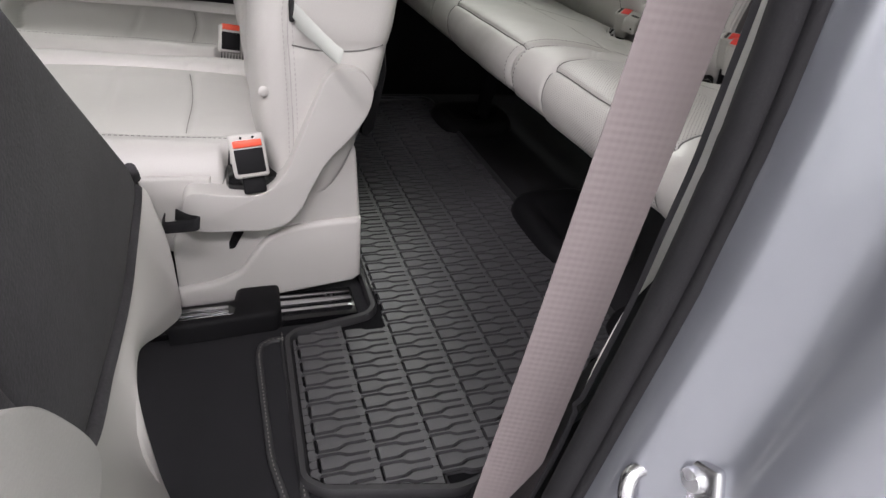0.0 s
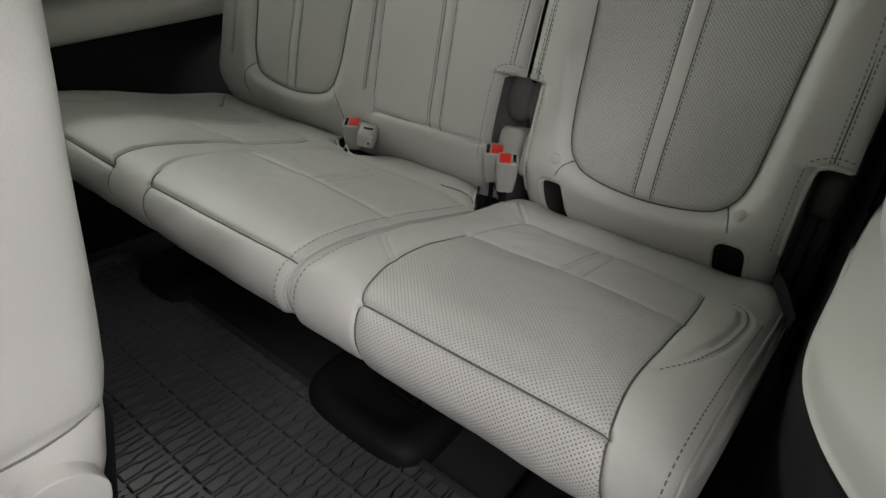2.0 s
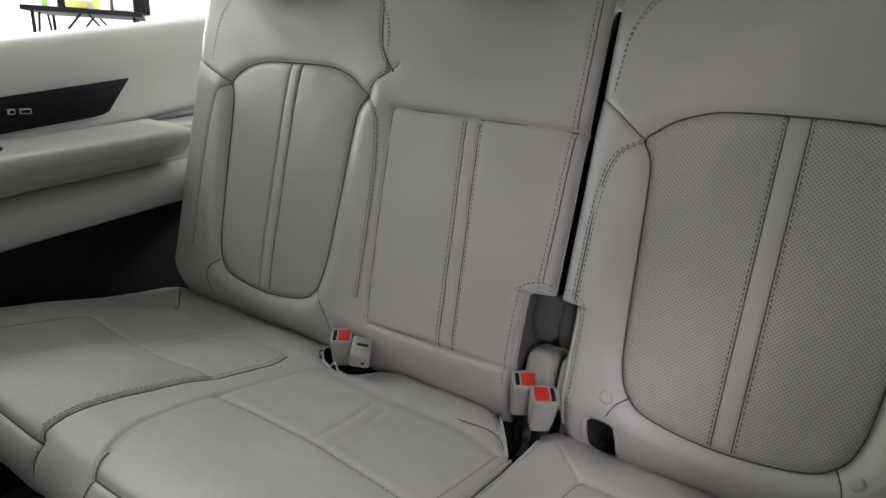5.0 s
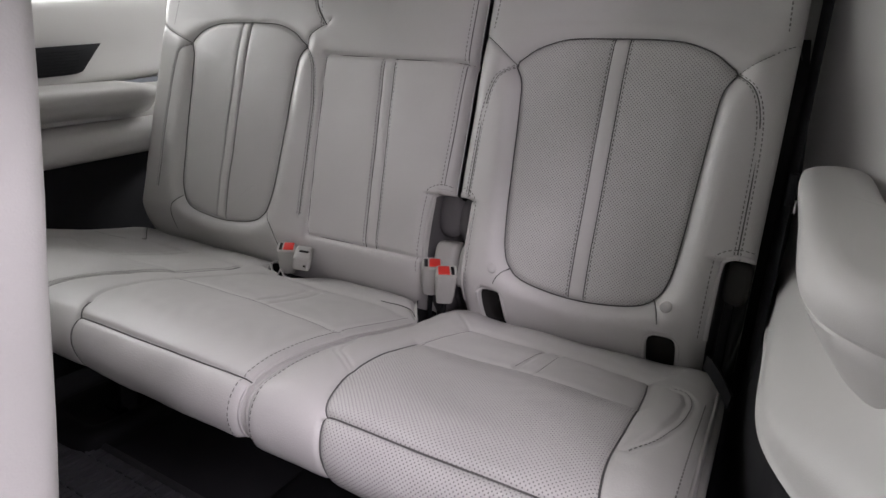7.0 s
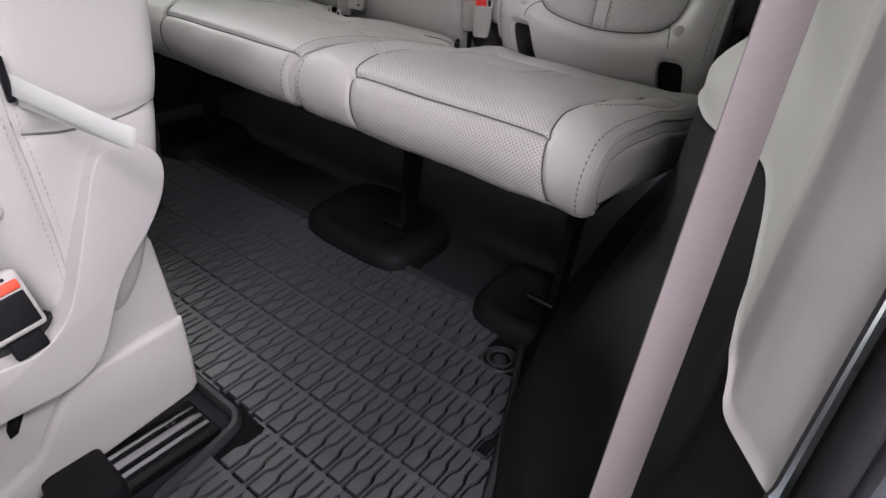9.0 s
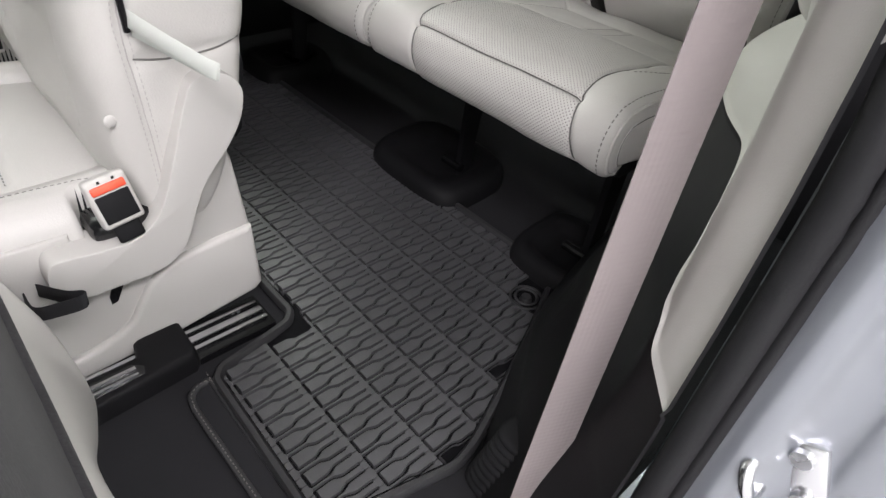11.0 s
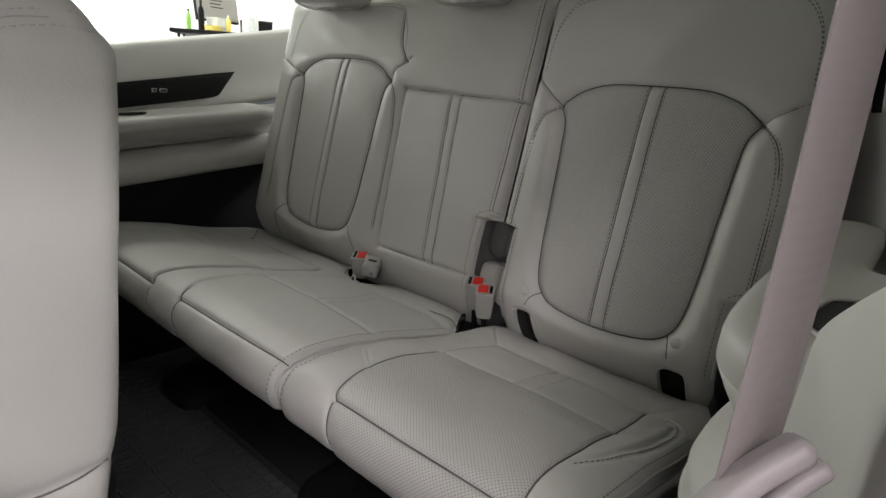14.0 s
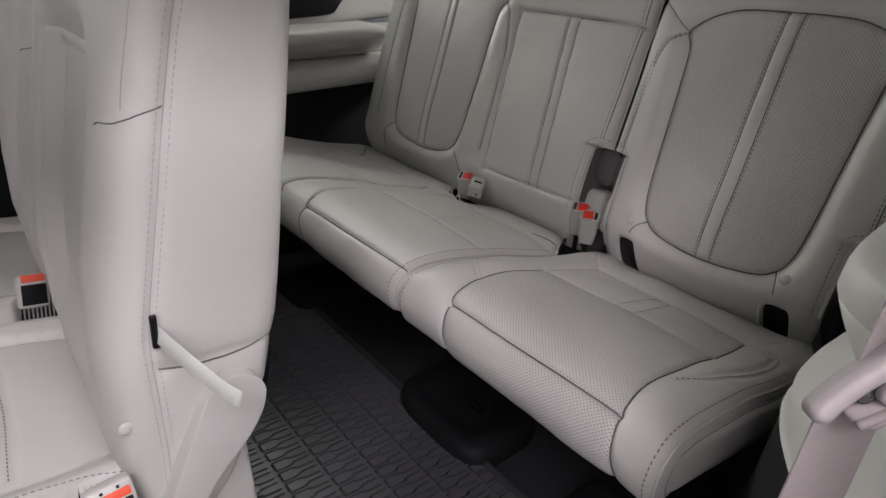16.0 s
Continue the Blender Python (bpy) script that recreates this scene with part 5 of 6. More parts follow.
tongue = part("tongue_grip", slab(bar([(-0.0315, -0.0085), (-0.024, -0.0045), (-0.013, 0.0002), (0.0, 0.0040), (0.014, 0.0062)], 0.0047), TC - TN * 0.003, TU, TV, 0.011, 0.0042, 4), M_GRIP, belt, "pinkish grey plastic tongue grip", 80)
part("tongue_bar", slab(bar([(-0.008, -0.0085), (0.001, -0.0048), (0.010, -0.0020), (0.0170, -0.0008)], 0.0034), TC - TN * 0.001, TU, TV, 0.009, 0.0030, 4), M_GRIP, tongue, "", 80)
part("tongue_slot", slab(bar([(-0.015, -0.0075), (-0.006, -0.0045), (0.004, 0.0)], 0.0032, 12), TC - TN * 0.002, TU, TV, 0.004, 0.0005, 1), M_GLOSS, tongue, "dark slot")
part("webbing_fold", slab(closed([(-0.023, -0.0095), (-0.012, -0.0105), (0.004, -0.0065), (0.009, -0.0105), (0.006, -0.017), (-0.004, -0.020), (-0.016, -0.021), (-0.022, -0.016)], 40)[:-1], TC - TN * 0.004, TU, TV, 0.007, 0.003, 3), M_WEB, belt, "folded webbing under the tongue", 80)
part("webbing_fold", tube(grip_path([(-0.021, -0.0175), (-0.010, -0.0155), (0.0, -0.0135), (0.006, -0.0125)], 0.003), 0.0022, 20, 8), M_WEB, belt, "folded webbing under the tongue", 180)
part("pillar_joint", tube([(0.193, 0.258, 0.687), (0.212, 0.277, 0.697), (0.232, 0.294, 0.706)], 0.0016, 20, 8), M_TRIM, quarter, "joint between the pillar covers", 180)

# ---- second-row seats ----


def second_row_back(parent, y0, y1):
    """Upright padded back: a loft of rounded sections with seams and an insert."""
    n, levels = 180, 120
    zz = np.linspace(0.17, 0.86, levels)
    rear = np.interp(zz, [0.17, 0.35, 0.43, 0.64, 0.80, 0.86], [0.121, 0.188, 0.204, 0.222, 0.231, 0.232])
    front = np.interp(zz, [0.17, 0.30, 0.40, 0.50, 0.65, 0.80, 0.86], [0.03, 0.01, 0.008, 0.018, 0.045, 0.070, 0.085])
    seam = np.interp(zz, [0.17, 0.30, 0.44, 0.664, 0.738, 0.778, 0.798], [0.062, 0.063, 0.058, 0.095, 0.109, 0.121, 0.135])
    arc = np.array([(0.109, 0.738), (0.121, 0.778), (0.135, 0.798), (0.152, 0.804), (0.187, 0.807), (0.214, 0.802)])
    pts = []
    a = np.linspace(0, 2 * math.pi, n, endpoint=False)
    ca, sa = np.cos(a), np.sin(a)
    cx, cy = np.sign(ca) * np.abs(ca) ** np.where(ca > 0, 0.21, 0.34), np.sign(sa) * np.abs(sa) ** np.where(ca > 0, 0.21, 0.34)
    for i, z in enumerate(zz):
        top = np.clip((z - 0.775) / 0.085, 0, 1)
        low = np.clip((0.26 - z) / 0.09, 0, 1)
        inset = 0.055 * (1 - math.sqrt(max(0, 1 - top * top))) + 0.03 * (1 - math.sqrt(max(0, 1 - low * low)))
        hx, hy = (rear[i] - front[i]) / 2 - inset * 0.8, (y1 - y0) / 2 - inset
        x, y = (rear[i] + front[i]) / 2 + hx * cx, (y0 + y1) / 2 + hy * cy
        side = y < y0 + 0.05
        back = np.clip((x - front[i]) / (rear[i] - front[i]), 0, 1)
        zf = min(z, 0.775) + (0.82 - 0.36 * np.clip((back - 0.5) / 0.4, 0, 1) ** 2) * max(z - 0.775, 0)
        g = groove(np.abs(x - seam[i]), 0.004, 0.004) * side * (z < 0.785)
        g = g + groove(np.abs(zf - np.interp(x, arc[:, 0], arc[:, 1])), 0.003, 0.0035) * side * (x > 0.128)
        g = g + groove(np.abs(z - (0.40 + 0.0 * x)), 0.004, 0.005) * side * (x > 0.06)
        y = y - g * (cy < 0) * 1.0
        face = x < front[i] + 0.05
        mid = (y0 + y1) / 2
        ins = np.abs(np.abs(y - mid) - (0.155 - 0.02 * np.clip((0.35 - z) / 0.1, 0, 1)))
        gf = groove(ins, 0.005, 0.004) * (z > 0.3) * (z < 0.70) + groove(np.abs(z - 0.70), 0.005, 0.005) * (np.abs(y - mid) < 0.155) + groove(np.abs(np.abs(y - mid) - 0.014), 0.003, 0.003) * (z < 0.70)
        gf = gf - 0.030 * np.clip((0.165 - np.abs(y - mid)) / 0.045, 0, 1) ** 1.5 * np.clip((0.74 - z) / 0.06, 0, 1) * np.clip((z - 0.27) / 0.1, 0, 1)
        x = x - gf * face
        w = 0.0012 * np.sin(27 * z + 5 * x) * np.sin(31 * y)
        pts.append(np.stack([x + w, y + w, zf], 1))
    V = np.vstack(pts)
    idx = np.arange(levels * n).reshape(levels, n)
    nx = np.roll(idx, -1, 1)
    F = np.stack([idx[:-1], nx[:-1], nx[1:], idx[1:]], -1).reshape(-1, 4)
    C = V[F].mean(1)
    mid = (y0 + y1) / 2
    fr = np.interp(C[:, 2], zz, front)
    ins = (C[:, 0] < fr + 0.03) & (np.abs(C[:, 1] - mid) < 0.152) & (C[:, 2] < 0.70) & (C[:, 2] > 0.25)
    for name, sel, mat in (("back_cover", ~ins, M_LEATHER), ("insert_panel", ins, M_LEATHER)):
        q = F[sel]
        used, inv = np.unique(q, return_inverse=True)
        fs = [tuple(r) for r in inv.reshape(q.shape)]
        if name == "back_cover":
            lut = {int(u): k for k, u in enumerate(used)}
            fs += [tuple(lut[int(i)] for i in idx[-1]), tuple(lut[int(i)] for i in idx[0])[::-1]]
        ob = mesh(name, V[used], fs, mat, parent, "" if name == "back_cover" else "grey leather insert panel", True, V[used][:, [1, 2]])
    flank = V[V[:, 1] < y0 + 0.05]

    def on_side(line, lift=0.0006):
        """Points (x, z) laid on the near side of the cover."""
        out = []
        for x, z in line:
            d = (flank[:, 0] - x) ** 2 + (flank[:, 2] - z) ** 2
            q = np.argsort(d)[:4]
            out.append((x, float(np.average(flank[q, 1], weights=1 / (d[q] + 1e-8))) - lift, z))
        return out

    def side_line(line, r, mat, name, count=60):
        part(name, tube(on_side(spline(line, count)[::2], 0.0), r, count, 6), mat, parent, "", 180)

    verts, faces = [], []
    edge = [(float(np.interp(z, zz, seam)), z) for z in np.linspace(0.20, 0.75, 40)] + [tuple(p) for p in arc[1:]]
    edge = spline(edge, 190)
    d = np.gradient(edge, axis=0)
    d /= np.linalg.norm(d, axis=1)[:, None]
    for off in (-0.006, 0.006):
        line = edge + np.stack([-d[:, 1], d[:, 0]], 1) * off
        run = np.r_[0, np.cumsum(np.linalg.norm(np.diff(line, axis=0), axis=1))]
        for at in np.arange(0.0, run[-1] - 0.005, 0.0068):
            (x, y, z), (x2, y2, z2) = on_side([(np.interp(q, run, line[:, 0]), np.interp(q, run, line[:, 1])) for q in (at, at + 0.0042)], 0.0)
            k = len(verts)
            a, b = (x2 - x) * 0.14, (z2 - z) * 0.14
            verts += [(x - b, y, z + a), (x + b, y, z - a), (x2 + b, y2, z2 - a), (x2 - b, y2, z2 + a), (x + a, y - 0.0009, z + b), (x2 - a, y2 - 0.0009, z2 - b)]
            faces += [(k, k + 4, k + 5, k + 3), (k + 1, k + 2, k + 5, k + 4), (k, k + 1, k + 4), (k + 3, k + 5, k + 2)]
    tagged(mesh("stitching", verts, faces, M_STITCHPALE, parent), kind="stuff")
    side_line(edge[::12], 0.0007, M_STITCHPALE, "side_seam", 120)
    side_line([(0.081, 0.829), (0.089, 0.819), (0.089, 0.805), (0.080, 0.749), (0.067, 0.687), (0.063, 0.662)], 0.0005, M_STITCHPALE, "bolster_line")
    # two cords darkened to stand for the shade in these seams
    side_line([(0.064, 0.402), (0.10, 0.397), (0.15, 0.398), (0.185, 0.406)], 0.0011, M_SOFTSHADE, "low_seam_shade")
    side_line([(0.096, 0.669), (0.075, 0.662), (0.056, 0.652), (0.046, 0.647)], 0.0008, M_SOFTSHADE, "bolster_seam_shade")


def second_row_cushion(parent, y0, y1, x0=-0.50, x1=0.075):
    """Padded cushion with raised side bolsters and cross seams."""
    ys, xs = spread(y0, y1, 0.0055, 0.04), spread(x0, x1, 0.006, 0.04)

    def place(Y, X):
        return np.stack([X, Y, 0.243 - 0.10 * (X - 0.0) * 0.35 + 0 * Y], -1)

    mid = (y0 + y1) / 2
    ins = dense([(y0 + 0.095, -0.40), (y1 - 0.095, -0.40), (y1 - 0.10, 0.05), (y0 + 0.10, 0.05)], 200)

    def well(Y, X):
        return (X > -0.030) & (X < 0.052) & (Y < y0 + 0.036)

    def relief(Y, X):
        h = roll(np.maximum(Y - y0, 0), 0.05) + roll(np.maximum(y1 - Y, 0), 0.05) + roll(np.maximum(X - x0, 0), 0.06) + roll(np.maximum(x1 - X, 0), 0.03)
        d, into = near_curve(Y, X, np.vstack([ins, ins[:1]])), inside(Y, X, ins)
        h = h + groove(d, 0.005, 0.004) + np.where(into, -0.006 + 0.004 * np.clip(d / 0.08, 0, 1), 0.010 * np.exp(-(((d - 0.035) / 0.03) ** 2)))
        for line in ([(y0 + 0.1, -0.075), (mid, -0.068), (y1 - 0.1, -0.075)], [(y0 + 0.1, -0.20), (mid, -0.195), (y1 - 0.1, -0.20)], [(y0 + 0.03, 0.045), (y0 + 0.045, -0.03), (y0 + 0.05, -0.12), (y0 + 0.045, -0.42)]):
            h = h + groove(near_curve(Y, X, line), 0.0035, 0.0035)
        tuck = np.exp(-(((X - 0.005) / 0.035) ** 2)) * np.clip((y0 + 0.05 - Y) / 0.05, 0, 1)
        h = h - 0.012 * tuck + 0.0012 * tuck * np.sin(X * 420 + Y * 160)
        h = h - 0.05 * well(Y, X)
        return h + 0.001 * np.sin(Y * 37) * np.sin(X * 29)

    H = Height(relief, True)
    # the dip round the buckle is coloured black to hold its shade
    sheet(parent, place, ys, xs, H, [("cushion_panel", lambda Y, X: inside(Y, X, ins), M_LEATHER, "grey leather cushion panel"), ("buckle_well", well, M_BLACK, "well round the buckle, blackened for shade")], ("cushion_cover", M_LEATHER, ""), 0.10, [np.vstack([ins, ins[:1]])])
    stitches(parent, place, H, [[(y0 + 0.1, -0.081), (mid, -0.074), (y1 - 0.1, -0.081)], [(y0 + 0.038, 0.03), (y0 + 0.051, -0.03), (y0 + 0.056, -0.12), (y0 + 0.051, -0.42)]])


def headrest_block(parent, y, z, x):
    n, m = 40, 20
    verts, faces = [], []
    for i in range(m):
        v = -1 + 2 * i / (m - 1)
        rr = max(0.03, (1 - abs(v) ** 3) ** (1 / 3))
        for j in range(n):
            a = 2 * math.pi * j / n
            ca, sa = math.cos(a), math.sin(a)
            verts.append((x + 0.075 * math.copysign(abs(ca) ** 0.6, ca) * rr + 0.02 * v, y + 0.178 * math.copysign(abs(sa) ** 0.5, sa) * rr**0.35, z + 0.085 * v + 0.38 * 0.075 * ca * rr))
    for i in range(m - 1):
        for j in range(n):
            faces.append((i * n + j, i * n + (j + 1) % n, i * n + n + (j + 1) % n, i * n + n + j))
    faces += [tuple(range(n))[::-1], tuple((m - 1) * n + j for j in range(n))]
    mesh("headrest", verts, faces, M_LEATHER, parent, "padded grey leather headrest")
    for k in (-0.06, 0.06):
        part("headrest_post", rod((x, y + k, z - 0.12), (x, y + k, z - 0.05), 0.006), M_STEEL, parent, "chrome headrest post", 60)


second = thing("second_row_seat_unit", "grey leather second-row seat slid forward on its rails", "car seat", (0.0, 1.1, 0.0))
second_row_back(second, 0.847, 1.345)
second_row_cushion(second, 0.862, 1.345)
headrest_block(second, 1.09, 0.918, 0.120)
second_far = thing("second_row_bench", "grey leather second-row bench beside the single seat", "car seat", (0.0, 1.6, 0.0))
second_row_back(second_far, 1.357, 1.84)
second_row_cushion(second_far, 1.357, 1.84)
headrest_block(second_far, 1.60, 0.918, 0.120)

ARM_OUT = [(-0.082, 0.153), (-0.013, 0.144), (0.034, 0.146), (0.064, 0.167), (0.086, 0.211), (0.105, 0.246), (0.138, 0.283), (0.158, 0.312), (0.167, 0.338), (0.166, 0.358), (0.150, 0.376), (0.125, 0.381), (0.106, 0.369), (0.090, 0.333), (0.072, 0.287), (0.051, 0.238), (0.031, 0.213), (0.006, 0.201), (-0.034, 0.203), (-0.082, 0.205)]
arm_curve = [tuple(p) for p in closed(ARM_OUT, 140)]
part("recliner_arm", slab(arm_curve, (0, 0.880, 0), (1, 0, 0), (0, 0, 1), 0.052, 0.013, 5), M_TRIM, second, "light plastic recliner arm", 60)
part("side_cover", slab([(-0.112, -0.002), (0.02, 0.004), (0.13, 0.017), (0.155, 0.020), (0.167, 0.030), (0.164, 0.142), (0.154, 0.249), (0.14, 0.29), (0.10, 0.33), (0.05, 0.20), (-0.07, 0.19), (-0.112, 0.12)], (0, 0.872, 0), (1, 0, 0), (0, 0, 1), 0.012, 0.006, 3), M_TRIM, second, "light plastic seat side cover", 50)
STEP_TOP = [tuple(p) for p in spline([(0.164, 0.139), (0.10, 0.136), (0.050, 0.128), (0.018, 0.112), (-0.006, 0.080), (-0.024, 0.056), (-0.060, 0.041), (-0.112, 0.034)], 40)]
part("side_step", slab([(-0.112, -0.002), (0.02, 0.004), (0.13, 0.017), (0.155, 0.0205), (0.167, 0.0305)] + STEP_TOP, (0, 0.862, 0), (1, 0, 0), (0, 0, 1), 0.012, 0.009, 4), M_TRIM, second, "", 50)
snap = bmesh.new()
bmesh.ops.create_uvsphere(snap, u_segments=20, v_segments=10, radius=0.0068, matrix=Matrix.Translation((0.026, 0.8555, 0.340)) @ Matrix.Diagonal((1, 0.35, 1.1, 1)))
part("snap_button", snap, M_LEATHER, second, "small round grey button", 180)
part("slot", slab([(-0.034, 0.096), (-0.026, 0.098), (-0.012, 0.124), (-0.009, 0.142), (-0.020, 0.140), (-0.034, 0.108)], (0, 0.8600, 0), (1, 0, 0), (0, 0, 1), 0.002, 0), M_GLOSS, second, "dark slot")
part("back_board", slab([(-0.006, 0.27), (0.004, 0.262), (0.016, 0.275), (0.030, 0.36), (0.026, 0.40), (0.0, 0.40)], (0.168, 0.875, 0), (1, 0, 0), (0, 0, 1), -0.45, 0.01), M_BLACK, second, "black hard backboard", 40)
ribbon("release_strap", [(0.066, 0.846, 0.447), (0.080, 0.80, 0.437), (0.098, 0.752, 0.425), (0.107, 0.738, 0.421), (0.100, 0.752, 0.422), (0.07, 0.846, 0.436)], (0.25, 0, 1), 0.017, 0.0016, M_STRAP, second, 50, "pale nylon release strap loop")
part("strap_slot", box((0.060, 0.8425, 0.432), (0.067, 0.8475, 0.470), 0.002), M_GLOSS, second, "dark slit for the strap")
ribbon("pull_loop", [(-0.115, 0.85, 0.160), (-0.112, 0.80, 0.176), (-0.09, 0.775, 0.190), (-0.070, 0.763, 0.198), (-0.066, 0.768, 0.199), (-0.080, 0.79, 0.190), (-0.100, 0.85, 0.166)], (0.15, 0.3, 1), 0.016, 0.0018, M_WEBDARK, second, 50, "dark webbing pull loop")
part("side_skirt", slab([(-0.50, 0.10), (-0.07, 0.135), (-0.05, 0.19), (-0.05, 0.215), (-0.50, 0.235)], (0, 0.874, 0), (1, 0, 0), (0, 0, 1), 0.014, 0.006, 3), M_LEATHER, second, "", 50)
# solid black block standing for the shaded gap under the buckle
tub = part("buckle_recess", box((-0.030, 0.846, 0.196), (0.046, 0.90, 0.222), 0.01), M_GLOSS, second, "black block that darkens the buckle recess", 40)

# outer buckle of the second row
b2 = thing("second_row_buckle", "pale buckle with black face and orange-red release button", "belt buckle", (0.0, 0.84, 0.24))
BM2 = Matrix.Translation((0.002, 0.842, 0.256)) @ pose(0, 0, 0, -20, -5, 4) @ Matrix.Scale(0.80, 4)
part("body", box((-0.029, -0.013, -0.037), (0.029, 0.013, 0.037), 0.006, 3, BM2), M_TRIM, b2, "", 50)
part("face_plate", box((-0.0235, -0.0155, -0.029), (0.0235, -0.012, 0.012), 0.004, 3, BM2), M_BLACK, b2, "black face plate", 50)
part("release_button", box((-0.0235, -0.0160, 0.0145), (0.0235, -0.010, 0.0265), 0.002, 2, BM2), M_ORANGE, b2, "orange-red release button", 50)
for a in (-0.009, 0.011):
    part("tongue_mark", box((a - 0.002, -0.0136, 0.0285), (a + 0.002, -0.012, 0.0325), 0.0005, 1, BM2), M_GLOSS, b2)
part("stalk", box((-0.018, 0.000, -0.066), (0.020, 0.009, -0.03), 0.004, 3, BM2), M_BLACK, b2, "black plastic stalk", 50)
b3 = thing("second_row_buckle", "pale buckle with black face and orange-red release button", "belt buckle", (0.01, 1.37, 0.26))
BM3 = Matrix.Translation((-0.005, 1.36, 0.275)) @ pose(0, 0, 0, -15, 8, 8) @ Matrix.Scale(0.8, 4)
part("body", box((-0.027, -0.012, -0.033), (0.027, 0.012, 0.033), 0.006, 3, BM3), M_TRIM, b3, "", 50)
part("face_plate", box((-0.022, -0.0145, -0.026), (0.022, -0.011, 0.016), 0.002, 2, BM3), M_BLACK, b3, "black face plate", 50)
part("release_button", box((-0.021, -0.0135, 0.021), (0.021, 0.004, 0.035), 0.002, 2, BM3), M_ORANGE, b3, "orange-red release button", 50)

# seat rails
rail = thing("seat_rail", "steel seat rail with black plastic end cover on the floor", "seat rail", (0.0, 0.83, -0.01))
part("channel", box((-0.40, 0.790, -0.012), (0.152, 0.862, 0.002), 0.003), M_GLOSS, rail, "black rail channel", 40)
for y, z, r in ((0.808, 0.004, 0.004), (0.824, 0.006, 0.006), (0.842, 0.005, 0.0035)):
    part("steel_strip", box((-0.40, y - r, 0.0), (0.146, y + r, z + 0.004), 0.0015, 2), M_STEEL, rail, "bright steel strip", 40)
part("end_cover", slab([(-0.125, 0.772), (0.024, 0.780), (0.033, 0.79), (0.035, 0.853), (0.026, 0.858), (-0.02, 0.857), (-0.03, 0.85), (-0.035, 0.825), (-0.11, 0.822), (-0.125, 0.815)], (0, 0, -0.006), (1, 0, 0), (0, 1, 0), 0.034, 0.009, 3), M_BLACK, rail, "black plastic rail cover", 50)

part("cover_opening", slab([(-0.112, 0.784), (-0.036, 0.787), (-0.032, 0.800), (-0.045, 0.812), (-0.112, 0.810)], (0, 0, 0.0282), (1, 0, 0), (0, 1, 0), 0.0012, 0.0003, 1), M_GLOSS, rail, "dark opening in the cover")
for y, w in ((0.791, 0.0022), (0.802, 0.0034)):
    part("latch_bar", box((-0.110, y - w, 0.0285), (-0.042, y + w, 0.0315), 0.001, 2), M_STEEL, rail, "bright steel latch bar", 40)

# ---- front seat, its lower rear side ----
front_seat = thing("front_seat", "front seat with charcoal fleece back and light plastic base", "car seat", (-0.3, 0.6, 0.0))
part("back_panel", slab([(0.30, 0.40), (0.33, 0.33), (0.405, 0.225), (0.62, 0.195), (0.80, 0.215), (0.822, 0.235), (0.80, 0.268), (0.59, 0.437), (0.49, 0.52), (0.40, 0.62), (0.25, 0.65)], (-0.20, 0, 0), (0, 1, 0), (0.0, 0, 1), 0.062, 0.012, 4), M_SUEDE, front_seat, "charcoal fleece seat back", 60)
EDGE_A = spline([(-0.142, 0.83, 0.233), (-0.142, 0.80, 0.212), (-0.142, 0.70, 0.200), (-0.142, 0.62, 0.192), (-0.142, 0.50, 0.206), (-0.142, 0.41, 0.222), (-0.142, 0.33, 0.32)], 40)
EDGE_B = spline([(-0.128, 0.81, 0.19), (-0.108, 0.775, 0.165), (-0.100, 0.748, 0.115), (-0.099, 0.738, 0.078), (-0.112, 0.66, 0.115), (-0.127, 0.575, 0.160), (-0.122, 0.49, 0.165), (-0.112, 0.47, 0.10), (-0.108, 0.50, -0.005), (-0.07, 0.40, -0.005), (-0.04, 0.30, -0.005)], 40)
cover_v, cover_f = [], []
for layer in (0.0, -0.03):
    for i in range(40):
        for j in range(9):
            k = j / 8
            p = EDGE_A[i] * (1 - k) + EDGE_B[i] * k
            cover_v.append((p[0] + layer + 0.010 * math.sin(math.pi * k) ** 0.7 * (layer == 0), p[1], p[2]))
for layer in (0, 360):
    for i in range(39):
        for j in range(8):
            a = layer + i * 9 + j
            cover_f.append((a, a + 1, a + 10, a + 9))
rim_loop = [i * 9 for i in range(40)] + [39 * 9 + j for j in range(1, 9)] + [i * 9 + 8 for i in range(38, -1, -1)] + [j for j in range(7, 0, -1)]
cover_f += [(a, b, b + 360, a + 360) for a, b in zip(rim_loop, rim_loop[1:] + rim_loop[:1])]
mesh("base_cover", cover_v, cover_f, M_TRIM, front_seat, "light plastic seat base").data.set_sharp_from_angle(angle=radians(50))
# out of view; added to keep lamp light off the second-row cushion
part("backrest", slab([(-0.30, 0.24), (-0.42, 0.24), (-0.74, 0.94), (-0.70, 1.0), (-0.62, 0.98), (-0.30, 0.34)], (0, 0.83, 0), (1, 0, 0), (0, 0, 1), 0.46, 0.03, 4), M_SUEDE, front_seat, "unseen charcoal backrest that shades the second row", 60)
part("welt", tube([(-0.139, y, z) for y, z in ((0.80, 0.262), (0.822, 0.237), (0.80, 0.217), (0.70, 0.202), (0.62, 0.196), (0.50, 0.210), (0.405, 0.227), (0.33, 0.33), (0.30, 0.40))], 0.0075, 60, 10), M_SUEDE, front_seat, "charcoal welt along the edge", 180)
lump = [tuple(p) for p in closed([(0.15, 0.45), (0.20, 0.462), (0.241, 0.436), (0.271, 0.395), (0.294, 0.352), (0.292, 0.332), (0.26, 0.33), (0.20, 0.345), (0.15, 0.38)], 50)]
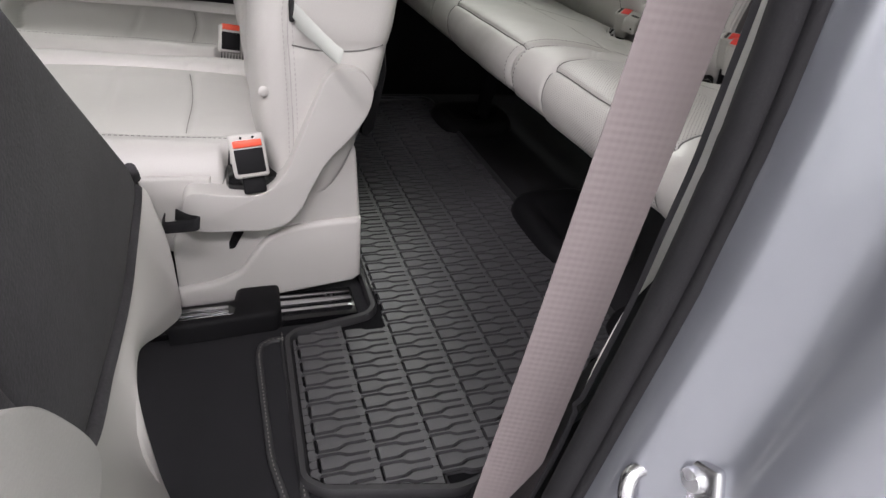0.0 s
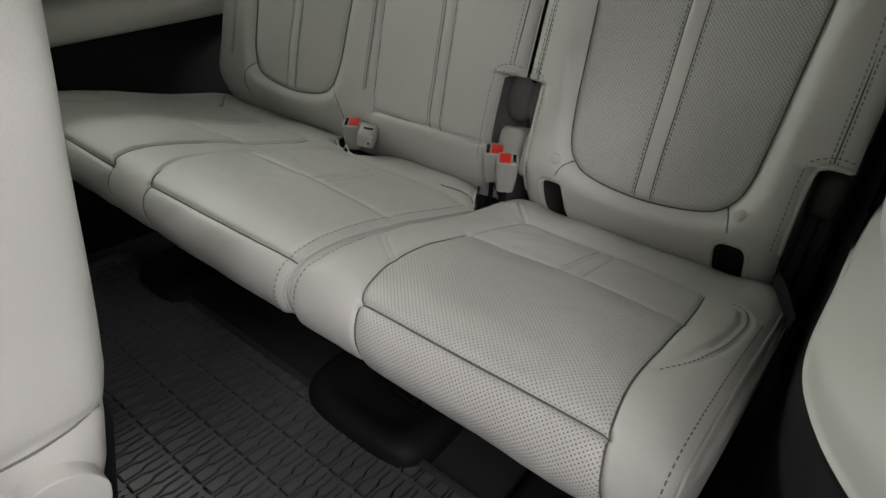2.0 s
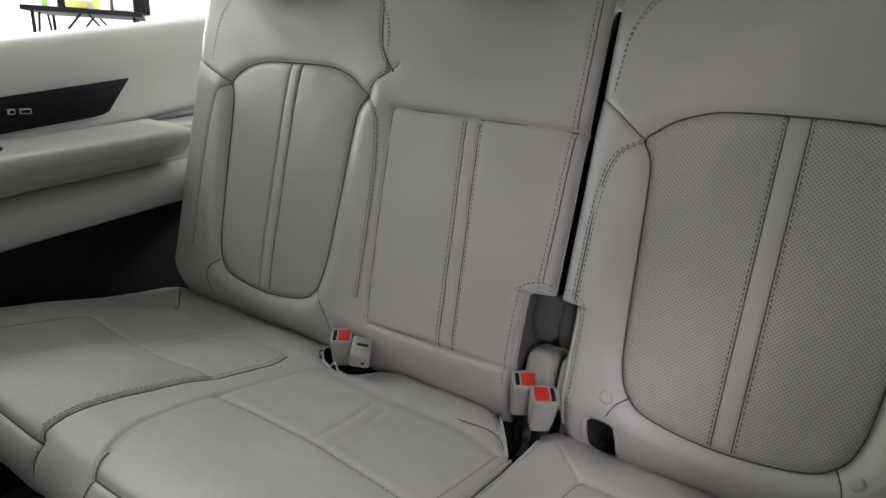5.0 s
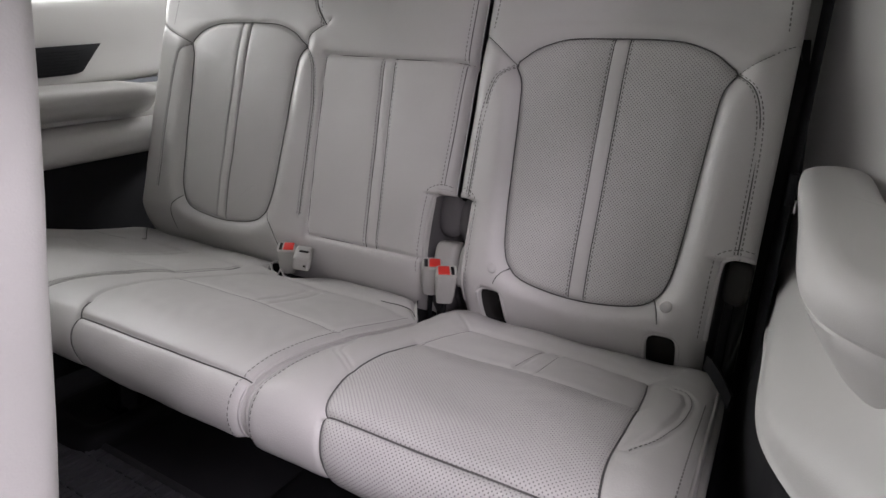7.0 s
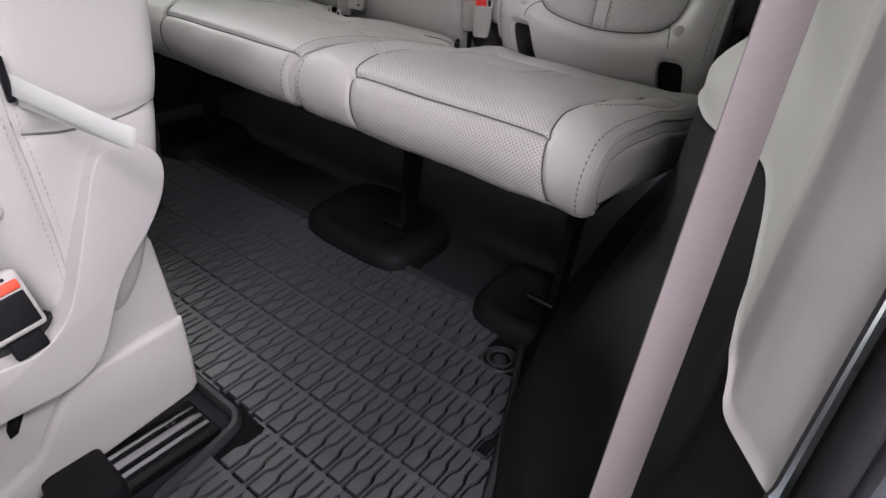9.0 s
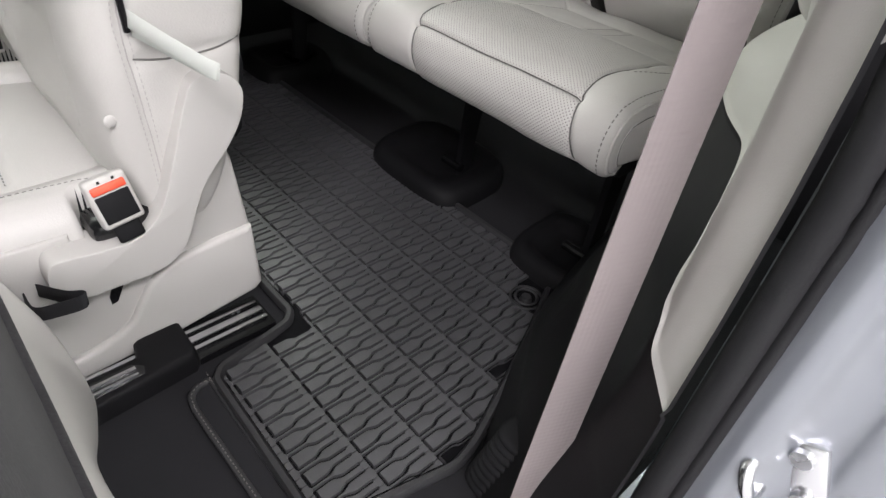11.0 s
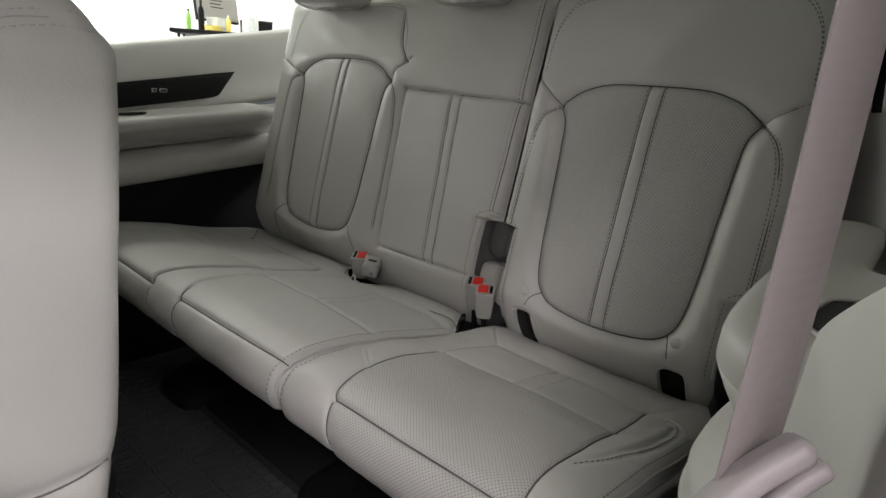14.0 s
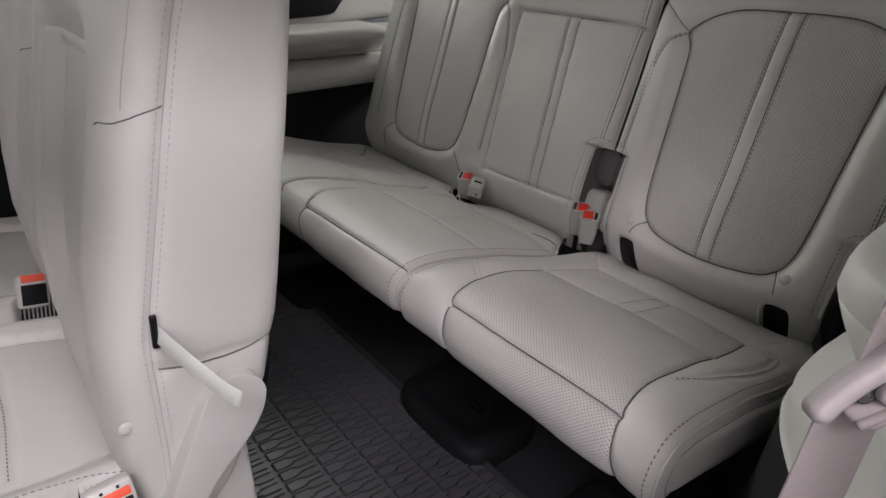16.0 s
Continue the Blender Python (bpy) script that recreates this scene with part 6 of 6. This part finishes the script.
part("side_bolster", slab(lump, (-0.125, 0, 0), (0, 1, 0), (0.0, 0, 1), 0.03, 0.014, 4), M_LEATHER, front_seat, "light leather bolster corner", 60)

# ---- things outside, seen through the side window ----
table = thing("folding_table", "dark folding table with bottles and boxes on it", "table", (2.9, 5.5, ROOM_Z))
TBL = Matrix.Translation((2.93, 5.08, 1.02)) @ pose(0, 0, 0, 0, 0, 57)
part("tabletop", box((0, 0, -0.035), (1.15, 0.76, 0.0), 0.008, 2, TBL), M_BLACK, table, "dark tabletop", 40)
for a in (0.08, 1.07):
    for b in (0.06, 0.70):
        part("leg", rod(TBL @ Vector((a, b, -0.03)), TBL @ Vector((a, b, ROOM_Z - 1.02)), 0.012, 12), M_BLACK, table, "", 60)
    for b, c in ((0.06, 0.36), (0.70, 0.40)):
        part("brace", rod(TBL @ Vector((a, b, -0.42)), TBL @ Vector((a + (0.3 if a < 0.5 else -0.3), b, -0.03)), 0.009, 10), M_BLACK, table, "", 60)
        part("cross_brace", rod(TBL @ Vector((a, b, -0.40)), TBL @ Vector((a, c, -0.03)), 0.008, 10), M_BLACK, table, "", 60)

M_SCREEN = material("screen_grey", (0.35, 0.33, 0.3), 0.4)
M_YELLOW = material("yellow_plastic", (0.7, 0.55, 0.12), 0.5)
M_LIME = material("lime_plastic", (0.25, 0.55, 0.1), 0.5)
M_PALE = material("pale_plastic", (0.7, 0.72, 0.72), 0.35)
M_PINK = material("pink_cloth", (0.6, 0.25, 0.28), 0.8)


def bottle(x, y, z, r, h, mat, label, cap=None):
    b = thing("bottle", label, "bottle", (x, y, z), "things on the table")
    prof = [(0.0, 1.0), (0.62, 1.0), (0.74, 0.75), (0.80, 0.36), (0.90, 0.36)]
    bm = bmesh.new()
    rings = [[bm.verts.new((x + r * k * math.cos(2 * math.pi * i / 20), y + r * k * math.sin(2 * math.pi * i / 20), z + h * t)) for i in range(20)] for t, k in prof]
    for p, q in zip(rings, rings[1:]):
        for i in range(20):
            bm.faces.new((p[i], p[(i + 1) % 20], q[(i + 1) % 20], q[i]))
    bm.faces.new(rings[0][::-1])
    bm.faces.new(rings[-1])
    part("body", bm, mat, b, "", 50)
    part("cap", rod((x, y, z + 0.9 * h), (x, y, z + h), r * 0.42, 16), cap or M_BLACK, b, "", 50)


def small_box(x, y, z, sx, sy, sz, mat, name, label, turn=0):
    b = thing(name, label, name.split("_")[-1], (x, y, z), "things on the table")
    part("body", box((-sx / 2, -sy / 2, 0), (sx / 2, sy / 2, sz * 0.86), 0.004, 2, Matrix.Translation((x, y, z)) @ pose(0, 0, 0, 0, 0, turn)), mat, b, "", 40)
    part("lid", box((-sx / 2 - 0.003, -sy / 2 - 0.003, sz * 0.86), (sx / 2 + 0.003, sy / 2 + 0.003, sz), 0.004, 2, Matrix.Translation((x, y, z)) @ pose(0, 0, 0, 0, 0, turn)), mat, b, "", 40)


TZ = 1.021


def on_table(a, b):
    p = TBL @ Vector((a, b, 0))
    return p.x, p.y


monitor = thing("monitor", "flat monitor with a beige document on its screen", "monitor", (*on_table(0.55, 0.42), TZ))
MM = Matrix.Translation((*on_table(0.55, 0.42), TZ)) @ pose(0, 0, 0, -10, 0, 8)
part("casing", box((-0.22, -0.012, 0.10), (0.22, 0.02, 0.42), 0.006, 2, MM), M_BLACK, monitor, "", 40)
part("screen", box((-0.21, -0.015, 0.115), (0.21, -0.011, 0.41), 0.001, 1, MM), M_SCREEN, monitor, "beige document page")
for i in range(5):
    part("text_bar", box((-0.07, -0.0165, 0.22 + i * 0.03), (0.06 - 0.02 * (i % 2), -0.0148, 0.228 + i * 0.03), 0, 1, MM), M_BLACK, monitor)
part("foot", box((-0.11, -0.06, 0.0), (0.11, 0.10, 0.015), 0.005, 2, MM @ pose(0, 0, 0, 10)), M_BLACK, monitor, "", 40)
part("neck", box((-0.03, 0.015, 0.01), (0.03, 0.04, 0.2), 0.005, 2, MM), M_BLACK, monitor, "", 40)
for a, b, r, h, mat, lab, cap in ((0.10, 0.52, 0.026, 0.24, M_BLACK, "dark spray bottle on the table", M_BLACK), (0.30, 0.10, 0.034, 0.26, M_PALE, "clear plastic water bottle with pale cap", M_PALE), (0.05, 0.30, 0.022, 0.13, M_YELLOW, "small yellow bottle on the table", M_PALE), (0.10, 0.62, 0.020, 0.16, M_LIME, "lime green spray bottle on the table", M_BLACK)):
    bottle(*on_table(a, b), TZ, r, h, mat, lab, cap)
for a, b, sx, sy, sz, mat, name, lab, turn in ((0.05, 0.14, 0.07, 0.07, 0.13, M_PALE, "paper_cup", "white paper cup on the table", 10), (0.16, 0.40, 0.16, 0.10, 0.11, M_PALE, "cardboard_box", "white small box on the table", 30), (0.05, 0.42, 0.12, 0.08, 0.04, M_YELLOW, "folded_cloth", "yellow folded cloth on the table", 20), (0.62, 0.10, 0.26, 0.20, 0.14, M_BLACK, "tool_case", "dark plastic tool case on the table", -20), (0.92, 0.06, 0.18, 0.10, 0.07, M_PINK, "pink_pouch", "pink and white pouch on the table", 10)):
    small_box(*on_table(a, b), TZ, sx, sy, sz, mat, name, lab, turn)


# ---- floor mat ----
MAT = [(0.030, 0.50), (0.036, 0.742), (0.050, 0.757), (0.13, 0.770), (0.165, 0.778), (0.178, 0.795), (0.178, 0.86), (0.178, 1.30), (0.178, 1.76), (0.20, 1.78), (0.56, 1.78), (0.575, 1.76), (0.575, 0.62), (0.56, 0.593), (0.444, 0.537), (0.325, 0.488), (0.24, 0.455), (0.20, 0.447), (0.05, 0.482)]
mat_line = np.array(MAT)
floor_mat = thing("floor_mat", "black rubber floor mat with bottle-shaped tread and raised rim", "floor mat", (0.3, 1.1, -0.01))
# the blackened base shows as shade between the tread tiles
part("mat_base", slab(MAT, (0, 0, -0.0095), (1, 0, 0), (0, 1, 0), 0.0085, 0.001, 1), M_GROOVESHADE, floor_mat)
rim = np.vstack([mat_line, mat_line[:1]])


def rim_mesh(line, w=0.0065, h=0.010):
    n = len(line)
    verts, faces = [], []
    prof = [(-w, -0.003), (-w, h * 0.6), (-w * 0.6, h), (w * 0.4, h), (w, h * 0.3), (w, -0.003)]
    for i in range(n):
        d = line[(i + 1) % n] - line[(i - 1) % n]
        d = d / (np.linalg.norm(d) + 1e-9)
        nr = np.array([d[1], -d[0]])
        for a, z in prof:
            verts.append((*(line[i] + nr * a), z))
    k = len(prof)
    for i in range(n):
        for j in range(k - 1):
            a, b = i * k + j, ((i + 1) % n) * k + j
            faces.append((a, a + 1, b + 1, b))
    return verts, faces


def fillet(pts, r=0.012, m=5):
    """Polygon with rounded corners."""
    out, P = [], [np.array(p) for p in pts]
    for i in range(len(P)):
        a, b, c = P[i - 1], P[i], P[(i + 1) % len(P)]
        q = min(r, 0.4 * np.linalg.norm(a - b), 0.4 * np.linalg.norm(c - b))
        s, e = b + (a - b) / np.linalg.norm(a - b) * q, b + (c - b) / np.linalg.norm(c - b) * q
        for t in np.linspace(0, 1, m):
            out.append((1 - t) ** 2 * s + 2 * t * (1 - t) * b + t * t * e)
    return np.array(out)


v, f = rim_mesh(fillet(MAT))
mesh("rim", v, f, M_RIM, floor_mat, "raised rubber rim").data.set_sharp_from_angle(angle=radians(50))
ring = bmesh.new()
for r0, z0 in ((0.026, 0.004), (0.018, 0.006)):
    pts = [(0.492 + r0 * math.cos(a), 0.592 + r0 * math.sin(a), z0) for a in np.linspace(0, 2 * math.pi, 33)]
    t = tube(pts, 0.0025, 60, 8)
    tmp = bpy.data.meshes.new("tmp")
    t.to_mesh(tmp)
    t.free()
    ring.from_mesh(tmp)
    bpy.data.meshes.remove(tmp)
part("fixing_ring", ring, M_RIM, floor_mat, "round floor fixing", 180)
part("fixing_knob", rod((0.492, 0.592, -0.002), (0.492, 0.592, 0.007), 0.011, 24, 0.008), M_RIM, floor_mat, "", 40)

PX_, PY_ = 0.0708, 0.0279
BOTTLE = [(0.0040, -0.0089), (0.024, -0.0089), (0.028, -0.0083), (0.036, -0.0042), (0.040, -0.0036), (0.0630, -0.0036), (0.0640, -0.0060), (PX_, -0.0060), (PX_, 0.0060), (0.0640, 0.0060), (0.0630, 0.0036), (0.040, 0.0036), (0.036, 0.0042), (0.028, 0.0083), (0.024, 0.0089), (0.0040, 0.0089)]
FLASK = [(0.0, -0.0042), (0.0020, -0.0014), (0.026, -0.0014), (0.030, -0.0020), (0.038, -0.0060), (0.042, -0.0065), (0.0630, -0.0065), (0.0640, -0.0079), (PX_, -0.0079), (PX_, 0.0079), (0.0640, 0.0079), (0.0630, 0.0065), (0.042, 0.0065), (0.038, 0.0060), (0.030, 0.0020), (0.026, 0.0014), (0.0020, 0.0014), (0.0, 0.0042)]


def tile_data(shape, h=0.0056):
    k = len(shape)
    inner = [(a + (0.0005 if a == 0.0040 else 0), b - math.copysign(0.0004, b)) for a, b in shape]
    verts = [(a, b, 0.0) for a, b in shape] + [(a, b, h) for a, b in inner]
    faces = [(i, (i + 1) % k, k + (i + 1) % k, k + i) for i in range(k)] + [tuple(range(k, 2 * k))]
    return verts, faces


def cut_tile(x, y, shape):
    """Part of a tile that lies inside the mat's rim, clipped to a convex piece of its outline."""
    bm = bmesh.new()
    v, f = tile_data(shape)
    vs = [bm.verts.new((a + x, b + y, z - 0.0012)) for a, b, z in v]
    for q in f:
        bm.faces.new([vs[i] for i in q])
    for a, b in zip(mat_line, np.roll(mat_line, -1, 0)):
        d = b - a
        L = np.linalg.norm(d)
        n = np.array([-d[1], d[0]]) / L * TURN
        k = np.clip(((x + 0.035 - a[0]) * d[0] + (y - a[1]) * d[1]) / L / L, 0, 1)
        if np.hypot(x + 0.035 - a[0] - k * d[0], y - a[1] - k * d[1]) < 0.05:
            bmesh.ops.bisect_plane(bm, geom=bm.verts[:] + bm.edges[:] + bm.faces[:], dist=1e-6, plane_co=(*(a - n * 0.0075), 0), plane_no=(*n, 0), clear_outer=True)
    out = ([tuple(w.co) for w in bm.verts], [])
    bm.verts.index_update()
    out = (out[0], [tuple(w.index for w in q.verts) for q in bm.faces])
    bm.free()
    return out


area = 0.5 * float(np.sum(mat_line[:, 0] * np.roll(mat_line[:, 1], -1) - np.roll(mat_line[:, 0], -1) * mat_line[:, 1]))
TURN = -1.0 if area > 0 else 1.0
kinds = []
for shape in (BOTTLE, FLASK):
    v, f = tile_data(shape)
    me = bpy.data.meshes.new("tread_tile")
    me.from_pydata(v, [], f)
    me.materials.append(M_RUBBER)
    me.update()
    kinds.append((me, v, f, shape))
spots, edges = [], []
for j in range(-1, 48):
    for i in range(-1, 9):
        for k in (0, 1):
            x, y = 0.047 + i * PX_, 0.489 + j * PY_ + k * PY_ / 2
            ends = np.array([(x + a * PX_, y + b * 0.01) for a in (0, 0.25, 0.5, 0.75, 1) for b in (-1, 1)])
            within = inside(ends[:, 0], ends[:, 1], MAT) & (near_curve(ends[:, 0], ends[:, 1], rim) > 0.0075)
            if math.hypot(x + 0.036 - 0.492, y - 0.592) < 0.036:
                continue
            if within.all():
                spots.append((x, y, k))
            elif within.any():
                edges.append((x, y, k))
spots.sort(key=lambda p: p[1])
rest_v, rest_f = [], []
for c, (x, y, k) in enumerate(spots):
    me, v, f, _ = kinds[k]
    if c < 300:
        ob = new("tread_tile", me)
        ob.parent = floor_mat
        ob.matrix_parent_inverse = Matrix.Translation(floor_mat.location).inverted()
        ob.location = (x, y, -0.0012)
    else:
        n = len(rest_v)
        rest_v += [(a + x, b + y, z - 0.0012) for a, b, z in v]
        rest_f += [tuple(i + n for i in q) for q in f]
for x, y, k in edges:
    v, f = cut_tile(x, y, kinds[k][3])
    n = len(rest_v)
    rest_v += v
    rest_f += [tuple(i + n for i in q) for q in f]
tagged(mesh("tread_field", rest_v, rest_f, M_RUBBER, floor_mat, "", False), kind="stuff")
flap = thing("carpet_flap", "black carpet strip with bound stitched edge beside the mat", "carpet", (0.01, 0.6, -0.01))
FL = [(0.028, 0.47), (0.030, 0.752), (0.012, 0.752), (-0.002, 0.742), (-0.006, 0.72), (-0.004, 0.54), (0.008, 0.475), (0.02, 0.46)]
part("carpet_strip", slab([tuple(p) for p in fillet(FL, 0.02)], (0, 0, -0.0095), (1, 0, 0), (0, 1, 0), 0.006, 0.002, 2), M_CARPET, flap)
edge = fillet(FL, 0.02)
v, f = rim_mesh(edge[::-1], 0.0045, 0.0015)
mesh("binding", v, f, M_RIM, flap, "black bound edge")
dash_v, dash_f = [], []
hem_line = spline([tuple(p) for p in edge[::-1]], 220)
for p, q in zip(hem_line[::2], hem_line[1::2]):
    d = q - p
    w = np.array([-d[1], d[0]]) / np.linalg.norm(d) * 0.0007
    k = len(dash_v)
    dash_v += [(*(p - w), 0.0015), (*(p + w), 0.0015), (*(q + w), 0.0015), (*(q - w), 0.0015), (*p, 0.0024), (*q, 0.0024)]
    dash_f += [(k, k + 4, k + 5, k + 3), (k + 1, k + 2, k + 5, k + 4), (k, k + 1, k + 4), (k + 3, k + 5, k + 2)]
tagged(mesh("stitching", dash_v, dash_f, M_STITCH, flap, "grey stitching along the binding"), kind="stuff")
